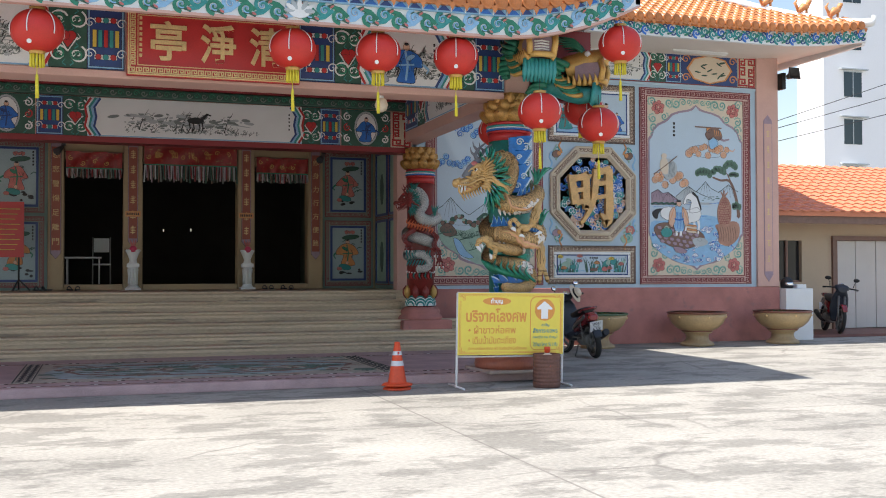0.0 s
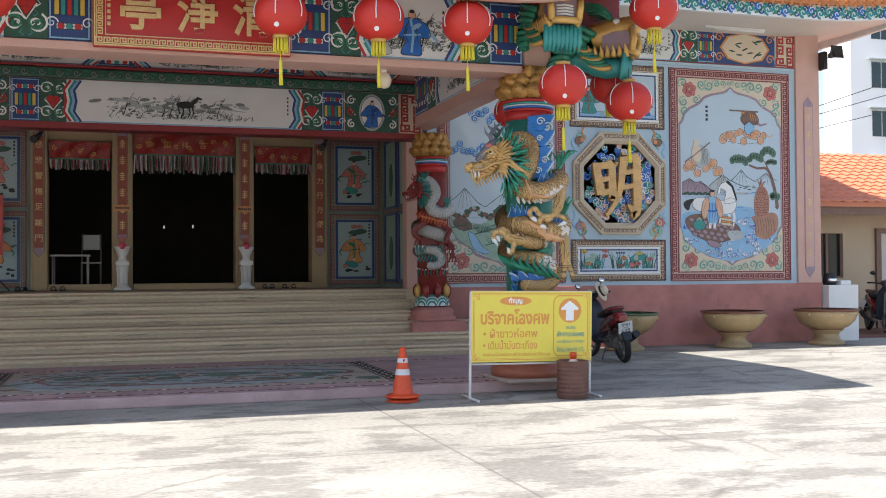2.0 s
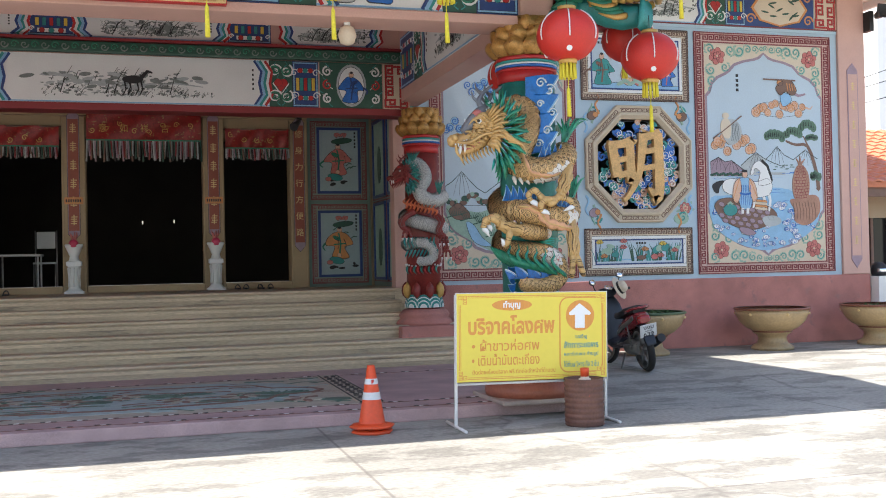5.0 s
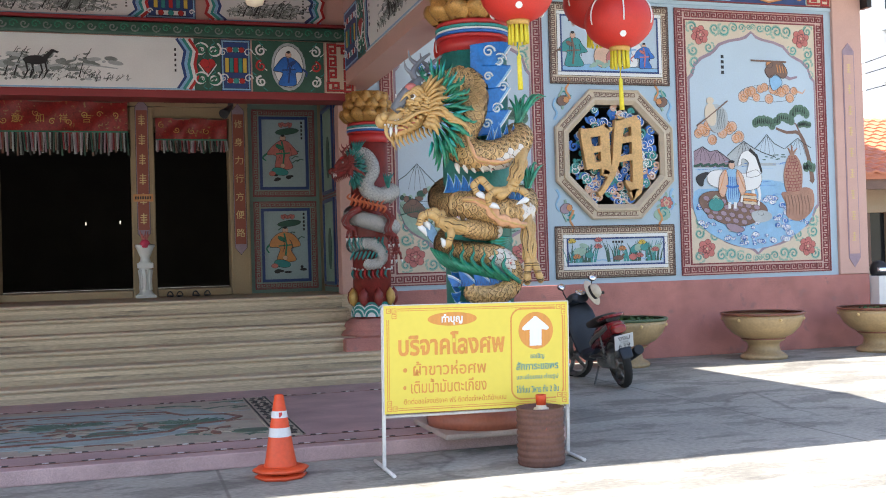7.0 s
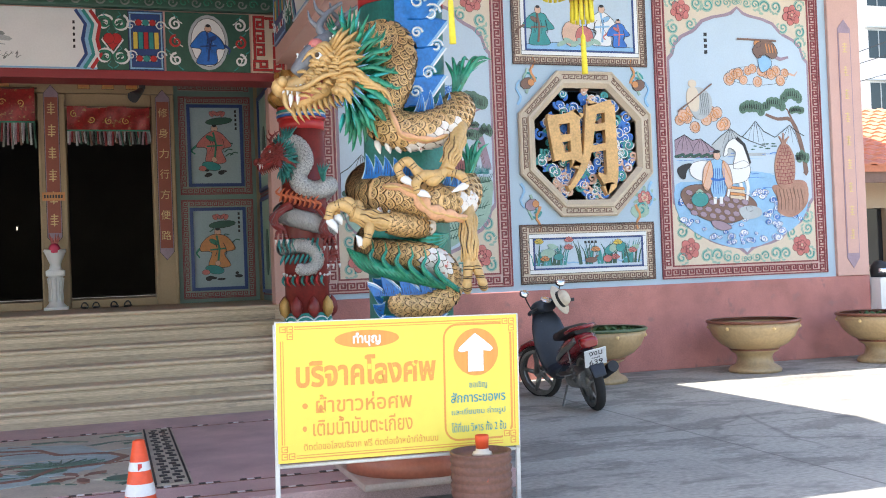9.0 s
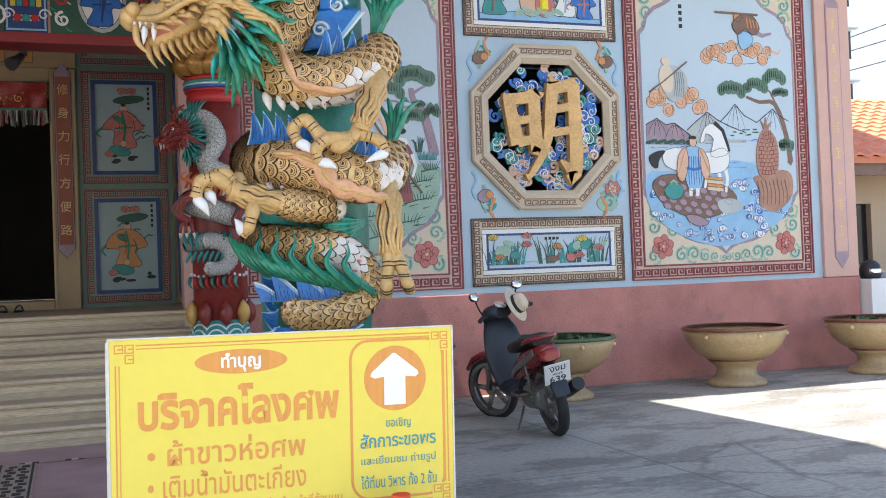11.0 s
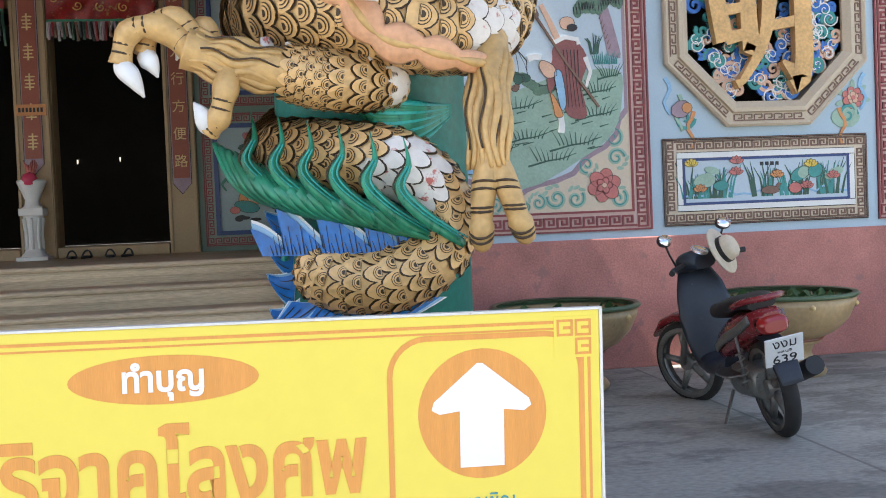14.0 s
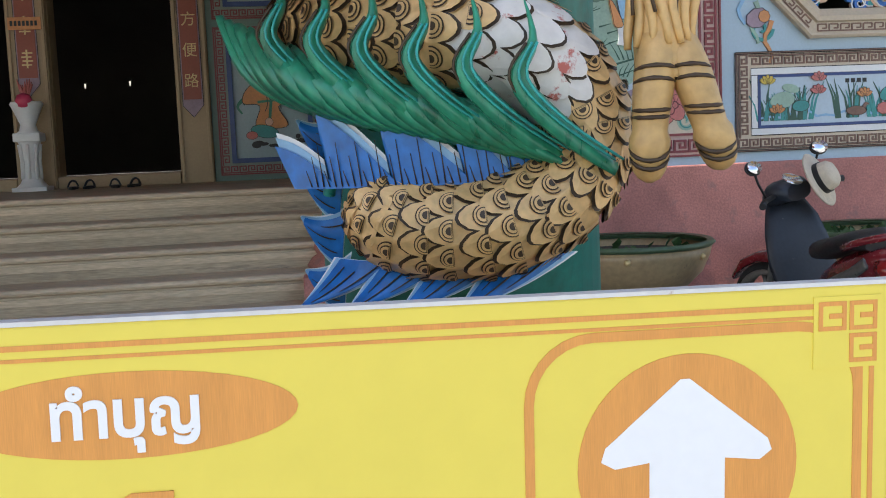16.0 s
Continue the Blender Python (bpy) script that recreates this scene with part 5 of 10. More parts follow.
def tile_row(L, slope):
    """One row of half-round tiles running up the slope, with a round end cap."""
    bm = B()
    n = int(L / 0.24)
    for i in range(n):
        y0, y1 = i * 0.24, i * 0.24 + 0.25
        rows = []
        for y, r in ((y0, 0.075), (y1, 0.066)):
            rows.append([bm.verts.new((r * math.cos(a), y, y * slope + 0.012 * (1 if y == y0 else 0) + r * math.sin(a))) for a in (math.pi * k / 6 for k in range(7))])
        for k in range(6):
            f = bm.faces.new((rows[0][k + 1], rows[0][k], rows[1][k], rows[1][k + 1]))
            f.smooth = True
        bm.faces.new(rows[0])
    c = [bm.verts.new((0.082 * math.cos(a), -0.015, 0.012 + 0.082 * math.sin(a))) for a in (2 * math.pi * k / 12 for k in range(12))]
    bm.faces.new(c)
    e = [bm.verts.new((v.co.x, 0.04, v.co.z)) for v in c]
    for k in range(12):
        bm.faces.new((c[k], e[k], e[(k + 1) % 12], c[(k + 1) % 12]))
    q = [bm.verts.new((0.05 * math.cos(a), -0.03, 0.012 + 0.05 * math.sin(a))) for a in (2 * math.pi * k / 8 for k in range(8))]
    bm.faces.new(q)
    d = [bm.verts.new((x * 0.085, -0.025, z)) for x, z in ((0.5, -0.05), (1.0, -0.03), (1.5, -0.05), (1.0, -0.13))]
    bm.faces.new(d)
    bmesh.ops.recalc_face_normals(bm, faces=bm.faces)
    me = bpy.data.meshes.new("roof_tile_row")
    bm.to_mesh(me)
    bm.free()
    me.materials.append(ROOFTILE)
    return me


me_a = tile_row(2.2, 0.435)
for i in range(46):
    x = -1.8 + 0.17 * i
    if x > 6.15:
        break
    o = new("roof_tile_row", me_a)
    o.parent = front
    o.matrix_basis = pose(x, EY - 0.09, EZ + 0.345 + lift(x))

# wing roof with its hip
wing = thing("wing_roof", "orange glazed tile roof with a white hip ridge over the wing", "roof", kind="structure")
WY, WZ, WX = 16.0, 5.50, 13.75


def wlift(u):
    return 0.0 if u < 11.5 else 0.20 * ((u - 11.5) / 2.25) ** 2


wx = [5.6, 9.0, 11.5] + [11.5 + 2.25 * i / 6 for i in range(1, 7)]
bm = B()
sweep(bm, [(WY, WZ), (WY + 0.08, WZ), (WY + 0.08, WZ + 0.25), (WY, WZ + 0.25)], wlift, wx)
part("fascia", bm, WHITE, wing)
bm = B()
sweep(bm, [(WY + 0.08, WZ + 0.02), (W + 3.5, WZ + 0.14), (W + 3.5, WZ + 0.2), (WY + 0.08, WZ + 0.08)], wlift, wx)
part("soffit", bm, SOFFIT, wing)
bm = B()
sweep(bm, [(WY - 0.05, WZ + 0.25), (22.0, WZ + 3.2), (22.0, WZ + 3.1), (WY - 0.05, WZ + 0.21)], wlift, [5.6, 9.0, 11.5])
v = [bm.verts.new(p) for p in ((11.5, WY - 0.05, WZ + 0.25), (13.75, WY - 0.05, WZ + 0.45), (11.5, 18.3, WZ + 1.35), (13.75, 22, WZ + 0.45), (11.5, 22, WZ + 1.5))]
for q in ((0, 1, 2), (1, 3, 2), (2, 3, 4)):
    bm.faces.new([v[i] for i in q])
bmesh.ops.recalc_face_normals(bm, faces=bm.faces)
part("roof_deck", bm, ROOFTILE, wing)
bm = B()
box(bm, 13.70, 13.78, WY + 0.08, 22.0, WZ + 0.15, WZ + 0.42)
part("side_fascia", bm, WHITE, wing)
pl = Eave((0, WY, 0), (1, 0, 0), (0, -1, 0))
pl.lift = wlift
for i in range(40):
    u = 7.0 + i * 0.17
    s = 1 if i % 2 else -1
    v = WZ + 0.125
    spiral(pl, "teal" if i % 3 else "blue", u, v + s * 0.02, 0.085, 1.4, 0.036, s * 1.57, s, 0.012)
    spiral(pl, "navy", u + 0.03, v - s * 0.05, 0.05, 1.1, 0.02, 0, -s, 0.016)
    pl.line("green" if i % 2 else "teal", [(u - 0.09, v - s * 0.08), (u, v - s * 0.05), (u + 0.09, v + s * 0.04)], 0.034, 0.013)
pl.rect("ltblue", 5.6, WZ + 0.215, 13.75, WZ + 0.25, 0.02)
pl.finish(wing, COLOURS)
rows_ = {}
for i in range(38):
    x = 6.9 + 0.18 * i
    L = max(0.5, min(3.4, (13.75 - x) * 1.05))
    key = round(L * 2) / 2
    if key not in rows_:
        rows_[key] = tile_row(key, 0.48)
    o = new("roof_tile_row", rows_[key])
    o.parent = wing
    o.matrix_basis = pose(x, WY - 0.08, WZ + 0.30 + wlift(x))
bm = B()
hip = spline([(13.86, 15.92, WZ + 0.68), (13.78, 15.97, WZ + 0.56), (13.3, 16.45, WZ + 0.66), (12.5, 17.2, WZ + 0.98), (11.4, 18.3, WZ + 1.55)], 5)
tube(bm, hip, [0.045 if i < 4 else 0.09 for i in range(len(hip))], 8)
part("hip_ridge", bm, WHITE, wing)
for k, (x, y, z) in enumerate(((13.35, 16.4, WZ + 0.76), (12.95, 16.8, WZ + 0.90), (12.45, 17.25, WZ + 1.10))):
    bm = B()
    tube(bm, [(x - 0.12, y, z), (x, y, z + 0.10), (x + 0.1, y, z + 0.12)], [0.05, 0.075, 0.05], 8)
    tube(bm, [(x + 0.08, y, z + 0.12), (x + 0.13, y, z + 0.22), (x + 0.17, y, z + 0.24)], [0.045, 0.05, 0.03], 8)
    tube(bm, [(x - 0.12, y, z + 0.02), (x - 0.2, y, z + 0.16), (x - 0.14, y, z + 0.24)], [0.03, 0.03, 0.01], 6)
    for e in (-0.08, 0.07):
        tube(bm, [(x + e, y, z - 0.08), (x + e, y, z + 0.06)], 0.025, 6)
    part("ridge_figure", bm, ORANGE, wing)

# front beam, plaque, corner post
BF = 12.16
fb = thing("front_beam", "front beam painted with blue blocks, red hearts and ink landscapes", "beam", kind="structure")
bm = B()
box(bm, -7.5, 5.18, BF, BF + 0.34, 3.62, 4.56)
part("beam", bm, PINKCREAM, fb)
bm = B()
box(bm, -7.5, 5.0, BF - 0.05, BF + 0.40, 3.535, 3.62, bevel=0.008)
part("lower_rail", bm, PINKCREAM, fb)
bm = B()
box(bm, -7.5, 5.18, BF - 0.04, BF, 4.33, 4.40)
part("upper_rail", bm, RED, fb)
pl = wallplane(BF)
rnd = random.Random(51)
for u0, u1, f in ((-1.9, -0.55, landscape), (-0.55, -0.15, scroll_end), (-0.15, 0.25, band_blocks), (2.22, 2.66, band_blocks), (2.66, 2.98, scroll_end), (2.98, 4.12, landscape), (4.12, 4.44, scroll_end), (4.44, 4.84, band_blocks)):
    f(pl, u0, u1, 3.63, 4.32, rnd)
robe(pl, 3.55, 3.68, 0.5, "blue", "ltblue", rnd, 0.022)
robe(pl, 3.22, 3.68, 0.42, "mid", "white", rnd, 0.022)
for i in range(34):
    pl.rect(("white", "navy", "pink")[i % 3], -1.9 + i * 0.2, 4.42, -1.9 + i * 0.2 + 0.15, 4.50, 0.012)
pl.finish(fb, COLOURS)
pq = thing("name_plaque", "red lacquered plaque with three gilt characters in a gold key border", "plaque")
bm = B()
box(bm, 0.27, 2.21, BF - 0.16, BF - 0.09, 3.56, 4.36, bevel=0.01)
part("board", bm, RED, pq)
pl = wallplane(BF - 0.16)
pl.border("pgold", 0.28, 3.57, 2.20, 4.35, 0.014, 0.012)
keyband(pl, "pgold", 0.30, 3.59, 2.18, 4.33, 0.075, 0.012, 0.01)
pl.border("pgold", 0.385, 3.675, 2.095, 4.245, 0.008, 0.012)
for k in range(8):
    pl.rect("pgold", 0.405, 4.19 - 0.06 * k, 0.435, 4.225 - 0.06 * k, 0.008)
pl.finish(pq, {"pgold": ("gold_border", PALEGOLD)})
for ch, x in (("亭", 0.72), ("淨", 1.27), ("清", 1.82)):
    lettering("character", ch, 0.40, 0.45, pose(x, BF - 0.162, 3.965, 90), PALEGOLD, pq, 0.02, "gilt raised character", 0.02)
bm = B()
for x in (0.5, 1.95):
    box(bm, x, x + 0.04, BF - 0.09, BF + 0.01, 3.9, 3.94)
part("hanger", bm, DARKRED, pq)

bm = B()
box(bm, 4.86, 5.18, BF - 0.02, BF + 0.30, 3.62, 4.5)
struct("beam_post", bm, PINKCREAM, "pink post over the column capital", "beam")

sb = thing("side_beam", "side beam between the columns painted with landscapes on pink", "beam", kind="structure")
bm = B()
box(bm, 4.88, 5.2, BF + 0.35, BM + 0.3, 3.56, 4.68)
part("beam", bm, PINKCREAM, sb)
pl = Plane((4.88, 0, 0), (0, 1, 0), (-1, 0, 0))
scroll_end(pl, 12.6, 13.0, 3.72, 4.4, rnd)
landscape(pl, 13.0, 15.6, 3.72, 4.4, rnd)
scroll_end(pl, 15.6, 16.0, 3.72, 4.4, rnd)
band_blocks(pl, 16.0, 16.7, 3.72, 4.4, rnd)
pl.finish(sb, COLOURS)

# inner beam over the steps
ib = thing("inner_beam", "inner beam with a long white ink landscape between painted blocks", "beam", kind="structure")
bm = B()
box(bm, -7.5, 5.0, BM, BM + 0.3, 3.46, 4.06)
box(bm, -7.5, 5.0, BM + 0.02, BM + 0.3, 4.06, 4.68)
part("beam", bm, PINKCREAM, ib)
bm = B()
box(bm, -7.5, 4.99, BM - 0.03, BM + 0.33, 3.37, 3.458, bevel=0.006)
part("lower_rail", bm, DARKRED, ib)
bm = B()
box(bm, -7.5, 4.98, BM - 0.10, BM, 4.07, 4.21, bevel=0.02)
part("cornice", bm, DARKGREEN, ib)
bm = B()
box(bm, -7.5, 4.98, BM - 0.13, BM, 4.215, 4.25)
part("cornice_edge", bm, DARKRED, ib)
pl = wallplane(BM)
rnd = random.Random(61)


def oval_block(pl, u0, u1, v0, v1, rnd):
    h, m = v1 - v0, (u0 + u1) / 2
    pl.rect("dkgreen", u0, v0, u1, v1, 0.012)
    pl.disc("mid", m, v0 + h / 2, (u1 - u0) * 0.24, 0.018, 20, h * 0.47)
    pl.disc("white", m, v0 + h / 2, (u1 - u0) * 0.205, 0.022, 20, h * 0.41)
    robe(pl, m, v0 + h * 0.14, h * 0.68, "blue", "navy", rnd, 0.026)
    for k in range(10):
        for sd in (-1, 1):
            a, b = m + sd * (u1 - u0) * (0.30 + 0.05 * (k % 4)), v0 + h * (0.06 + 0.098 * k)
            pl.line("white" if k % 3 else "teal", [(a, b - 0.02), (a + 0.03 * sd, b), (a + 0.05 * sd, b + 0.025)], 0.012, 0.0165, 0.005)
    for su in (0.12, 0.88):
        for sv in (0.2, 0.5, 0.8):
            spiral(pl, "white" if sv != 0.5 else "red", u0 + (u1 - u0) * su, v0 + h * sv, h * 0.11, 1.4, 0.024, 1.57, 1 if su < 0.5 else -1, 0.018)


oval_block(pl, -1.75, -0.95, 3.46, 4.06, rnd)
band_blocks(pl, -0.93, -0.55, 3.46, 4.06, rnd)
scroll_end(pl, -0.55, -0.2, 3.46, 4.06, rnd)
landscape(pl, -0.2, 3.12, 3.46, 4.06, rnd)
for k in range(46):
    a = rnd.gauss(1.25, 0.45)
    pl.disc("grey" if k % 2 else "mid", a, 3.66 + rnd.random() * 0.16, rnd.uniform(0.03, 0.10), 0.0165 + 0.0002 * k, 8, rnd.uniform(0.012, 0.03), rnd.uniform(-0.3, 0.3))
pl.disc("ink", 1.42, 3.76, 0.13, 0.03, 10, 0.05)
pl.line("ink", [(1.52, 3.78), (1.6, 3.87), (1.66, 3.85)], 0.05, 0.031, 0.02)
for a in (1.32, 1.38, 1.47, 1.52):
    pl.line("ink", [(a, 3.74), (a + 0.02, 3.64), (a - 0.02, 3.56)], 0.022, 0.03, 0.01)
scroll_end(pl, 3.12, 3.42, 3.46, 4.06, rnd)
band_blocks(pl, 3.42, 3.76, 3.46, 4.06, rnd)
oval_block(pl, 3.78, 4.62, 3.46, 4.06, rnd)
pl.rect("cream", 4.64, 3.46, 4.98, 4.06, 0.012)
keyband(pl, "red", 4.66, 3.48, 4.97, 4.04, 0.13, 0.026, 0.018)
for u0, u1 in ((-1.9, 0.2), (0.75, 2.6), (3.3, 4.6)):
    landscape(pl, u0, u1, 4.27, 4.62, rnd)
for u0 in (0.2, 2.6):
    band_blocks(pl, u0, u0 + 0.55, 4.27, 4.62, rnd)
for i in range(34):
    pl.rect("navy" if i % 2 else "white", -1.9 + 0.2 * i, 4.625, -1.9 + 0.2 * i + 0.1, 4.68, 0.012)
    pl.rect("white" if i % 2 else "navy", -1.8 + 0.2 * i, 4.625, -1.8 + 0.2 * i + 0.1, 4.68, 0.012)
for i in range(60):
    spiral(pl, "green" if i % 2 else "grey", -1.9 + i * 0.115, 4.14, 0.05, 1.2, 0.016, 0, 1 if i % 2 else -1, 0.108)
pl.finish(ib, COLOURS)


# ---- the door wall ----
CLOTH = mat("red_satin_cloth", (0.30, 0.022, 0.02), 0.4, var=0.4, scale=11, fine=45, bump=0.35, stain=(0.36, 0.19, 0.07), stain_at=0.585)
SCROLLRED = mat("brick_red_board", (0.30, 0.075, 0.045), 0.5, var=0.12, scale=5)


def jamb(x0, x1, label):
    t = thing("door_pillar", label, "pillar", "door pillars", kind="structure")
    bm = B()
    box(bm, x0 + 0.002, x1 - 0.002, DW - 0.05, DW + 0.05, FLOOR, 3.66, bevel=0.012)
    for e in (x0 + 0.012, x1 - 0.037):
        box(bm, e, e + 0.025, DW - 0.07, DW - 0.05, FLOOR + 0.02, 3.62, bevel=0.004)
    part("pillar", bm, JAMB, t)
    return t


SCR = [(-0.88, -0.61, "慈悲警惕足離門", 1.70, 3.62), (0.38, 0.72, "", 1.92, 3.66), (2.40, 2.72, "", 1.92, 3.66), (3.72, 4.00, "修身力行方便路", 1.70, 3.62)]
for x0, x1, txt, z0, z1 in SCR:
    jamb(x0, x1, "ochre painted door pillar with raised edge mouldings")
    m = (x0 + x1) / 2
    t = thing("couplet_board", "narrow brick-red board with gold characters on a door pillar", "plaque", "couplet boards")
    pl = wallplane(DW - 0.05)
    w = 0.085
    pl.poly("mauve", [(m - w, z0), (m, z0 - 0.10), (m + w, z0), (m + w, z1), (m, z1 + 0.10), (m - w, z1)], 0.012)
    pl.poly("scroll", [(m - w + 0.012, z0 + 0.05), (m + w - 0.012, z0 + 0.05), (m + w - 0.012, z1 - 0.05), (m - w + 0.012, z1 - 0.05)], 0.018)
    if not txt:
        for k in range(6):
            v = z1 - 0.24 - 0.27 * k
            for j in range(4):
                pl.rect("pgold", m - 0.045 + 0.008 * (j % 2), v + 0.032 * j, m + 0.045 - 0.01 * ((j + k) % 2), v + 0.012 + 0.032 * j, 0.022)
            pl.rect("pgold", m - 0.008, v - 0.02, m + 0.006, v + 0.13, 0.022)
        pl.rect("tag", m - 0.13, 2.36, m + 0.13, 2.46, 0.03)
        for k in range(7):
            pl.rect("ink", m - 0.11 + 0.032 * k, 2.39, m - 0.09 + 0.032 * k, 2.43, 0.034)
    pl.finish(t, {"mauve": ("board_rim", MAUVE), "scroll": ("board", SCROLLRED), "pgold": ("gold_strokes", PALEGOLD), "tag": ("paper_tag", ORANGE), "ink": ("tag_writing", BLACK)})
    if txt:
        column_of("characters", txt, m, z0 + 0.08, z1 - 0.06, 0.115, PALEGOLD, t, DW - 0.07)

lin = thing("door_lintel", "ochre lintel band with orange seals and a brown key border", "lintel", kind="structure")
pl = wallplane(DW + 0.05)
pl.rect("jamb", -0.9, 3.67, 4.0, 3.92, 0.09)
pl.rect("brown", -0.9, 3.92, 4.0, 4.10, 0.07)
keyband(pl, "peach", -0.88, 3.93, 3.98, 4.09, 0.075, 0.012, 0.075)
for d0, d1 in DOORS:
    for f in (0.22, 0.5, 0.78):
        m = d0 + (d1 - d0) * f
        pl.rect("orange", m - 0.07, 3.72, m + 0.07, 3.86, 0.1)
        pl.border("gold", m - 0.06, 3.73, m + 0.06, 3.85, 0.012, 0.104)
for d0, d1 in (DOORS[0], DOORS[2]):
    pl.rect("jamb", d0, 3.40, d1, 3.668, 0.04)
pl.finish(lin, {"jamb": ("band", JAMB), "brown": ("dark_band", BROWN), "peach": ("key_border", PEACH), "orange": ("seal", ORANGE), "gold": ("seal_rim", GOLD)})
for k, (d0, d1) in enumerate(DOORS):
    bm = B()
    box(bm, d0 + 0.003, d1 - 0.003, DW - 0.06, DW + 0.30, FLOOR, FLOOR + 0.10, bevel=0.01)
    struct("threshold", bm, JAMB, "raised ochre door threshold", "threshold")


def curtain(x0, x1, z0, z1, fringe, seed, label, text=""):
    rnd = random.Random(seed)
    t = thing("valance", label, "curtain", "red door valances")
    bm = B()
    n, m = 60, 8
    grid = []
    for i in range(n + 1):
        u = x0 + (x1 - x0) * i / n
        row = []
        for j in range(m + 1):
            v = z1 - (z1 - z0 - fringe) * j / m
            row.append(bm.verts.new((u, DW - 0.11 - 0.018 * math.sin(i * 0.55 + 0.3 * j) * (j / m) - 0.012 * math.sin(i * 0.21 + j * 0.8), v + 0.012 * math.sin(i * 0.3) * j / m)))
        grid.append(row)
    for i in range(n):
        for j in range(m):
            f = bm.faces.new((grid[i][j], grid[i][j + 1], grid[i + 1][j + 1], grid[i + 1][j]))
            f.smooth = True
    part("cloth", bm, CLOTH, t)
    cols = [(MIDGREY, B()), (INKGREY, B()), (BROWN, B()), (DARKRED, B()), (DARKGREEN, B()), (MAUVE, B()), (BLACK, B())]
    k = int((x1 - x0) / 0.022)
    for i in range(k):
        u = x0 + (x1 - x0) * (i + 0.5) / k
        b = cols[(i * 5 + i // 3) % 7][1]
        L = fringe * rnd.uniform(0.75, 1.08)
        y = DW - 0.12 - 0.02 * rnd.random()
        q = rnd.uniform(-0.02, 0.02)
        v = [b.verts.new(p) for p in ((u - 0.012, y, z0 + fringe + 0.01), (u + 0.012, y - 0.004, z0 + fringe + 0.01), (u + 0.016 + q, y - 0.008, z0 + fringe - L), (u - 0.01 + q, y + 0.004, z0 + fringe - L), (u + q * 0.5, y - 0.02, z0 + fringe - L * 0.5))]
        b.faces.new((v[0], v[1], v[4]))
        b.faces.new((v[1], v[2], v[4]))
        b.faces.new((v[2], v[3], v[4]))
        b.faces.new((v[3], v[0], v[4]))
    for mm, b in cols:
        part("fringe", b, mm, t)
    pl = wallplane(DW - 0.135)
    for i in range(int((x1 - x0) / 0.2)):
        u = x0 + 0.08 + 0.2 * i
        spiral(pl, "gold", u, z0 + fringe + (z1 - z0 - fringe) * rnd.uniform(0.3, 0.7), 0.045, 1.3, 0.012, rnd.random() * 6, 1, 0.004)
    pl.line("green", [(x0, z0 + fringe + 0.02), (x1, z0 + fringe + 0.02)], 0.02, 0.004)
    pl.finish(t, {"gold": ("gold_embroidery", GOLD), "green": ("green_braid", GREEN)})
    if text:
        for i, ch in enumerate(text):
            lettering("character", ch, 0.11, 0.12, pose(x0 + (x1 - x0) * (0.14 + 0.18 * i), DW - 0.14, z0 + fringe + 0.20, 90), GOLD, t, 0.004)
    bm = B()
    tube(bm, [(x0 - 0.03, DW - 0.10, z1 - 0.01), (x1 + 0.03, DW - 0.10, z1 - 0.01)], 0.012, 8)
    part("curtain_rod", bm, BROWN, t)


curtain(-0.58, 0.36, 3.02, 3.50, 0.16, 1, "short red embroidered valance with a multicoloured fringe")
curtain(0.74, 2.38, 3.00, 3.72, 0.28, 2, "wide red embroidered valance with gold characters and long fringe", "意如祥吉")
curtain(2.74, 3.70, 3.02, 3.50, 0.16, 3, "short red embroidered valance with a multicoloured fringe")


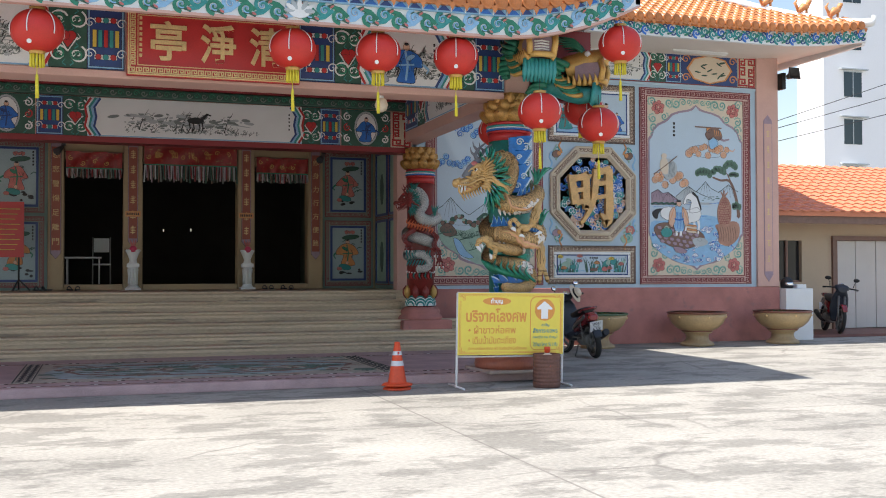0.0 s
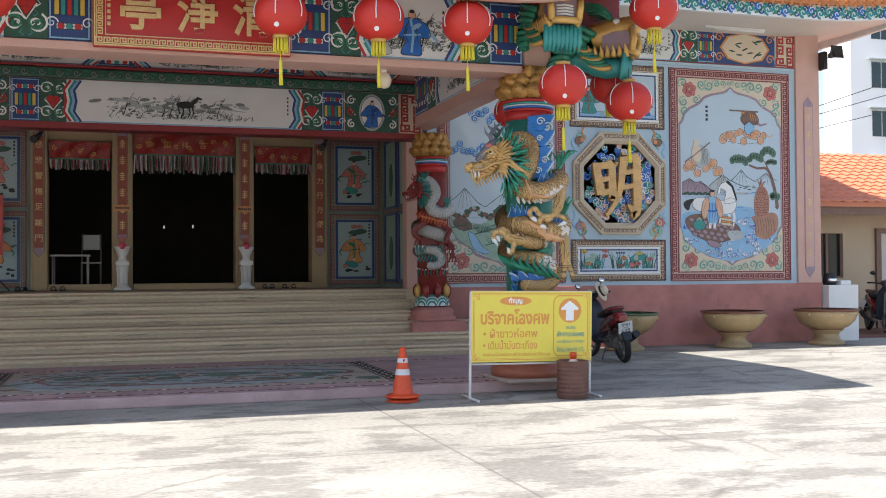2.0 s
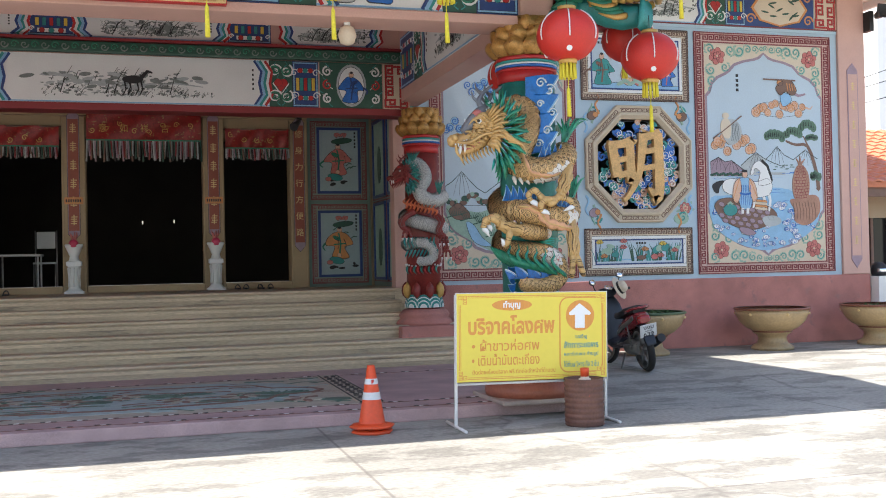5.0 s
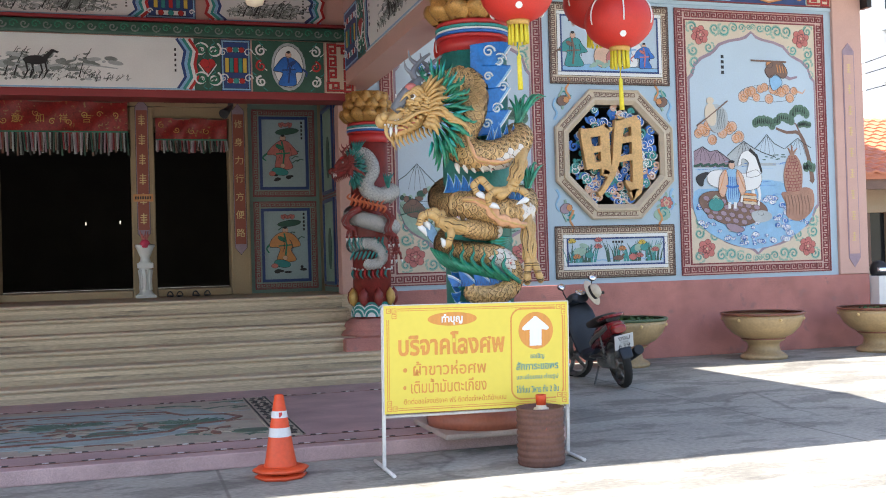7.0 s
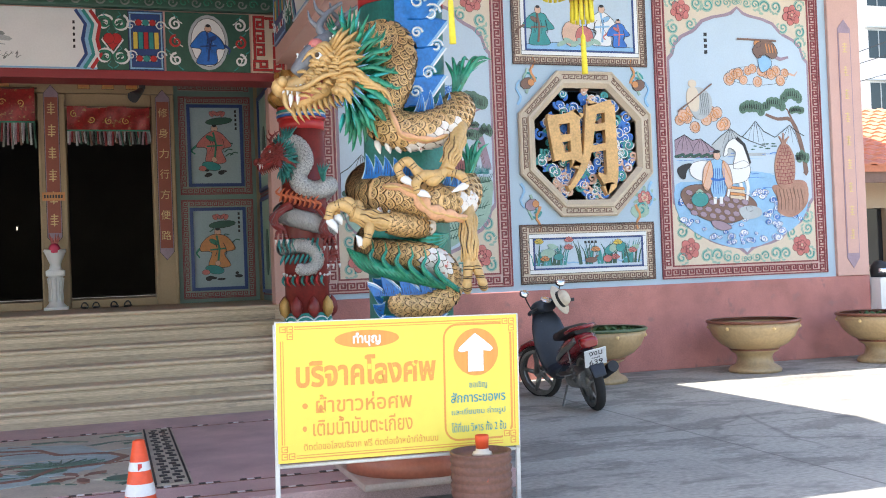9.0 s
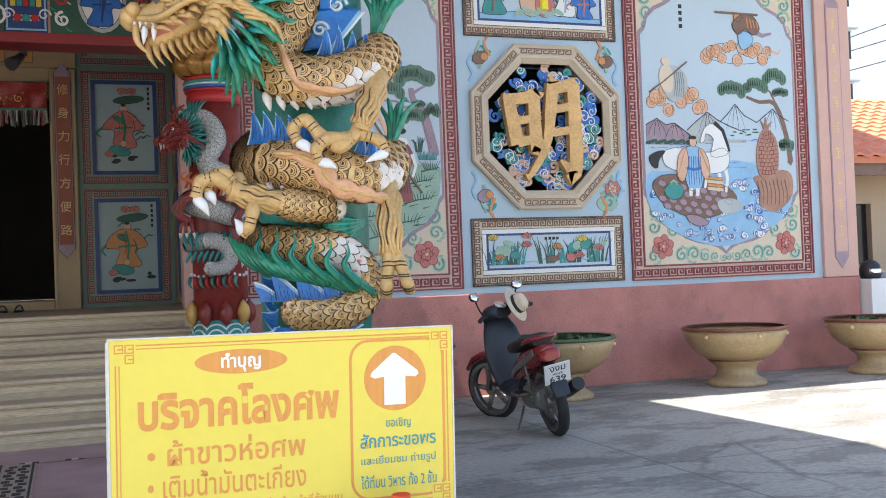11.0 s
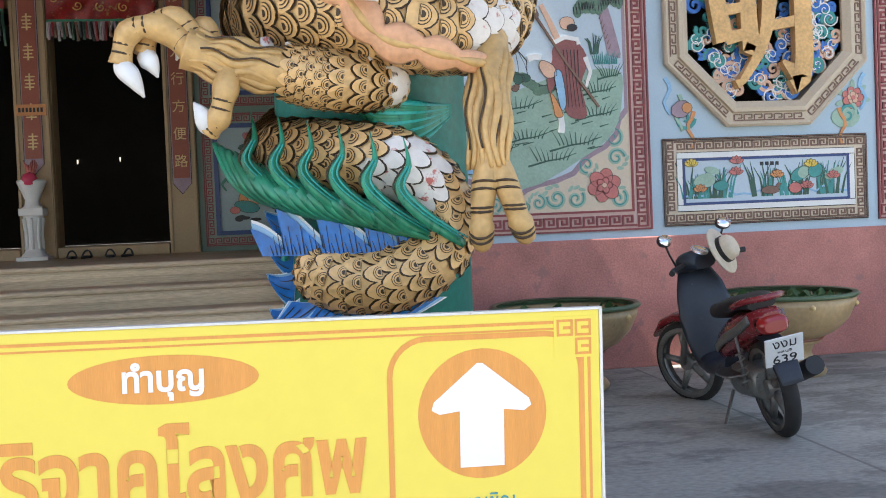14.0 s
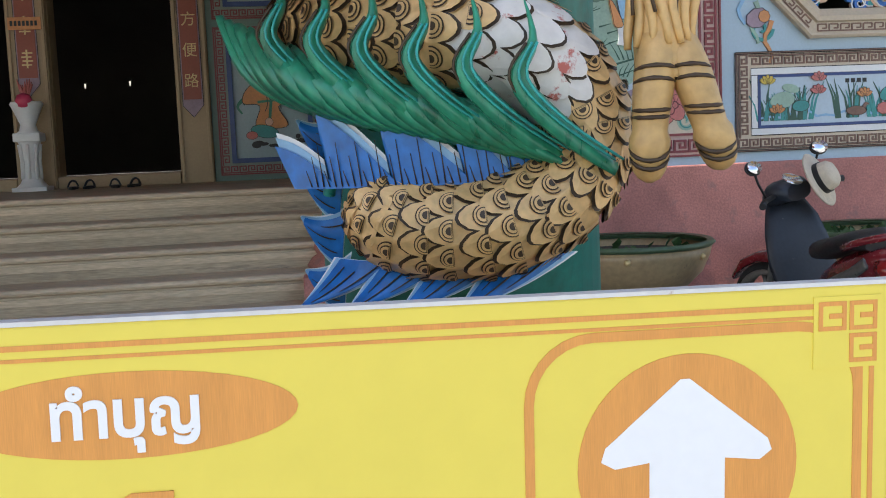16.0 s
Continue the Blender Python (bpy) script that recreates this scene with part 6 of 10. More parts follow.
def door_panel(x0, x1, seed):
    t = thing("painted_panel", "grey-green wooden wall leaf with two framed paintings", "panel", "painted wall leaves")
    rnd = random.Random(seed)
    pl = wallplane(DW + 0.05)
    pl.rect("doorgreen", x0 - 0.05, FLOOR + 0.002, x1 + 0.05, 3.99, 0.05)
    for z0, z1, c in ((1.10, 2.345, "orange"), (2.41, 3.65, "rose")):
        pl.rect("dg2", x0, z0, x1, z1, 0.056)
        pl.border("wine", x0, z0, x1, z1, 0.012, 0.064)
        keyband(pl, "wine", x0 + 0.015, z0 + 0.015, x1 - 0.015, z1 - 0.015, 0.075, 0.011, 0.062)
        pl.border("navy", x0 + 0.10, z0 + 0.10, x1 - 0.10, z1 - 0.10, 0.04, 0.085)
        pl.rect("skyd", x0 + 0.14, z0 + 0.14, x1 - 0.14, z1 - 0.14, 0.06)
        m = (x0 + x1) / 2
        robe(pl, m - 0.01, z0 + 0.40, 0.50, c, "green", rnd, 0.066)
        pl.disc("dkgreen", m + 0.05, z0 + 0.93, 0.17, 0.0715, 12, 0.045, 0.1)
        for k in range(5):
            pl.disc("rose", m - 0.04 + 0.035 * k, z0 + 1.02 + 0.012 * (k % 2), 0.04, 0.072 + 0.0005 * k, 9, 0.026, 0.5 * (k - 2))
        pl.disc("teal", m - 0.06, z0 + 0.36, 0.12, 0.069, 12, 0.055, -0.2)
        pl.disc("rose", m - 0.17, z0 + 0.33, 0.05, 0.071, 9, 0.035)
        pl.disc("peach", m - 0.02, z0 + 0.44, 0.035, 0.072, 9, 0.035)
        for k in range(7):
            pl.disc("ink", m + rnd.uniform(-0.24, 0.24), z0 + rnd.uniform(0.2, 0.36), rnd.uniform(0.02, 0.06), 0.068, 8, rnd.uniform(0.015, 0.03))
        for k in range(5):
            u, v = m + rnd.uniform(-0.25, 0.25), z0 + rnd.uniform(0.4, 0.9)
            pl.line("dkgreen", [(u, v), (u + 0.05, v + 0.04), (u + 0.1, v + 0.03)], 0.014, 0.064)
        for k in range(5):
            pl.rect("ink", x1 - 0.2, z1 - 0.2 - 0.055 * k, x1 - 0.175, z1 - 0.165 - 0.055 * k, 0.064)
    pl.rect("dg2", x0, 3.72, x1, 3.97, 0.056)
    keyband(pl, "wine", x0 + 0.01, 3.73, x1 - 0.01, 3.96, 0.075, 0.011, 0.062)
    pl.finish(t, {**COLOURS, "dg2": ("panel_ground", SAGE2), "skyd": ("painted_sky", SKYD)})


SKYD = mat("dull_blue_panel_paint", (0.33, 0.43, 0.46), 0.5, var=0.1, scale=3)
SAGE2 = mat("pale_grey_green_paint", (0.24, 0.30, 0.25), 0.5, var=0.1, scale=5)
door_panel(4.05, 4.945, 71)
door_panel(-1.83, -0.935, 72)
sp = thing("side_panel", "narrow grey-green side wall paintings in dark frames", "panel")
pl = Plane((5.05, 0, 0), (0, 1, 0), (-1, 0, 0))
for y0, y1 in ((17.55, 18.35), (18.5, 19.3)):
    for z0, z1 in ((1.15, 2.34), (2.42, 3.62)):
        pl.border("navy", y0, z0, y1, z1, 0.04, 0.03)
        pl.border("wine", y0 - 0.05, z0 - 0.03, y1 + 0.05, z1 + 0.03, 0.015, 0.012)
        pl.rect("sage", y0 + 0.04, z0 + 0.04, y1 - 0.04, z1 - 0.04, 0.006)
        pl.disc("dkgreen", (y0 + y1) / 2, z0 + 0.5, 0.12, 0.012, 10, 0.3)
pl.finish(sp, COLOURS)


def lamp_stand(x):
    t = thing("pedestal_stand", "white turned pedestal with a pink ball beside a door pillar", "pedestal", "white pedestals")
    y = DW - 0.22
    bm = B()
    lathe(bm, [(0.12, 0), (0.12, 0.04), (0.09, 0.07), (0.07, 0.12), (0.06, 0.2), (0.075, 0.36), (0.10, 0.43), (0.11, 0.46), (0.07, 0.49), (0.06, 0.54), (0.11, 0.66), (0.13, 0.70), (0.12, 0.72)], 20, (x, y, FLOOR))
    box(bm, x - 0.135, x + 0.135, y - 0.135, y + 0.135, FLOOR, FLOOR + 0.035, bevel=0.006)
    box(bm, x - 0.105, x + 0.105, y - 0.105, y + 0.105, FLOOR + 0.40, FLOOR + 0.47, bevel=0.01)
    for k in range(8):
        a = k * math.pi / 4
        tube(bm, [(x + 0.075 * math.cos(a), y + 0.075 * math.sin(a), FLOOR + 0.10), (x + 0.07 * math.cos(a), y + 0.07 * math.sin(a), FLOOR + 0.24), (x + 0.085 * math.cos(a), y + 0.085 * math.sin(a), FLOOR + 0.38)], 0.014, 5)
    part("pedestal", bm, WHITE, t)
    bm = B()
    lathe(bm, [(0.005, 0.66), (0.055, 0.69), (0.07, 0.735), (0.05, 0.78), (0.005, 0.80)], 14, (x, y - 0.075, FLOOR - 0.01))
    part("ball", bm, mat("pink_ball_plastic", (0.62, 0.06, 0.13), 0.35, var=0.05), t)
    bm = B()
    for k in range(9):
        a = k * 0.7
        tube(bm, [(x, y, FLOOR + 0.72), (x + 0.03 * math.cos(a), y + 0.03 * math.sin(a), FLOOR + 0.80), (x + 0.06 * math.cos(a), y + 0.04 * math.sin(a), FLOOR + 0.86 + 0.02 * (k % 3))], [0.012, 0.014, 0.004], 5)
    part("flower_tuft", bm, ROSE, t)


lamp_stand(0.55)
lamp_stand(2.56)


def sandal(x, y, z, rz):
    t = thing("sandal", "black rubber sandal lying on the porch floor", "shoe", "sandals at the doors", at=(x, y, z), rz=rz)
    bm = B()
    pts = [(0.04 * math.sin(a) * (1.0 if math.cos(a) > 0 else 0.8), 0.125 * math.cos(a)) for a in (2 * math.pi * i / 14 for i in range(14))]
    lo = [bm.verts.new((u, v, 0)) for u, v in pts]
    hi = [bm.verts.new((u, v, 0.022)) for u, v in pts]
    bm.faces.new(lo)
    bm.faces.new(hi[::-1])
    for i in range(14):
        bm.faces.new((lo[i], hi[i], hi[(i + 1) % 14], lo[(i + 1) % 14]))
    part("sole", bm, BLACK, t)
    bm = B()
    tube(bm, spline([(-0.042, 0.03, 0.015), (-0.025, 0.045, 0.055), (0, 0.05, 0.068), (0.025, 0.045, 0.055), (0.042, 0.03, 0.015)], 3), 0.02, 6, 0, (0, 1, 0), 0.4)
    part("strap", bm, BLACK, t)


for x, y, r in ((2.88, 19.12, 8), (3.0, 19.14, -5), (3.22, 19.1, 15), (3.36, 19.12, -12), (-1.02, 19.1, 40), (-0.9, 19.15, 70), (-0.5, 19.12, 20), (-0.38, 19.14, -10)):
    sandal(x, y, FLOOR + 0.001, r)


def spot(x):
    t = thing("spotlight", "small black spotlight on a bent arm under the beam", "lamp", "porch spotlights")
    bm = B()
    tube(bm, [(x, BM + 0.35, 3.55), (x, BM + 0.35, 3.36), (x - 0.02, BM + 0.28, 3.30)], 0.014, 6)
    box(bm, x - 0.03, x + 0.03, BM + 0.305, BM + 0.38, 3.34, 3.38)
    part("arm", bm, BLACK, t)
    bm = B()
    tube(bm, [(x - 0.01, BM + 0.28, 3.32), (x - 0.06, BM + 0.22, 3.26), (x - 0.10, BM + 0.17, 3.22)], [0.03, 0.045, 0.06], 12)
    part("head", bm, BLACK, t)


spot(-0.55)
spot(3.55)

# inside the hall
STEEL = mat("brushed_steel", (0.55, 0.55, 0.55), 0.35, metal=0.8, var=0.1)
tb = thing("folding_table", "white-legged folding table inside the dark hall", "table")
bm = B()
box(bm, -0.62, 0.02, 20.0, 20.6, 1.62, 1.65, bevel=0.005)
part("tabletop", bm, WHITE, tb)
for x, y in ((-0.58, 20.04), (-0.02, 20.04), (-0.58, 20.56), (-0.02, 20.56)):
    bm = B()
    tube(bm, [(x, y, FLOOR), (x, y, 1.62)], 0.014, 6)
    part("leg", bm, WHITE, tb)
ch = thing("folding_chair", "grey folding chair beside the table in the hall", "chair")
bm = B()
box(bm, -0.12, 0.16, 21.0, 21.03, 1.75, 2.02, bevel=0.01)
part("backrest", bm, WHITE, ch)
bm = B()
box(bm, -0.15, 0.19, 20.62, 20.98, 1.5, 1.53, bevel=0.01)
part("seat", bm, WHITE, ch)
for x in (-0.14, 0.18):
    bm = B()
    tube(bm, [(x, 21.06, FLOOR), (x, 21.0, 1.5), (x, 21.015, 2.04)], 0.012, 6)
    tube(bm, [(x, 20.64, FLOOR), (x, 20.7, 1.5)], 0.012, 6)
    part("leg", bm, STEEL, ch)
BULB = glow("small_hall_bulb", (1.0, 0.93, 0.8), 0.45)
for x, z in ((1.52, 2.42), (2.2, 2.44)):
    t = thing("wall_bulb", "tiny lit bulb deep in the dark hall", "lamp", "hall bulbs")
    bm = B()
    lathe(bm, [(0.004, -0.03), (0.011, -0.015), (0.013, 0.0), (0.012, 0.022), (0.012, 0.045)], 10, (x, DW + 7.9, z))
    part("bulb", bm, BULB, t)
    bm = B()
    box(bm, x - 0.02, x + 0.02, DW + 7.9, DW + 8.02, z + 0.035, z + 0.07)
    part("socket", bm, BLACK, t)

# red notice on a stand at the porch's far side
rs = thing("notice_stand", "red paper notice with yellow writing on a black stand", "sign")
bm = B()
box(bm, -1.72, -1.22, 18.7, 18.715, 1.62, 2.55)
part("sheet", bm, RED, rs)
pl = wallplane(18.7)
for k in range(9):
    pl.rect("yellow", -1.66 + 0.03 * (k % 2), 2.42 - 0.085 * k, -1.28 - 0.04 * (k % 3), 2.435 - 0.085 * k, 0.002)
pl.finish(rs, {"yellow": ("writing", YELLOW)})
bm = B()
tube(bm, [(-1.3, 18.73, FLOOR + 0.02), (-1.3, 18.73, 2.0)], 0.015, 6)
for a in (0, 2.1, 4.2):
    tube(bm, [(-1.3, 18.73, FLOOR + 0.2), (-1.3 + 0.18 * math.cos(a), 18.73 + 0.18 * math.sin(a), FLOOR + 0.012)], 0.012, 6)
part("stand", bm, BLACK, rs)


# ---- dragon columns ----
DG_BODY = mat("gold_scale_paint", (0.68, 0.43, 0.185), 0.36, metal=0.12, var=0.2, scale=8, fine=70, bump=0.15)
DG_DARK = mat("dark_brown_scale_edge", (0.055, 0.032, 0.015), 0.5, var=0.3, scale=9)
DG_WHITE = mat("flaked_white_primer", (0.72, 0.68, 0.63), 0.6, var=0.1, scale=16, stain=(0.5, 0.13, 0.10), stain_at=0.60)
DG_GREEN = mat("green_mane_enamel", (0.02, 0.24, 0.14), 0.3, var=0.45, scale=10, fine=40, bump=0.2, stretch=(1, 1, 0.4))
DG_SAND = mat("sand_gold_limb_paint", (0.56, 0.355, 0.14), 0.42, metal=0.1, var=0.22, scale=8, fine=50, bump=0.3)
DG_PEACH = mat("peach_membrane_paint", (0.64, 0.34, 0.19), 0.45, var=0.2, scale=8)
DG_GREY = mat("slate_antler_paint", (0.16, 0.17, 0.19), 0.5, var=0.2, scale=12)
DG_RED = mat("oxblood_paint", (0.22, 0.03, 0.025), 0.42, var=0.3, scale=9)
DG_ORANGE = mat("orange_red_flame_paint", (0.60, 0.15, 0.06), 0.42, var=0.25, scale=9)
DG_BLUE = mat("cobalt_flame_enamel", (0.008, 0.15, 0.47), 0.34, var=0.3, scale=12, fine=50, bump=0.15)
DG_RIM = mat("bright_teal_rim_enamel", (0.02, 0.36, 0.33), 0.3, var=0.2, scale=9)
DG_PALE = mat("white_scale_paint", (0.60, 0.60, 0.58), 0.45, var=0.12, scale=9)
DG_SLATE = mat("slate_scale_edge_paint", (0.20, 0.21, 0.21), 0.5, var=0.2, scale=9)
DG_DTEAL = mat("deep_teal_paint", (0.02, 0.20, 0.17), 0.4, var=0.3, scale=8)

VR, VC = Vector((0.955, -0.297, 0)), Vector((-0.297, -0.955, 0))   # to the viewer's right, and towards the viewer


def dragon_mesh(name, mats, seed, rear=False):
    """A dragon coiled round an upright axis at the origin; s to the side, d to the front, z up. One mesh."""
    rnd = random.Random(seed)
    bm = B()
    BODY, DARK, WHT, GRN, LIMB, BLU, LBL, PCH, GRY, TEE, PNK, RIM = range(12)

    def P(s, z, d):
        return VR * s + VC * d + Vector((0, 0, z))

    def spike(pts, r, mi, flat=0.45, seg=6, up=None):
        q = spline([P(*p) for p in pts], 5)
        n = len(q)
        rad = [max(0.003, r * (0.75 + 0.5 * math.sin(min(1, 2.2 * i / n) * math.pi / 2)) * (1 - (i / (n - 1)) ** 1.7)) for i in range(n)]
        tube(bm, q, rad, seg, mi, up, flat)

    def ball(s, z, d, r, mi, sz=1.0, sd=1.0, n=10):
        prof = [(max(0.002, r * math.sin(math.pi * i / 6)), -r * sz * math.cos(math.pi * i / 6)) for i in range(7)]
        lathe(bm, prof, n, tuple(P(s, z, d)), mi)

    def scaled(path, blunt=True, patch=0.33, step=0.040):
        """A stretch of scaled body through (s, z, d, radius) points, rounded off at its end."""
        c = spline([P(*p[:3]) for p in path], 10)
        rad = [v.x for v in spline([(p[3], 0, 0) for p in path], 10)]
        n = len(c)
        gap = 0.0
        for i in range(n - 1, 0, -1):
            if blunt and gap < rad[i] * 0.9:
                rad[i] *= math.sqrt(max(0.02, 1 - (1 - gap / (rad[i] * 0.9)) ** 2))
            gap += (c[i] - c[i - 1]).length
        tube(bm, c, [r * 0.97 for r in rad], 14, BODY)
        length = nxt = 0.0
        stations = []
        for i in range(1, n - 1):
            t = (c[i + 1] - c[i - 1]).normalized()
            out = Vector((c[i].x, c[i].y, 0))
            out = out - t * out.dot(t)
            length += (c[i] - c[i - 1]).length
            if length >= nxt and i < n - 3:
                slope = (rad[i + 1] - rad[i - 1]) / max(1e-4, (c[i + 1] - c[i - 1]).length)
                stations.append((c[i], t, out.normalized(), rad[i], i / n, max(-2.0, slope)))
                nxt += step if i < n - 14 else step * 0.55
        for k, (p, t0, o, r, f, slope) in enumerate(stations):
            b = t0.cross(o)
            m = 12 if r > 0.05 else 9
            size = 2 * math.pi * r / m
            for j in range(m):
                a = (j + 0.5 * (k % 2)) * 2 * math.pi / m
                q0 = o * math.cos(a) + b * math.sin(a)
                if q0.dot(o) < -0.8:
                    continue
                t = (t0 + q0 * slope).normalized()
                q = (q0 - t0 * slope).normalized()
                side = t.cross(q)
                base = p + q0 * r
                white = noise.noise(base * 2.6 + Vector((seed, 0, 0))) > patch
                w = size * 0.60
                L = 0.066 * min(1.0, w / 0.024)
                xc = 0.57 * L - 0.040 * L / 0.066

                def leaf(outline, lift, mi):
                    pts = [bm.verts.new(base + t * x + side * y + q * (lift + 0.006 * max(0, 0.55 + x / L) - 0.004 * (y / w) ** 2)) for x, y in outline]
                    fc = bm.faces.new(pts)
                    fc.normal_update()
                    if fc.normal.dot(q) < 0:
                        fc.normal_flip()
                    fc.material_index = mi

                def dome(sc):
                    return [((-0.55 - e * sc) * L, g * w * sc) for e, g in ((0.0, -0.95), (-0.55, -1.0), (-0.9, -0.72), (-1.08, -0.32), (-1.12, 0.0), (-1.08, 0.32), (-0.9, 0.72), (-0.55, 1.0), (0.0, 0.95))]

                def half(rr):
                    rr *= w / 0.031
                    return [(xc + rr * math.cos(g * 0.3), rr * math.sin(g * 0.3)) for g in range(-6, 7)]

                leaf(dome(1.06), 0.000, DARK)
                leaf(dome(0.985), 0.004, WHT if white else BODY)
                if not white:
                    leaf(half(0.0225), 0.0055, DARK)
                    leaf(half(0.0200), 0.0067, BODY)
                    leaf(half(0.0158), 0.0079, DARK)
                    leaf(half(0.0134), 0.0091, BODY)
                    leaf(half(0.0080), 0.0103, DARK)

    def flame(b0, b1, tip, bend, back=0.385):
        def at(u, h, d):
            k = (1 - h) ** 0.85
            cs, cz = (b0[0] + b1[0]) / 2, (b0[1] + b1[1]) / 2
            hs, hz = (b1[0] - b0[0]) / 2 * u * k, (b1[1] - b0[1]) / 2 * u * k
            s = cs + (tip[0] - cs) * h + bend[0] * h * (1 - h) + hs
            z = cz + (tip[1] - cz) * h + bend[1] * h * (1 - h) + hz
            return P(s, z, math.sqrt(max(0.008, (back + 0.06 * h) ** 2 - s * s)) + d + 0.012 * (1 - u * u))
        for sc, top, d, mi in ((1.0, 1.0, 0.0, TEE), (0.92, 0.97, 0.0035, LBL), (0.76, 0.88, 0.007, BLU)):
            rows = [[bm.verts.new(at(u * sc, h * top / 9, d)) for u in (-1, -0.6, -0.2, 0.2, 0.6, 1)] for h in range(10)]
            for ra, rb in zip(rows, rows[1:]):
                for i in range(5):
                    fc = bm.faces.new((ra[i], ra[i + 1], rb[i + 1], rb[i]))
                    fc.material_index = mi
                    fc.smooth = True
        for u, h0, h1 in ((-0.45, 0.1, 0.55), (0.0, 0.15, 0.78), (0.45, 0.05, 0.5)):
            tube(bm, [at(u, h0 + (h1 - h0) * i / 5, 0.009) for i in range(6)], [0.0012, 0.0016, 0.0016, 0.0014, 0.001, 0.0006], 4, DARK)


    def ribs(pts, r0, r1):
        """A sinewy limb with ridges along it."""
        q = spline([P(*p) for p in pts], 7)
        k = len(q)
        tube(bm, q, [(r0 + (r1 - r0) * i / k) * (1.12 - 0.18 * math.sin(3.1 * i / k)) for i in range(k)], 10, LIMB)
        ax = (q[-1] - q[0]).normalized()
        sd = ax.cross(VC).normalized()
        for j in range(7):
            o = [p + VC * (r0 * 0.80 * math.cos((j - 3) * 0.42)) + sd * (r0 * 0.92 * math.sin((j - 3) * 0.42)) + sd * 0.006 * math.sin(i * 0.8 + j) for i, p in enumerate(q[: int(k * 0.9)])]
            tube(bm, o, [r0 * (0.08 + 0.15 * math.sin(3.14 * i / len(o))) for i in range(len(o))], 6, LIMB)
            if j % 2:
                tube(bm, [p + VC * (0.004 + r0 * 0.14) + sd * r0 * 0.21 for p in o[2:-2]], 0.0028, 4, DARK)

    def finger(pts, r, nail, n=6):
        """A jointed finger, dark-creased at its knuckles, with a pale nail."""
        q = spline([P(*p) for p in pts], n)
        k = len(q) - 1
        rr = [r * (1.12 - 0.28 * i / k + 0.10 * math.cos(i * 2 * math.pi / n)) for i in range(k + 1)]
        tube(bm, q, rr, 10, LIMB)
        for i in range(n // 2, k, n):
            t = (q[min(k, i + 1)] - q[i - 1]).normalized()
            sd = t.cross(VC).normalized()
            for e in (-0.010, 0.010):
                tube(bm, [q[i] + t * e + VC * rr[i] * 1.0 * math.cos(g) + sd * rr[i] * 1.0 * math.sin(g) for g in (-1.3, -0.65, 0, 0.65, 1.3)], [0.001, 0.003, 0.0035, 0.003, 0.001], 4, DARK)
        a, z = pts[-1], nail
        spike([a, ((a[0] + z[0]) / 2 + 0.006, (a[1] + z[1]) / 2 + 0.004, (a[2] + z[2]) / 2 + 0.012), z], r * 0.85, TEE, 0.9, 8)

    def web(pts, w):
        """A scalloped peach membrane edging a coil."""
        q = spline([P(*p) for p in pts], 7)
        n = len(q)
        tube(bm, q, [0.010 + w * (0.45 + 0.55 * abs(math.sin(i * 0.45))) * math.sin(3.0 * (i + 1) / (n + 1)) for i in range(n)], 10, PCH, (0, 0, 1), 0.42)
        tube(bm, [p + VC * 0.010 for p in q], [0.004 + 0.010 * abs(math.sin(i * 0.45)) for i in range(n)], 6, LIMB)

    if rear:
        scaled([(-0.18, 2.55, 0.30, 0.08), (-0.10, 2.68, 0.26, 0.085), (0.0, 2.64, 0.26, 0.085), (0.05, 2.50, 0.28, 0.085), (-0.02, 2.36, 0.30, 0.085), (0.02, 2.25, 0.31, 0.085), (0.14, 2.20, 0.26, 0.085), (0.24, 2.24, 0.14, 0.085), (0.25, 2.26, -0.02, 0.085),
                (0.10, 2.16, -0.26, 0.085), (-0.16, 2.06, -0.20, 0.085), (-0.22, 2.00, 0.06, 0.085), (-0.12, 1.95, 0.25, 0.085), (0.04, 1.90, 0.29, 0.085), (0.18, 1.86, 0.22, 0.085), (0.26, 1.84, 0.02, 0.08),
                (0.10, 1.78, -0.25, 0.08), (-0.18, 1.68, -0.16, 0.075), (-0.20, 1.63, 0.12, 0.07), (-0.08, 1.65, 0.26, 0.066), (0.05, 1.64, 0.29, 0.062), (0.13, 1.57, 0.27, 0.06), (0.14, 1.48, 0.26, 0.058), (0.08, 1.42, 0.28, 0.055), (0.0, 1.41, 0.29, 0.052), (-0.06, 1.43, 0.28, 0.048)], True, 0.45, 0.032)
        for s0, z0, k, w in ((-0.02, 2.40, 7, 0.10), (0.24, 2.32, 5, 0.08), (-0.10, 2.70, 6, 0.10)):
            for i in range(k):
                a = -0.9 + i * 1.8 / k
                spike([(s0, z0 - 0.03, 0.30), (s0 + 0.5 * w * math.sin(a), z0 + 0.06, 0.33), (s0 + 1.3 * w * math.sin(a) + 0.02, z0 + 0.15, 0.29)], 0.026, GRN, 0.5)
        for i in range(9):
            s = -0.20 + 0.048 * i
            spike([(s, 2.10 - 0.012 * i, 0.34), (s + 0.02, 2.15 - 0.012 * i, 0.365), (s - 0.03, 2.19 - 0.012 * i, 0.36), (s + 0.01, 2.245 - 0.012 * i, 0.33)], 0.026, PCH, 0.45)
            spike([(s + 0.02, 1.56, 0.29), (s - 0.01, 1.50, 0.30), (s - 0.03, 1.46, 0.27)], 0.022, RIM, 0.45)
            spike([(s - 0.02, 1.72, 0.30), (s - 0.03, 1.66, 0.325), (s - 0.01, 1.60, 0.32), (s - 0.03, 1.56, 0.29)], 0.020, GRN if i % 2 else RIM, 0.5)
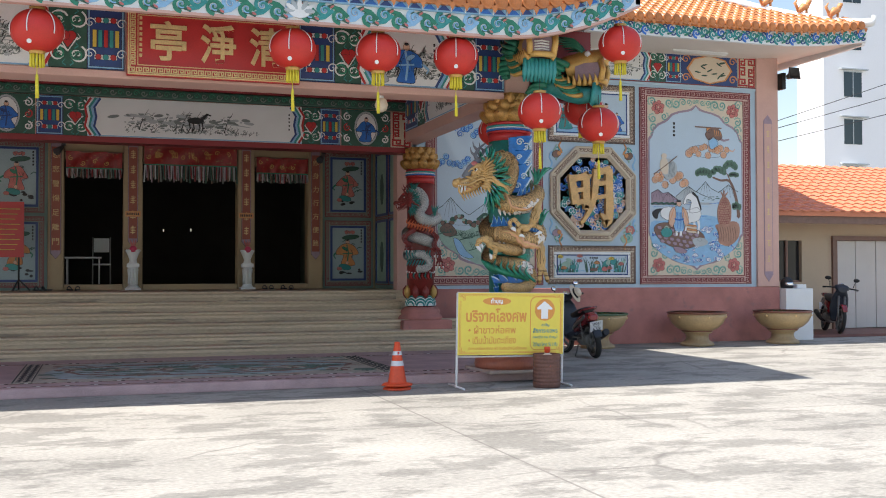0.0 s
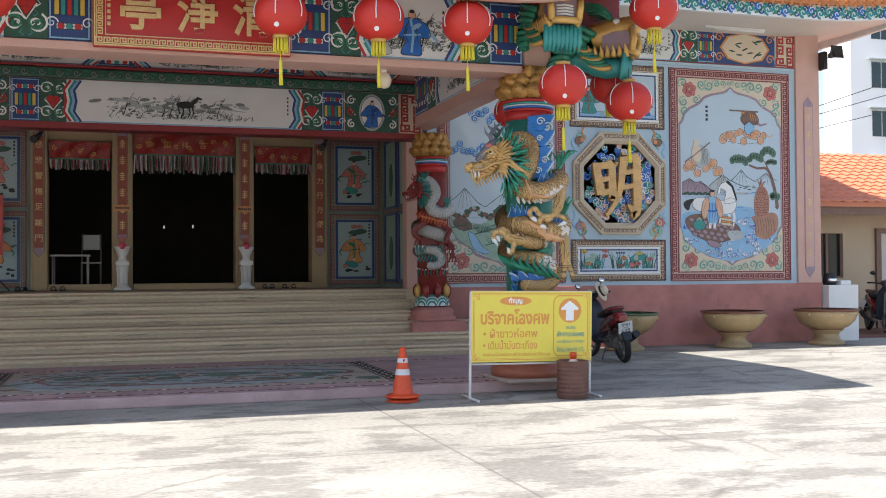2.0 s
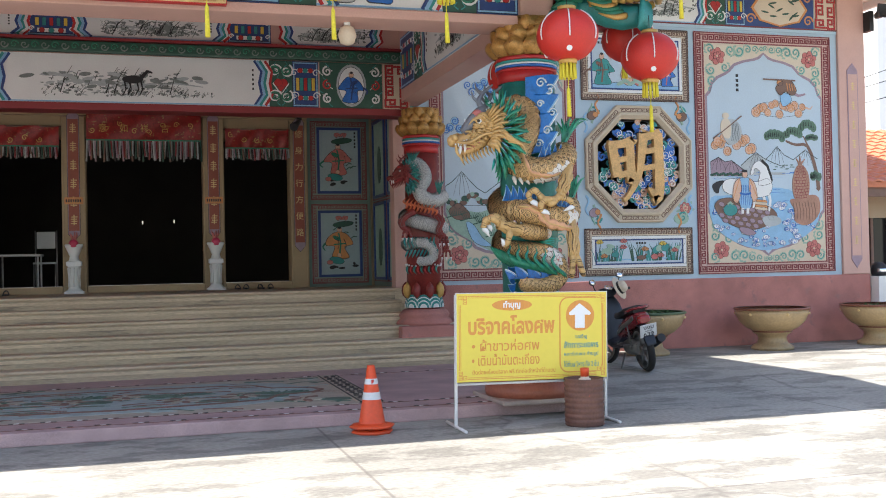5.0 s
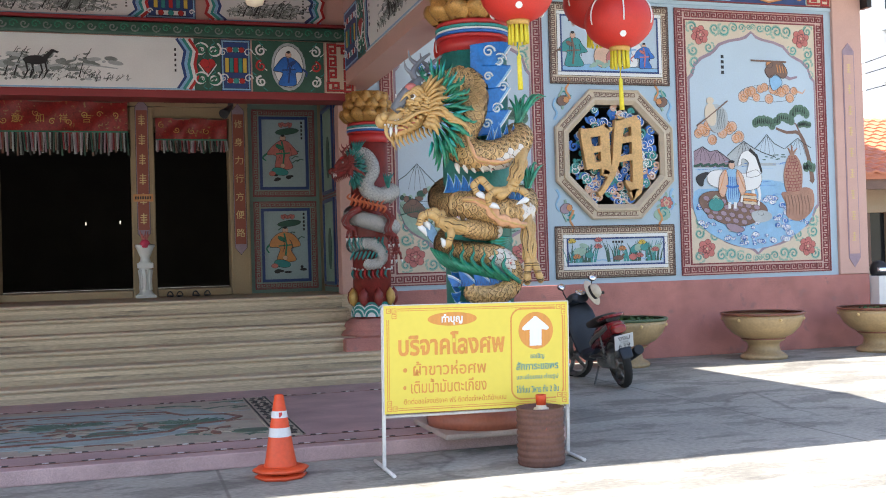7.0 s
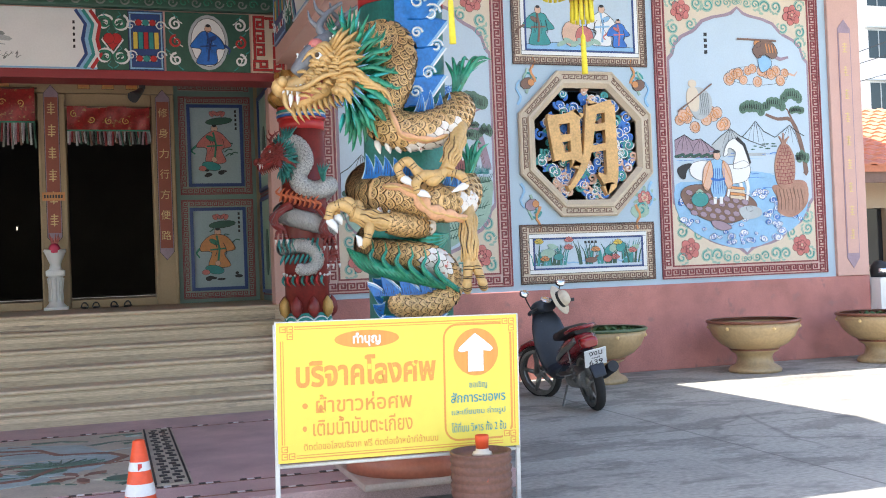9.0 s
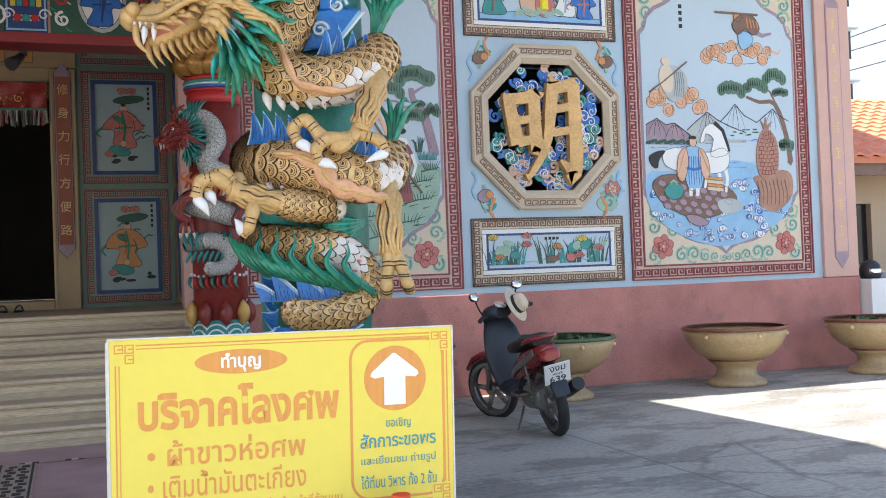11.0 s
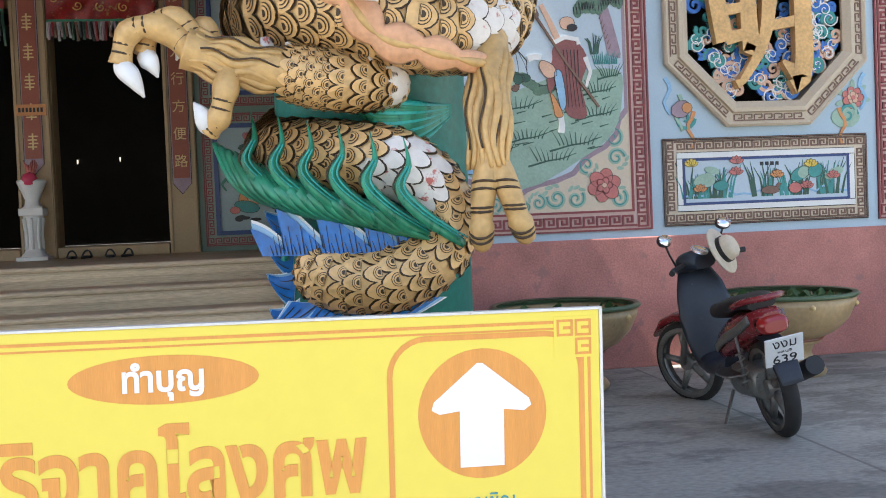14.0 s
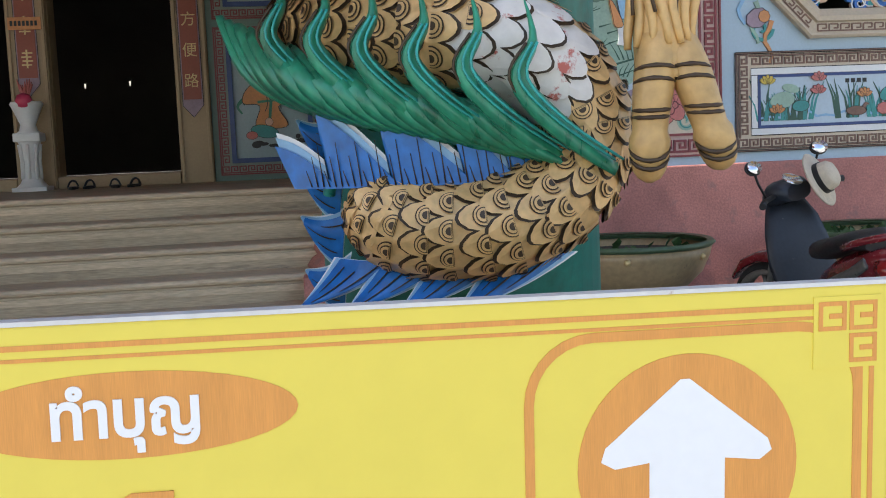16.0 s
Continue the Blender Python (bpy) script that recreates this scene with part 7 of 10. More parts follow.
            spike([(s, 1.34, 0.23), (s - 0.01, 1.29, 0.26), (s + 0.02, 1.24, 0.24)], 0.024, PNK if i % 2 else GRN, 0.5)
        for pts in ([(-0.10, 2.06, 0.33), (-0.22, 1.98, 0.38), (-0.26, 1.88, 0.38), (-0.16, 1.80, 0.36)], [(0.18, 2.02, 0.30), (0.26, 1.92, 0.36), (0.22, 1.80, 0.38), (0.30, 1.72, 0.36)], [(0.22, 1.76, 0.26), (0.30, 1.66, 0.33), (0.32, 1.54, 0.34)]):
            ribs(pts, 0.045, 0.032)
        for bs, bz in ((-0.18, 1.80), (0.30, 1.72), (0.33, 1.54)):
            for e in (-0.07, -0.02, 0.04):
                finger([(bs, bz, 0.36), (bs + e * 0.7, bz - 0.01, 0.40), (bs + e, bz - 0.08, 0.38)], 0.016, (bs + e * 1.1, bz - 0.13, 0.36), 4)
        for i in range(26):
            a = i * 0.245
            ball(0.235 * math.sin(a), 1.36 + 0.012 * math.sin(i), 0.235 * math.cos(a), 0.014, TEE, 1, 1, 6)
    else:
        scaled([(-0.32, 2.50, 0.44, 0.10), (-0.24, 2.66, 0.38, 0.105), (-0.12, 2.765, 0.31, 0.11), (-0.03, 2.70, 0.31, 0.115), (-0.055, 2.52, 0.36, 0.12), (-0.125, 2.36, 0.37, 0.118), (-0.11, 2.255, 0.38, 0.112), (0.0, 2.195, 0.395, 0.108), (0.15, 2.20, 0.36, 0.105), (0.275, 2.265, 0.25, 0.105), (0.335, 2.36, 0.08, 0.10), (0.28, 2.36, -0.12, 0.10),
                (0.10, 2.22, -0.32, 0.10), (-0.13, 2.06, -0.31, 0.10), (-0.27, 1.93, -0.10, 0.105), (-0.235, 1.845, 0.16, 0.11), (-0.12, 1.83, 0.33, 0.114), (0.05, 1.805, 0.385, 0.112), (0.20, 1.765, 0.34, 0.108), (0.325, 1.79, 0.17, 0.108), (0.355, 1.88, 0.0, 0.10), (0.25, 1.86, -0.22, 0.10),
                (0.0, 1.74, -0.35, 0.10), (-0.23, 1.60, -0.22, 0.09), (-0.24, 1.50, 0.08, 0.085), (-0.14, 1.475, 0.28, 0.082), (0.02, 1.455, 0.355, 0.080), (0.14, 1.43, 0.355, 0.078), (0.22, 1.365, 0.33, 0.072), (0.248, 1.285, 0.32, 0.068), (0.21, 1.205, 0.335, 0.072), (0.115, 1.160, 0.355, 0.076), (0.0, 1.158, 0.36, 0.076), (-0.065, 1.182, 0.352, 0.072), (-0.10, 1.212, 0.335, 0.066)])
        def sheet(lo, hi, back, lift, mi):
            """A skin on the shaft between two lines of (s, z)."""
            rows = [[bm.verts.new(P(a + (e - a) * j / 5, c + (f - c) * j / 5, math.sqrt(max(0.004, back ** 2 - (a + (e - a) * j / 5) ** 2)) + lift)) for j in range(6)] for (a, c), (e, f) in zip(lo, hi)]
            for ra, rb in zip(rows, rows[1:]):
                for j in range(5):
                    fc = bm.faces.new((ra[j], ra[j + 1], rb[j + 1], rb[j]))
                    fc.material_index = mi
                    fc.smooth = True

        # blue cloud crest between the neck and the shaft's edge, hooked along its rim
        def hook(i, grow):
            z = 3.04 - 0.70 * i / 60
            q = (i % 15) / 15
            return (min(0.292, 0.10 + 0.17 * (1 - q) ** 0.8 + grow + 0.03 * (i < 30)), z + 0.05 * (1 - q))
        for grow, lift, mi in ((0.016, 0.002, TEE), (0.006, 0.006, LBL), (-0.010, 0.010, BLU)):
            sheet([(-0.03, 3.04 - 0.70 * i / 60) for i in range(61)], [hook(i, grow) for i in range(61)], 0.305, lift, mi)
        for cs, cz, cr in ((0.19, 2.93, 0.06), (0.215, 2.73, 0.042), (0.11, 2.99, 0.05), (0.16, 2.56, 0.045), (0.10, 2.80, 0.035), (0.08, 2.44, 0.04)):
            for rad, mi, up in ((0.011, LBL, 0.012), (0.005, TEE, 0.022)):
                tube(bm, [P(cs + cr * (1 - k / 19) * math.cos(k * 0.55), cz + cr * (1 - k / 19) * math.sin(k * 0.55), math.sqrt(max(0.01, 0.305 ** 2 - cs * cs)) + up) for k in range(17)], rad, 6, mi)
        for i in range(4):
            flame((0.05 + 0.055 * i, 2.29), (0.13 + 0.055 * i, 2.29), (0.11 + 0.058 * i, 2.43 + 0.012 * (i % 2)), (0.04, 0.0), 0.36 - 0.012 * i)
        # blue flames in the gap over the second coil
        for i in range(5):
            s = -0.225 + 0.056 * i
            flame((s - 0.04, 1.93), (s + 0.05, 1.92), (s - 0.005, 2.075 - 0.012 * i), (0.05, 0.0), 0.40)
        for i in range(3):
            flame((0.20 + 0.05 * i, 1.85), (0.27 + 0.05 * i, 1.85), (0.26 + 0.04 * i, 1.95), (0.02, 0.0), 0.44)
        # blue flame crest round the tail, pale at its edges, with dark veins
        tips = [(-0.235, 1.300), (-0.150, 1.352), (-0.045, 1.345), (0.068, 1.325), (0.135, 1.322), (0.205, 1.30)]
        for grow, lift, mi in ((0.014, 0.0, TEE), (0.006, 0.004, LBL), (-0.008, 0.009, BLU)):
            lo, hi = [], []
            for (s0, z0), (s1, z1) in zip(tips, tips[1:]):
                for k in range(14):
                    q = k / 13
                    s = s0 + (s1 - s0) * min(1, q * 1.04)
                    lo.append((s + 0.02, 1.222))
                    hi.append((s - 0.018 * (1 - q), 1.245 + (z0 - 1.245) * (1 - q) ** 1.15 + 0.012 * math.sin(3.1 * q) + grow))
            sheet(lo, hi, 0.405, lift, mi)
        for i in range(34):
            s = -0.18 + 0.011 * i
            tube(bm, [P(s, 1.225, math.sqrt(0.405 ** 2 - s * s) + 0.010), P(s - 0.008, 1.25 + 0.022 * (i % 3), math.sqrt(0.405 ** 2 - s * s) + 0.0105)], [0.0016, 0.0007], 4, DARK)
        for zb, tz, ts in ((1.30, 1.345, -0.238), (1.225, 1.265, -0.242), (1.15, 1.185, -0.240), (1.07, 1.095, -0.236)):
            flame((-0.17, zb - 0.075), (-0.15, zb + 0.04), (ts + 0.012, tz - 0.01), (-0.015, -0.05), 0.30)
        for i in range(4):
            s = -0.12 + i * 0.09
            flame((s - 0.05, 1.12 - 0.0036 * (2 - i) ** 2), (s + 0.08, 1.10), (s - 0.10, 1.03), (-0.01, -0.04), 0.345)
        tube(bm, spline([P(-0.165, 1.21, 0.33), P(-0.15, 1.255, 0.345), P(-0.10, 1.272, 0.36), P(-0.04, 1.250, 0.378), P(0.03, 1.238, 0.385), P(0.10, 1.240, 0.38), P(0.16, 1.262, 0.37), P(0.185, 1.29, 0.35)], 6), 0.010, 8, RIM)
        # green hair sweeping over the lower coil, with curled locks
        for i in range(52):
            s = -0.33 + i * 0.0085
            z = 1.455 - 0.0019 * i
            d = 0.25 + 0.13 * math.sin(min(1.0, i / 20) * 1.57) + 0.012 * (i % 3)
            spike([(s - 0.04, z + 0.06 - 0.002 * i, d - 0.03), (s + 0.02, z - 0.035, d + 0.03), (s + 0.075, z - 0.085, d + 0.025), (s + 0.14, z - 0.12, d - 0.01)], 0.018, GRN, 0.6, 5)
        for i in range(6):
            s = -0.225 + i * 0.077
            d = 0.31 + 0.105 * math.sin((i + 1) / 6 * 2.0)
            z = 1.425 - 0.017 * i
            spike([(s + 0.13, z - 0.10, d - 0.03), (s + 0.05, z - 0.035, d + 0.035), (s + 0.0, z + 0.03, d + 0.065), (s + 0.022, z + 0.085, d + 0.06), (s + 0.008, z + 0.15, d + 0.04)], 0.027, GRN, 0.5)
            for e in (-0.012, 0.002, 0.014):
                spike([(s + 0.13 + e, z - 0.09, d - 0.008), (s + 0.05 + e, z - 0.03, d + 0.056), (s + e, z + 0.03, d + 0.084), (s + 0.02 + e * 0.6, z + 0.08, d + 0.076)], 0.0032, DARK if e < 0 else RIM, 0.8, 4)
        # green fins between the arm and the lower coil, and tufts at the coils' far side
        for i in range(16):
            z = 1.60 - 0.006 * i
            spike([(0.02 + 0.004 * i, z, 0.30), (0.10, z - 0.01 - 0.003 * i, 0.345), (0.19, z - 0.02, 0.30), (0.25, z - 0.015 + 0.004 * i, 0.20)], 0.016, GRN if i % 3 else RIM, 0.6, 5)
        for s0, z0, k in ((0.34, 2.46, 8), (0.40, 1.93, 5)):
            for i in range(k):
                a = -0.35 + i * 0.22
                spike([(s0 - 0.03, z0 - 0.05, 0.06), (s0 + 0.05 * math.sin(a), z0 + 0.09, 0.08), (s0 + 0.15 * math.sin(a), z0 + 0.18 + 0.04 * (i % 2), 0.05), (s0 + 0.23 * math.sin(a) + 0.01, z0 + 0.22, 0.0)], 0.027, GRN, 0.5)
                spike([(s0 - 0.02, z0 - 0.02, 0.085), (s0 + 0.05 * math.sin(a), z0 + 0.09, 0.096), (s0 + 0.14 * math.sin(a), z0 + 0.16, 0.066)], 0.005, RIM, 0.8, 4)
        web([(-0.115, 2.52, 0.47), (-0.10, 2.42, 0.49), (-0.075, 2.30, 0.50), (-0.02, 2.17, 0.50), (0.08, 2.135, 0.49), (0.18, 2.13, 0.46), (0.27, 2.17, 0.38)], 0.030)
        web([(-0.13, 1.865, 0.475), (-0.03, 1.855, 0.50), (0.06, 1.81, 0.505), (0.13, 1.72, 0.50), (0.22, 1.69, 0.46), (0.30, 1.67, 0.40), (0.375, 1.66, 0.31)], 0.040)
        for z0, w in ((2.11, 0.03), (1.715, 0.022)):
            for i in range(5):
                spike([(-0.16 + 0.06 * i, z0 + 0.015 * abs(i - 2), 0.42), (-0.14 + 0.06 * i, z0 - 0.05, 0.43)], w, WHT, 0.6)
        # limbs and claws
        scaled([(0.125, 1.625, 0.33, 0.05), (0.06, 1.63, 0.40, 0.064), (-0.03, 1.64, 0.435, 0.064), (-0.10, 1.655, 0.45, 0.058)], False, 0.2, 0.034)
        ball(0.115, 1.63, 0.36, 0.062, WHT)
        ribs([(-0.08, 1.65, 0.45), (-0.16, 1.665, 0.49), (-0.24, 1.685, 0.525), (-0.31, 1.71, 0.55)], 0.052, 0.046)
        finger([(-0.29, 1.70, 0.54), (-0.355, 1.755, 0.58), (-0.42, 1.745, 0.60), (-0.445, 1.675, 0.60)], 0.030, (-0.392, 1.598, 0.60))
        finger([(-0.28, 1.72, 0.53), (-0.33, 1.778, 0.55), (-0.385, 1.765, 0.55), (-0.405, 1.70, 0.56)], 0.028, (-0.37, 1.645, 0.57))
        finger([(-0.25, 1.70, 0.51), (-0.28, 1.765, 0.50), (-0.32, 1.745, 0.50)], 0.026, (-0.345, 1.69, 0.52))
        finger([(-0.22, 1.67, 0.52), (-0.215, 1.61, 0.56), (-0.235, 1.545, 0.56), (-0.262, 1.52, 0.55)], 0.028, (-0.292, 1.585, 0.56))
        ribs([(0.33, 2.22, 0.30), (0.31, 2.12, 0.40), (0.275, 2.03, 0.46), (0.25, 1.95, 0.48)], 0.052, 0.040)
        finger([(0.24, 1.95, 0.48), (0.16, 1.885, 0.52), (0.085, 1.93, 0.53), (0.02, 2.0, 0.52), (-0.035, 1.965, 0.52), (-0.015, 1.905, 0.53)], 0.030, (0.055, 1.848, 0.55))
        finger([(0.20, 1.92, 0.50), (0.115, 1.915, 0.55), (0.065, 1.87, 0.57), (0.075, 1.815, 0.56)], 0.028, (0.145, 1.785, 0.56))
        finger([(0.25, 1.94, 0.48), (0.33, 1.91, 0.47), (0.36, 1.855, 0.47)], 0.027, (0.27, 1.815, 0.50))
        ribs([(0.35, 1.74, 0.24), (0.365, 1.64, 0.32), (0.362, 1.50, 0.385), (0.368, 1.36, 0.40)], 0.052, 0.040)
        for pts in ([(0.362, 1.44, 0.40), (0.352, 1.375, 0.425), (0.343, 1.30, 0.43), (0.340, 1.215, 0.42)], [(0.378, 1.43, 0.39), (0.400, 1.375, 0.415), (0.424, 1.305, 0.42), (0.448, 1.23, 0.41)]):
            q = spline([P(*p) for p in pts], 8)
            k = len(q) - 1
            rr = [0.0275 + 0.003 * math.sin(5.5 * i / k) if i < k * 0.72 else 0.030 * math.sqrt(max(0.03, 1 - ((i / k - 0.72) / 0.28) ** 2.4)) for i in range(k + 1)]
            tube(bm, q, rr, 12, LIMB)
            for fr, dz in ((0.36, 0.006), (0.43, 0.006), (0.60, -0.002), (0.66, -0.002), (0.80, -0.018), (0.87, -0.018)):
                i = int(fr * k)
                tube(bm, [q[i] + VC * rr[i] * 1.0 * math.cos(g) + VR * rr[i] * 1.01 * math.sin(g) + Vector((0, 0, dz * math.cos(g * 1.1))) for g in (-1.45, -1.1, -0.7, -0.35, 0, 0.35, 0.7, 1.1, 1.45)], [0.0008, 0.0025, 0.0035, 0.003, 0.0038, 0.003, 0.0035, 0.002, 0.0008], 5, DARK)
    first = len(bm.verts)
    # ---- head, in profile to the viewer's left
    tube(bm, spline([P(-0.10, 2.86, 0.36), P(-0.26, 2.78, 0.44), P(-0.42, 2.66, 0.47), P(-0.58, 2.56, 0.46), P(-0.72, 2.50, 0.44)], 5), [0.13, 0.15, 0.165, 0.17, 0.165, 0.15, 0.14, 0.13, 0.12, 0.11, 0.10, 0.095, 0.09, 0.09, 0.088, 0.085, 0.085, 0.09, 0.09, 0.08, 0.05][:21], 12, LIMB)
    tube(bm, spline([P(-0.30, 2.62, 0.44), P(-0.44, 2.50, 0.46), P(-0.58, 2.42, 0.46), P(-0.66, 2.40, 0.45)], 5), [0.10, 0.095, 0.09, 0.085, 0.08, 0.075, 0.07, 0.065, 0.06, 0.058, 0.055, 0.055, 0.055, 0.05, 0.045, 0.03], 10, LIMB)
    tube(bm, spline([P(-0.40, 2.56, 0.50), P(-0.52, 2.48, 0.51), P(-0.64, 2.44, 0.50)], 4), [0.05, 0.05, 0.045, 0.04, 0.04, 0.035, 0.03, 0.03, 0.02], 8, PNK)
    ball(-0.76, 2.54, 0.46, 0.075, LIMB)
    ball(-0.73, 2.57, 0.52, 0.045, LIMB)
    ball(-0.70, 2.60, 0.40, 0.04, LIMB)
    for i in range(9):
        s = -0.72 + 0.035 * i
        spike([(s, 2.50 + 0.012 * i, 0.53), (s - 0.005, 2.45 + 0.012 * i, 0.54)], 0.014, TEE, 0.9)
    for s, z in ((-0.66, 2.47), (-0.60, 2.49)):
        spike([(s, z, 0.54), (s - 0.01, z - 0.10, 0.55)], 0.022, TEE, 0.9)
    ball(-0.42, 2.74, 0.58, 0.034, TEE)
    ball(-0.43, 2.745, 0.605, 0.020, DARK)
    ball(-0.44, 2.84, 0.52, 0.07, PNK, 0.7)
    for i in range(5):
        spike([(-0.30 - 0.03 * i, 2.78 - 0.02 * i, 0.56), (-0.36 - 0.03 * i, 2.83 - 0.015 * i, 0.59), (-0.44 - 0.03 * i, 2.82 - 0.03 * i, 0.58)], 0.032, LIMB, 0.6)
    for i in range(10):
        s = -0.66 + 0.045 * i
        spike([(s, 2.40 + 0.008 * i, 0.47), (s + 0.01, 2.32 + 0.012 * i, 0.50), (s + 0.05, 2.25 + 0.015 * i, 0.48)], 0.030, LIMB, 0.55)
        spike([(s + 0.30 - 0.6 * 0.02 * i, 2.78 - 0.03 * i, 0.56), (s + 0.36, 2.74 - 0.03 * i, 0.58), (s + 0.42, 2.66 - 0.035 * i, 0.54)], 0.03, LIMB, 0.55)
    for q in ([(-0.70, 2.52, 0.54), (-0.55, 2.50, 0.62), (-0.38, 2.58, 0.63), (-0.22, 2.60, 0.60), (-0.12, 2.54, 0.56)], [(-0.72, 2.50, 0.52), (-0.70, 2.38, 0.56), (-0.62, 2.30, 0.55)]):
        spike(q, 0.022, LIMB, 0.9)
    for sx in (0.0, 0.12):
        q = spline([P(-0.34 + sx, 2.88, 0.46 - sx), P(-0.42 + sx, 2.98, 0.47 - sx), P(-0.36 + sx, 3.10, 0.42 - sx), P(-0.24 + sx, 3.20, 0.36 - sx)], 6)
        tube(bm, q, [0.045 - 0.0018 * i for i in range(len(q))], 8, GRY)
        for k in (6, 11):
            e = q[k]
            tube(bm, spline([e, e + VR * -0.07 + Vector((0, 0, 0.06)), e + VR * -0.09 + Vector((0, 0, 0.14))], 4), [0.028 - 0.003 * i for i in range(9)], 6, GRY)
    for i in range(34):
        a, b = rnd.uniform(-0.62, -0.26), rnd.uniform(0, 1)
        ball(a, 2.72 + (a + 0.62) * 0.55 + 0.08 * b, 0.53 - 0.05 * b, 0.011, TEE, 1, 1, 6)
    tube(bm, spline([P(-0.62, 2.62, 0.50), P(-0.48, 2.78, 0.50), P(-0.34, 2.90, 0.46), P(-0.24, 2.96, 0.42)], 4), [0.06, 0.07, 0.075, 0.08, 0.08, 0.08, 0.08, 0.075, 0.07, 0.06, 0.05, 0.04, 0.03], 8, GRY)
    for i in range(70):
        s = rnd.uniform(-0.60, -0.16)
        z = 2.56 + (s + 0.62) * 0.42 + rnd.uniform(-0.12, 0.10)
        L = rnd.uniform(0.06, 0.12)
        spike([(s, z, 0.555 + 0.02 * rnd.random()), (s + L * 0.5, z - 0.01, 0.60), (s + L, z - 0.035, 0.575)], 0.022, LIMB, 0.6, 5)
    # mane: green locks, pale tipped, fanning back from the head
    for row in range(3):
        for i in range(13):
            a = 1.9 - i * 0.29
            L = 0.26 + 0.05 * ((i + row) % 3)
            cs, cz, cd = -0.22 + 0.02 * row, 2.62, 0.52 - 0.09 * row
            bs, bz = cs + 0.10 * math.cos(a), cz + 0.19 * math.sin(a)
            spike([(bs, bz, cd), (bs + L * 0.45 * math.cos(a) + 0.02, bz + L * 0.5 * math.sin(a) - 0.02, cd + 0.05), (bs + L * 0.8 * math.cos(a), bz + L * 0.8 * math.sin(a) - 0.05, cd + 0.02), (bs + L * math.cos(a) - 0.02, bz + L * math.sin(a) - 0.02, cd - 0.03)], 0.034, GRN, 0.45)
            if row == 0:
                spike([(bs, bz + 0.01, cd + 0.015), (bs + L * 0.3 * math.cos(a) + 0.02, bz + L * 0.34 * math.sin(a), cd + 0.068)], 0.012, LBL, 0.6)
    # swept gilt hair behind the cheek, and a pale-tipped mane beyond it
    for row in range(2):
        for i in range(13):
            a = 0.95 - i * 0.17
            L = 0.15 + 0.04 * (i % 3) - 0.04 * row
            bs, bz = -0.36 + 0.10 * math.cos(a), 2.66 + 0.19 * math.sin(a)
            spike([(bs, bz, 0.53 + 0.05 * row), (bs + L * 0.5 * math.cos(a) + 0.02, bz + L * 0.5 * math.sin(a) + 0.03, 0.60 + 0.03 * row), (bs + L * math.cos(a), bz + L * math.sin(a) + 0.03, 0.55)], 0.036, LIMB, 0.5)
    for i in range(17):
        a = 1.65 - i * 0.215
        bs, bz = -0.20 + 0.17 * math.cos(a), 2.60 + 0.30 * math.sin(a)
        spike([(bs, bz, 0.50), (bs + 0.09 * math.cos(a), bz + 0.09 * math.sin(a) + 0.02, 0.55), (bs + 0.19 * math.cos(a), bz + 0.19 * math.sin(a) + 0.05, 0.50)], 0.032, GRN if i % 2 else RIM, 0.45)
    bm.verts.ensure_lookup_table()
    nose, seat = P(-0.78, 2.50, 0.46), (P(-0.42, 2.47, 0.40) if rear else P(-0.71, 2.42, 0.56))
    k = 0.62 if rear else 1.0
    for i in range(first, len(bm.verts)):
        q = bm.verts[i].co - nose
        bm.verts[i].co = seat + VR * (q.dot(VR) * 0.70 * k) + VC * (q.dot(VC) * 0.85 * k) + Vector((0, 0, q.z * 0.76 * k))
    me = bpy.data.meshes.new(name)
    bmesh.ops.recalc_face_normals(bm, faces=[f for f in bm.faces if len(f.verts) == 4])
    bm.to_mesh(me)
    bm.free()
    for m in mats:
        me.materials.append(m)
    return me


def petals(bm, c, r, z, h, n, out, mi=0):
    """A ring of cupped lotus petals."""
    for i in range(n):
        a = 2 * math.pi * (i + 0.5 * mi) / n
        prev = None
        for k in range(6):
            t = k / 5
            rr = r + out * math.sin(t * 2.4)
            w = (math.pi / n) * 1.06 * (0.72 + 0.5 * math.sin(t * 2.2)) * (1 if t < 0.8 else 0.72)
            row = []
            for e in (-1, -0.5, 0, 0.5, 1):
                b = a + e * w
                q = rr + 0.045 * (1 - e * e) - 0.02 * t * abs(e)
                row.append(bm.verts.new((c[0] + q * math.cos(b), c[1] + q * math.sin(b), z + h * (t - 0.14 * e * e * t))))
            if prev:
                for j in range(4):
                    f = bm.faces.new((prev[j], prev[j + 1], row[j + 1], row[j]))
                    f.smooth = True
            prev = row


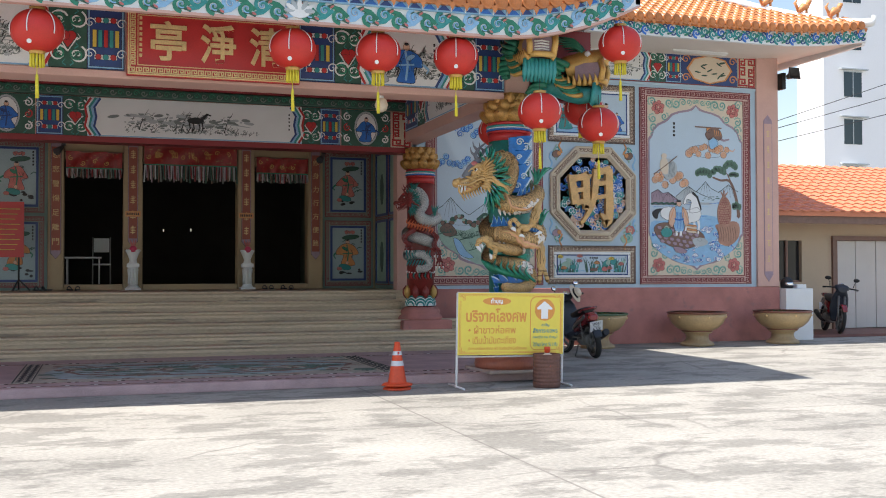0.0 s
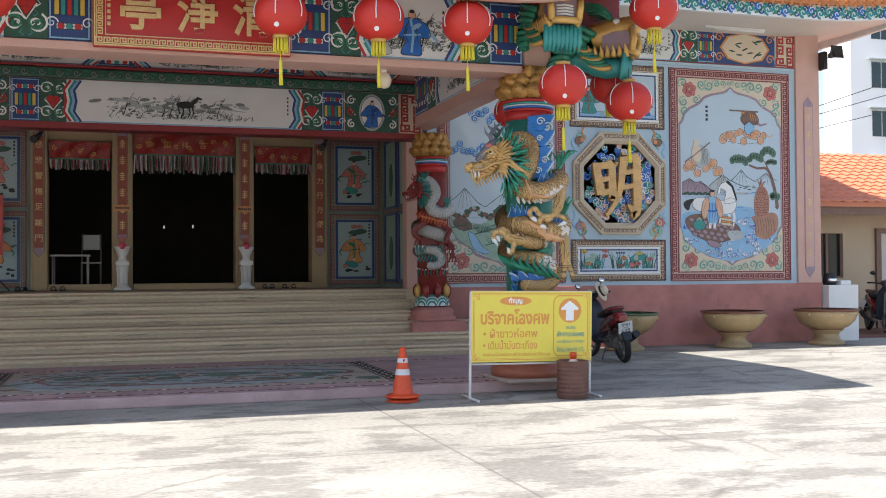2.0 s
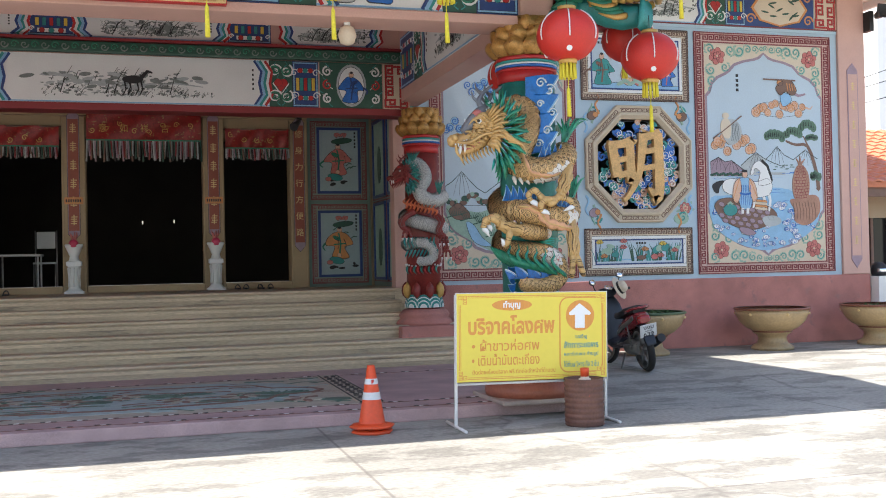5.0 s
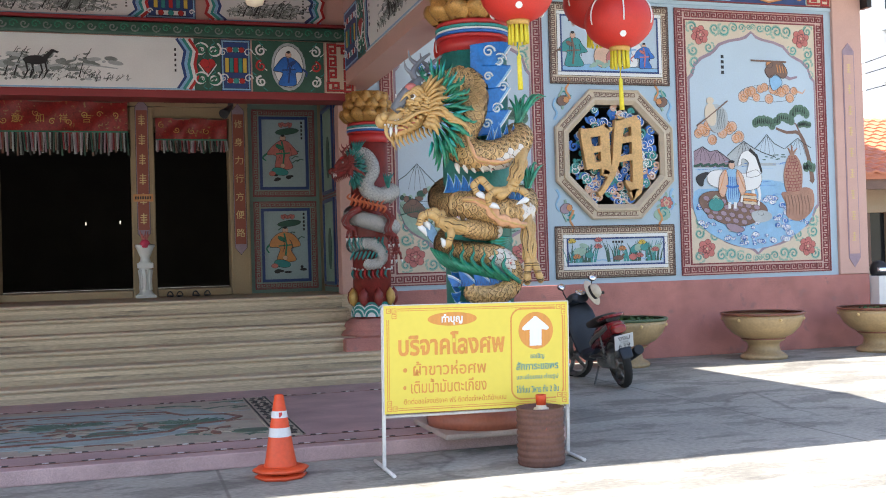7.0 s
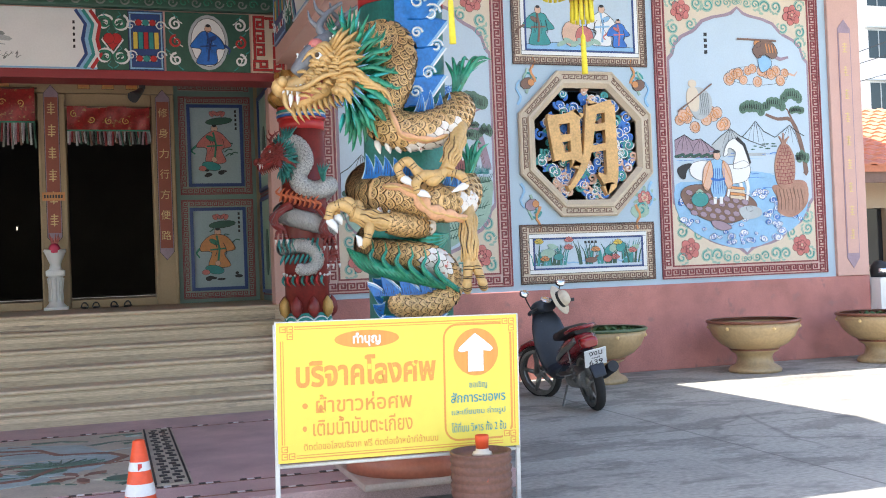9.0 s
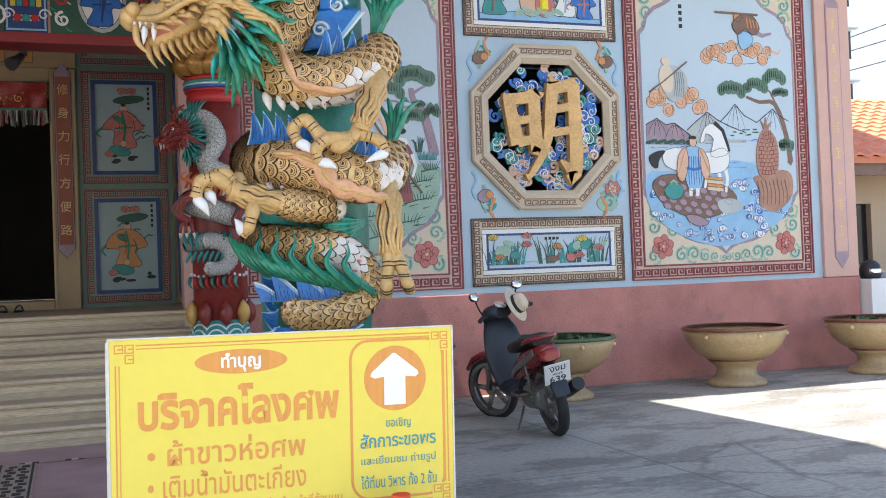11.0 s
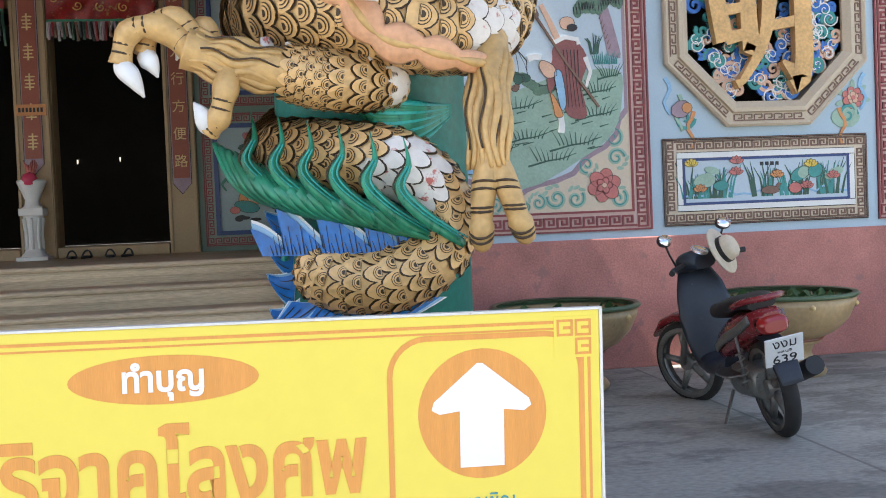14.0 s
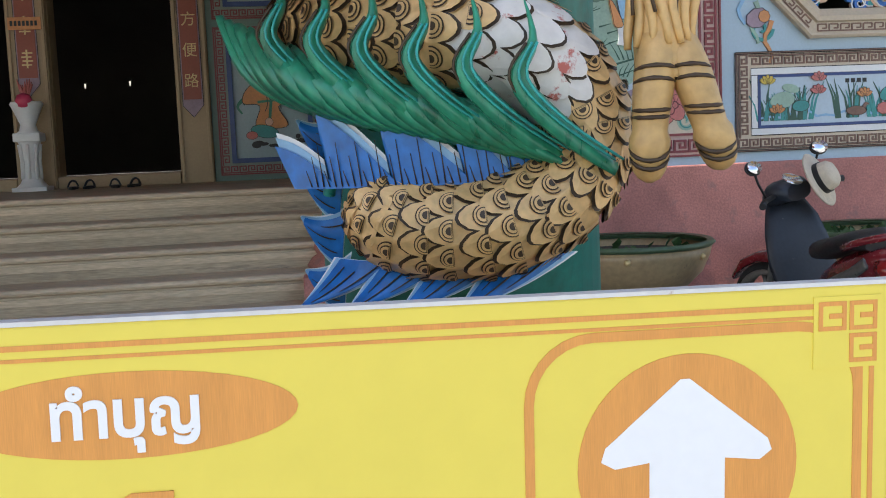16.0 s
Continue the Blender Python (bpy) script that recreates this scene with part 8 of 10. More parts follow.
def dragon_column(c, r, z0, z1, label, base_fn, shaft_mats):
    t = thing("dragon_column", label, "column", "dragon columns")
    x, y = c
    bm = B()
    lathe(bm, [(r, z0), (r, z1 - 0.60)], 40, (x, y, 0))
    part("shaft", bm, shaft_mats[0], t)
    bm = B()
    lathe(bm, [(r + 0.006, z1 - 0.60), (r + 0.006, z1 - 0.50)], 40, (x, y, 0))
    part("upper_band", bm, shaft_mats[1], t)
    for k, (m, a, b, e) in enumerate(((RED, 0.50, 0.47, 0.022), (BLUE, 0.47, 0.445, 0.03), (WHITE, 0.445, 0.425, 0.024), (TEAL, 0.425, 0.40, 0.03), (RED, 0.40, 0.36, 0.018))):
        bm = B()
        lathe(bm, [(r, z1 - a), (r + e, z1 - a + 0.005), (r + e, z1 - b - 0.005), (r, z1 - b)], 40, (x, y, 0))
        part("ring", bm, m, t)
    bm = B()
    lathe(bm, [(r * 0.95, z1 - 0.36), (r * 0.9, z1 - 0.2), (r * 1.0, z1)], 32, (x, y, 0))
    petals(bm, (x, y), r * 1.0, z1 - 0.36, 0.16, 11, 0.075)
    petals(bm, (x, y), r * 0.93, z1 - 0.24, 0.15, 10, 0.045, 1)
    petals(bm, (x, y), r * 0.90, z1 - 0.13, 0.13, 10, 0.02)
    part("capital", bm, CAPGOLD, t, "gilt lotus capital")
    base_fn(t)
    return t


POTRED = mat("terracotta_glaze", (0.36, 0.12, 0.075), 0.4, var=0.16, scale=5, fine=40, stain=(0.22, 0.09, 0.06), stain_at=0.64)
STONE = mat("worn_granite_plinth", (0.42, 0.34, 0.30), 0.7, var=0.15, scale=6, fine=90)


def base_front(t):
    bm = B()
    lathe(bm, [(0.44, 0.15), (0.45, 0.2), (0.44, 0.26), (0.41, 0.27), (0.40, 0.31), (0.425, 0.33), (0.42, 0.35), (0.385, 0.37), (0.39, 0.40), (0.46, 0.47), (0.495, 0.55), (0.50, 0.63), (0.47, 0.71), (0.40, 0.77), (0.33, 0.80), (0.31, 0.82), (0.31, 0.86), (0.27, 0.9)], 40, (C1[0], C1[1], 0))
    part("pedestal", bm, POTRED, t, "bulging terracotta-red pedestal")
    bm = B()
    box(bm, C1[0] - 0.45, C1[0] + 0.45, C1[1] - 0.45, C1[1] + 0.45, APRON - 0.004, 0.15, bevel=0.015)
    part("plinth", bm, STONE, t)


def base_rear(t):
    bm = B()
    lathe(bm, [(0.38, 0.57), (0.39, 0.60), (0.36, 0.64), (0.33, 0.66), (0.35, 0.70), (0.33, 0.74), (0.28, 0.78)], 8, (C2[0], C2[1], 0))
    part("pedestal", bm, PINK, t)
    bm = B()
    box(bm, C2[0] - 0.42, C2[0] + 0.42, C2[1] - 0.42, C2[1] + 0.42, 0.0, 0.574, bevel=0.02)
    part("plinth", bm, PINK, t)
    for k in range(9):
        a = 2 * math.pi * k / 9 - 1.87
        for m, rr, z, e in ((TEAL, 0.15, 0.80, 0.235), (WHITE, 0.125, 0.80, 0.240), (TEAL, 0.112, 0.80, 0.246), (WHITE, 0.085, 0.80, 0.252), (TEAL, 0.072, 0.80, 0.258), (WHITE, 0.045, 0.80, 0.264)):
            bm = B()
            row = []
            for i in range(13):
                g = math.pi * i / 12
                row.append((rr * math.cos(g), rr * math.sin(g) * 1.15))
            f = [bm.verts.new((C2[0] + e * math.cos(a + u / 0.25), C2[1] + e * math.sin(a + u / 0.25), z + v)) for u, v in row]
            w = [bm.verts.new((C2[0] + (e - 0.02) * math.cos(a + u / 0.25), C2[1] + (e - 0.02) * math.sin(a + u / 0.25), z + v)) for u, v in row]
            bm.faces.new(f)
            for i in range(12):
                bm.faces.new((f[i], w[i], w[i + 1], f[i + 1]))
            part("wave_scale", bm, m, t)
        bm = B()
        a += 0.35
        c = Vector((C2[0] + 0.25 * math.cos(a), C2[1] + 0.25 * math.sin(a), 1.02))
        lathe(bm, [(0.004, -0.10), (0.045, -0.06), (0.06, 0.0), (0.05, 0.06), (0.004, 0.12)], 10, tuple(c))
        part("carved_fish", bm, GOLD if k % 2 else DG_RED, t)


dragon_column(C1, 0.262, 0.85, 3.62, "tall painted column with a gilt lotus capital on a terracotta pedestal", base_front, (DG_DTEAL, RED))
dragon_column(C2, 0.225, 0.76, 3.44, "dark red painted column with a gilt lotus capital beside the steps", base_rear, (DG_RED, RED))
me = dragon_mesh("dragon_statue", [DG_BODY, DG_DARK, DG_WHITE, DG_GREEN, DG_SAND, DG_BLUE, LIGHTBLUE, DG_PEACH, DG_GREY, WHITE, ROSE, DG_RIM], 4)
dr = tagged(new("dragon_statue", me), "gold-scaled carved dragon with a green mane coiled round a column", "statue", "dragons")
dr.matrix_basis = pose(C1[0], C1[1], 0)
me = dragon_mesh("dragon_statue", [DG_PALE, DG_SLATE, WHITE, DG_DTEAL, DG_RED, TEAL, LIGHTBLUE, DG_ORANGE, DG_RED, WHITE, RED, TEAL], 9, True)
dr = tagged(new("dragon_statue", me), "white-scaled red-headed carved dragon coiled round the rear column", "statue", "dragons")
dr.matrix_basis = pose(C2[0], C2[1], 0)


# ---- yellow notice board ----
SIGNYEL = mat("yellow_vinyl_print", (0.80, 0.66, 0.10), 0.42, var=0.03, scale=2, fine=20, bump=0.03)
SIGNORA = mat("orange_vinyl_print", (0.72, 0.31, 0.07), 0.42, var=0.12, scale=3, fine=60, bump=0.03, stretch=(14, 1, 0.6))
SIGNTEAL = mat("teal_vinyl_print", (0.05, 0.28, 0.34), 0.42, var=0.05, bump=0.02)
SIGNWHITE = mat("white_vinyl_print", (0.82, 0.84, 0.86), 0.42, var=0.02, bump=0.02)
STEELW = mat("white_painted_steel", (0.66, 0.66, 0.64), 0.45, var=0.1, scale=9, stain=(0.35, 0.2, 0.12), stain_at=0.68)


def notice_board():
    t = thing("notice_board", "yellow printed vinyl notice board on a white steel stand", "sign", at=(3.975, 11.485, 0.386))
    t.matrix_basis = pose(3.975, 11.485, 0.386, 0.6, 0.85, -0.1)
    SW, SH = 1.352, 0.735
    bm = B()
    box(bm, 0, SW, 0.0, 0.012, 0, SH, bevel=0.003)
    part("board", bm, SIGNYEL, t)
    bm = B()
    for a, b in ((-0.006, 0.0), (SW, SW + 0.006)):
        box(bm, a, b, -0.002, 0.02, -0.02, SH + 0.004)
    box(bm, -0.006, SW + 0.006, -0.002, 0.02, SH, SH + 0.005)
    part("edge_frame", bm, STEELW, t)
    pl = Plane((0, 0, 0), (1, 0, 0), (0, -1, 0))
    pl.j = 0.000001
    O = "orange"
    pl.border(O, 0.020, 0.020, SW - 0.020, SH - 0.020, 0.006, 0.001)
    pl.border(O, 0.034, 0.034, SW - 0.034, SH - 0.034, 0.004, 0.001)
    for su in (0, 1):
        for sv in (0, 1):
            for (a, b, c, d) in ((0.016, 0.016, 0.092, 0.092),):
                x0, x1 = (SW - c, SW - a) if su else (a, c)
                y0, y1 = (SH - d, SH - b) if sv else (b, d)
                pl.rect("yellow", x0 - 0.004, y0 - 0.004, x1 + 0.004, y1 + 0.004, 0.0016)
                mx, my = (x0 + x1) / 2, (y0 + y1) / 2
                for qx, qy in ((x0, y1), (x1, y1), (x1, y0)) if (su, sv) != (0, 0) else ((x0, y1), (x0, y0), (x1, y0)):
                    ax, bx = min(qx, mx), max(qx, mx)
                    ay, by = min(qy, my), max(qy, my)
                    pl.border(O, ax + 0.002, ay + 0.002, bx - 0.002, by - 0.002, 0.005, 0.0026)
                    pl.rect(O, (ax + bx) / 2 - 0.004, (ay + by) / 2 - 0.003, bx - 0.004, (ay + by) / 2 + 0.003, 0.0026)
    # rounded box on the right
    def rounded(x0, y0, x1, y1, r, n=7):
        out = []
        for cx, cy, a0 in ((x1 - r, y1 - r, 0), (x0 + r, y1 - r, 90), (x0 + r, y0 + r, 180), (x1 - r, y0 + r, 270)):
            out += [(cx + r * math.cos(radians(a0 + 90 * i / n)), cy + r * math.sin(radians(a0 + 90 * i / n))) for i in range(n + 1)]
        return out
    ring = rounded(0.920, 0.055, 1.312, 0.690, 0.075)
    pl.line(O, ring + [ring[0]], 0.011, 0.001)
    pl.disc(O, 0.488, 0.635, 0.178, 0.001, 40, 0.047)
    pl.disc(O, 1.106, 0.535, 0.131, 0.001, 48)
    pl.poly("white", [(x - 0.015, y - 0.003) for x, y in ((1.073, 0.431), (1.163, 0.431), (1.164, 0.545), (1.206, 0.540), (1.221, 0.551), (1.216, 0.565), (1.122, 0.640), (1.111, 0.640), (1.022, 0.565), (1.017, 0.549), (1.033, 0.540), (1.074, 0.545))], 0.002)
    pl.finish(t, {"orange": ("orange_print", SIGNORA), "white": ("arrow", SIGNWHITE), "yellow": ("corner_ground", SIGNYEL)})
    def put(s, u, v, w, h, m, depth=0.0012, bold=0.0):
        lettering("lettering", s, w, h, pose(u, -0.001, v, 90), m, t, depth, "", bold)
    put("ทำบุญ", 0.486, 0.632, 0.152, 0.075, SIGNWHITE, 0.0024, 0.028)
    put("บริจาคโลงศพ", 0.486, 0.470, 0.77, 0.160, SIGNORA, bold=0.03)
    put("• ผ้าขาวห่อศพ", 0.432, 0.302, 0.60, 0.098, SIGNORA, bold=0.01)
    put("• เติมน้ำมันตะเกียง", 0.432, 0.182, 0.60, 0.098, SIGNORA, bold=0.006)
    put("ติดต่อขอโลงบริจาค ฟรี ติดต่อเจ้าหน้าที่ด้านบน", 0.506, 0.082, 0.74, 0.042, SIGNORA)
    put("ขอเชิญ", 1.115, 0.352, 0.105, 0.042, SIGNTEAL)
    put("สักการะขอพร", 1.115, 0.288, 0.32, 0.058, SIGNTEAL, bold=0.012)
    put("และเยี่ยมชม ถ่ายรูป", 1.115, 0.206, 0.315, 0.046, SIGNTEAL)
    put("ได้ที่บน วิหาร ทั้ง 2 ชั้น", 1.115, 0.124, 0.32, 0.052, SIGNTEAL)
    for u in (0.0, SW):
        bm = B()
        box(bm, u - 0.012, u + 0.012, 0.014, 0.036, -0.383 + 0.012 * u, SH - 0.01, bevel=0.003)
        part("post", bm, STEELW, t)
        bm = B()
        tube(bm, [(u, 0.3, -0.366 + 0.012 * u), (u, -0.26, -0.366 + 0.012 * u)], 0.013, 8)
        part("foot_bar", bm, STEELW, t)
    bm = B()
    tube(bm, [(0, 0.026, -0.02), (SW, 0.026, -0.02)], 0.011, 8)
    part("cross_bar", bm, STEELW, t)
    return t


notice_board()


# ---- lanterns ----
LANTERN = mat("red_lantern_silk", (0.60, 0.035, 0.025), 0.5, var=0.1, scale=6, fine=80, bump=0.1)
TASSEL = mat("yellow_tassel_thread", (0.72, 0.62, 0.05), 0.7, var=0.15, scale=20)


def lantern(x, y, z, r, top, tassel=True):
    t = thing("paper_lantern", "red silk lantern with white bands and a yellow tassel", "lantern", "hanging lanterns", at=(x, y, z))
    bm = B()
    n = 24
    lathe(bm, [(max(0.06, r * math.sin(a)), -r * 0.88 * math.cos(a)) for a in (math.pi * (0.12 + 0.76 * i / 12) for i in range(13))], n, (0, 0, 0), 0, 12, 0.035)
    part("globe", bm, LANTERN, t)
    for k in range(6):
        a = 2 * math.pi * k / 6 + 0.2
        bm = B()
        tube(bm, [((max(0.05, r * math.sin(q)) * 1.03 + 0.002) * math.cos(a), (max(0.05, r * math.sin(q)) * 1.03 + 0.002) * math.sin(a), -r * 0.88 * math.cos(q)) for q in (math.pi * (0.42 + 0.42 * i / 8) for i in range(9))], 0.006, 5)
        part("white_band", bm, WHITE, t)
        if k % 2:
            continue
        bm = B()
        q = math.pi * 0.28
        tube(bm, [(r * math.sin(q) * 0.99 * math.cos(a), r * math.sin(q) * 0.98 * math.sin(a), -r * 0.88 * math.cos(q)), (r * math.sin(q) * 1.05 * math.cos(a), r * math.sin(q) * 1.05 * math.sin(a), -r * 0.88 * math.cos(q) - 0.004)], 0.024, 10)
        part("white_badge", bm, WHITE, t)
    bm = B()
    lathe(bm, [(0.075, -r * 0.95), (0.085, -r * 0.95 + 0.05), (0.07, -r * 0.80)], 16)
    lathe(bm, [(0.07, r * 0.80), (0.08, r * 0.95), (0.03, r * 1.0)], 16)
    part("collar", bm, GOLD, t)
    bm = B()
    for k in range(12):
        a = 2 * math.pi * k / 12
        tube(bm, [(0.06 * math.cos(a), 0.06 * math.sin(a), -r * 0.93), (0.065 * math.cos(a), 0.065 * math.sin(a), -r * 0.93 - 0.13)], 0.012, 5)
    part("short_fringe", bm, TASSEL, t)
    bm = B()
    tube(bm, [(0, 0, r * 0.95), (0, 0, top - z)], 0.004, 5)
    part("cord", bm, BLACK, t)
    if tassel:
        bm = B()
        tube(bm, [(0, 0, -r * 0.93), (0, 0, -r * 0.93 - 0.2), (0, 0, -r * 0.93 - 0.22), (0.004, 0, -r * 0.93 - 0.45)], [0.004, 0.004, 0.015, 0.02], 8)
        part("tassel", bm, TASSEL, t)


for n_, (x, y, z, top) in enumerate(((-0.62, 11.3, 3.83, 4.3), (2.0, 11.3, 3.82, 4.3), (2.97, 11.3, 3.84, 4.3), (3.90, 11.3, 3.85, 4.3), (6.0, 11.25, 4.13, 4.75), (4.98, 11.36, 3.28, 3.75), (5.98, 11.8, 3.22, 3.60), (5.3, 13.6, 3.35, 4.3), (6.05, 12.35, 3.5, 4.55))):
    lantern(x, y, z, 0.255, top, n_ < 7)


# ---- carved dragon brackets over the corner ----
def bracket(x, y, z, rz, label):
    bm = B()
    GR, GO, PK, WH, TE = range(5)
    tube(bm, spline([(-0.5, 0, 0.05), (-0.2, 0, -0.05), (0.05, 0, -0.16), (0.22, 0, -0.14)], 5), [0.11, 0.11, 0.11, 0.11, 0.12, 0.12, 0.12, 0.12, 0.12, 0.11, 0.11, 0.10, 0.10, 0.09, 0.08, 0.06], 10, TE)
    tube(bm, spline([(-0.1, 0, 0.14), (0.1, 0, 0.20), (0.28, 0, 0.24), (0.36, 0, 0.30)], 5), [0.14, 0.14, 0.14, 0.13, 0.13, 0.13, 0.12, 0.12, 0.11, 0.11, 0.10, 0.10, 0.09, 0.09, 0.08, 0.05], 10, GO)
    box(bm, 0.02, 0.30, -0.12, 0.12, -0.02, 0.17, PK)
    for a, b in (((-0.13, -0.03), (-0.15, 0.19)), ((0.13, -0.03), (0.15, 0.19)), ((-0.15, 0.19), (0.15, 0.19)), ((-0.13, -0.03), (0.13, -0.03))):
        tube(bm, [(0.31, a[0], a[1]), (0.335, (a[0] + b[0]) / 2, (a[1] + b[1]) / 2), (0.31, b[0], b[1])], 0.034, 7, GO)
    for k in range(4):
        tube(bm, [(0.305, -0.08, 0.02 + 0.028 * k), (0.31, 0, 0.03 + 0.028 * k), (0.305, 0.08, 0.02 + 0.028 * k)], 0.010, 6, WH)
    for s in (-1, 1):
        lathe(bm, [(0.002, -0.035), (0.03, -0.015), (0.035, 0), (0.03, 0.015), (0.002, 0.035)], 8, (0.16, s * 0.12, 0.27), WH)
        for k in range(14):
            tube(bm, spline([(0.10 - 0.03 * k, s * 0.13, -0.18 + 0.03 * k), (0.02 - 0.03 * k, s * 0.20, -0.20 + 0.03 * k), (-0.1 - 0.03 * k, s * 0.22, -0.16 + 0.035 * k)], 3), [0.026, 0.027, 0.025, 0.022, 0.016, 0.01, 0.004], 6, GO if k % 3 == 0 else GR)
        for k in range(8):
            tube(bm, spline([(-0.05 - 0.05 * k, s * 0.14, 0.15 - 0.04 * k), (-0.15 - 0.05 * k, s * 0.22, 0.2 - 0.05 * k), (-0.28 - 0.04 * k, s * 0.24, 0.26 - 0.07 * k)], 3), [0.035, 0.036, 0.034, 0.03, 0.024, 0.016, 0.006], 6, GR)
            tube(bm, spline([(0.25 - 0.06 * k, s * 0.12, -0.06), (0.26 - 0.06 * k, s * 0.16, -0.02), (0.25 - 0.06 * k, s * 0.18, 0.04)], 2), [0.04, 0.03, 0.02, 0.012, 0.004], 5, GO)
        for k in range(5):
            tube(bm, spline([(0.1, s * 0.08, 0.3), (0.0, s * 0.12, 0.36 + 0.02 * k), (-0.12 - 0.04 * k, s * 0.15, 0.36 + 0.03 * k)], 3), [0.02, 0.02, 0.018, 0.016, 0.012, 0.008, 0.004], 5, GR)
    for k in range(9):
        a = -0.16 + 0.04 * k
        tube(bm, [(0.24, a, -0.06), (0.23, a, -0.2), (0.2, a, -0.30)], [0.022, 0.03, 0.012], 6, TE)
    me = bpy.data.meshes.new("dragon_bracket")
    bm.to_mesh(me)
    bm.free()
    for m in (GREEN, GOLD, MAUVE, WHITE, TEAL):
        me.materials.append(m)
    ob = tagged(new("dragon_bracket", me), label, "bracket", "dragon brackets")
    ob.matrix_basis = pose(x, y, z, 0, 0, rz) @ Matrix.Diagonal((1.15, 1.15, 1.15, 1))


bracket(5.0, 11.62, 3.98, -95, "carved green and gold dragon-head bracket with an open mouth")
bracket(5.76, 12.0, 3.80, -38, "carved teal and gold dragon-head bracket under the eave")
bm = B()
box(bm, 5.15, 6.0, 12.24, 12.44, 3.58, 3.72, bevel=0.01)
box(bm, 5.182, 6.1, 12.25, 12.45, 3.75, 4.5)
struct("corner_rafter", bm, DARKRED, "dark red rafter carrying the upswept corner", "beam")


# ---- planters ----
POTTAN = mat("tan_glazed_pottery", (0.42, 0.30, 0.16), 0.38, var=0.2, scale=4, fine=30, stain=(0.20, 0.14, 0.09), stain_at=0.64)
POTRIM = mat("brown_glazed_rim", (0.20, 0.075, 0.045), 0.35, var=0.2, scale=8)
POTGREEN = mat("green_glazed_rim", (0.07, 0.12, 0.06), 0.35, var=0.2, scale=8)
SOIL = mat("dark_pot_soil", (0.05, 0.04, 0.03), 0.9, var=0.4, scale=20, bump=0.6)


def planter(x, y, rim, label, weeds, seed):
    rnd = random.Random(seed)
    t = thing("planter", label, "planter", "bowl planters along the wall", at=(x, y, 0), rz=rnd.uniform(0, 90))
    bm = B()
    lathe(bm, [(0.30, 0.0), (0.31, 0.03), (0.29, 0.06), (0.22, 0.10), (0.20, 0.17), (0.22, 0.22), (0.27, 0.245), (0.28, 0.27)], 40)
    part("foot", bm, POTTAN, t)
    bm = B()
    lathe(bm, [(0.26, 0.27), (0.38, 0.33), (0.47, 0.42), (0.52, 0.53), (0.53, 0.585), (0.50, 0.585), (0.48, 0.5), (0.42, 0.47)], 48)
    part("bowl", bm, POTTAN, t)
    bm = B()
    lathe(bm, [(0.49, 0.585), (0.535, 0.587), (0.555, 0.605), (0.535, 0.625), (0.50, 0.618)], 48, close=False)
    part("rim", bm, rim, t)
    bm = B()
    lathe(bm, [(0.283, 0.262), (0.295, 0.272), (0.283, 0.285)], 40, close=False)
    part("waist_ring", bm, POTRIM, t)
    bm = B()
    lathe(bm, [(0.47, 0.54), (0.2, 0.555), (0.01, 0.55)], 32, close=False)
    part("soil", bm, SOIL, t)
    for k in range(6):
        a = k * math.pi / 3
        bm = B()
        lathe(bm, [(0.02, -0.012), (0.022, 0.0), (0.012, 0.014), (0.002, 0.018)], 10)
        bm.transform(pose(0.525 * math.cos(a), 0.525 * math.sin(a), 0.535, 0, 90, math.degrees(a)))
        part("boss", bm, PALEGOLD, t)
    if weeds:
        bm = B()
        for k in range(weeds):
            a, r = rnd.random() * 6.28, 0.42 * math.sqrt(rnd.random())
            p = Vector((r * math.cos(a), r * math.sin(a), 0.545))
            d = Vector((rnd.uniform(-1, 1), rnd.uniform(-1, 1), rnd.uniform(0.5, 1.4))).normalized()
            L = rnd.uniform(0.05, 0.11)
            s = d.cross(Vector((0, 0, 1))).normalized() * L * 0.33
            v = [bm.verts.new(q) for q in (p, p + d * L * 0.5 + s, p + d * L + Vector((0, 0, -0.01)), p + d * L * 0.5 - s)]
            bm.faces.new(v)
        tagged(part("weed_growth", bm, mat("weed_leaf", (0.05, 0.11, 0.03), 0.6, var=0.3, scale=20), t), kind="stuff")


planter(6.75, 16.75, POTGREEN, "tan glazed bowl planter with a green rim and soil", 30, 1)
planter(8.45, 16.75, POTGREEN, "tan glazed bowl planter with a green rim and weeds", 160, 2)
planter(10.44, 16.66, POTRIM, "tan glazed bowl planter with a brown rim, empty", 0, 3)
planter(12.30, 16.66, POTRIM, "tan glazed bowl planter with a brown rim and weeds", 60, 4)

# ---- traffic cones, drum ----
CONEO = mat("orange_cone_plastic", (0.72, 0.085, 0.025), 0.45, var=0.12, scale=6, fine=40, stain=(0.40, 0.08, 0.05), stain_at=0.66)
REFL = mat("silver_cone_band", (0.62, 0.64, 0.66), 0.35, var=0.08, scale=9)


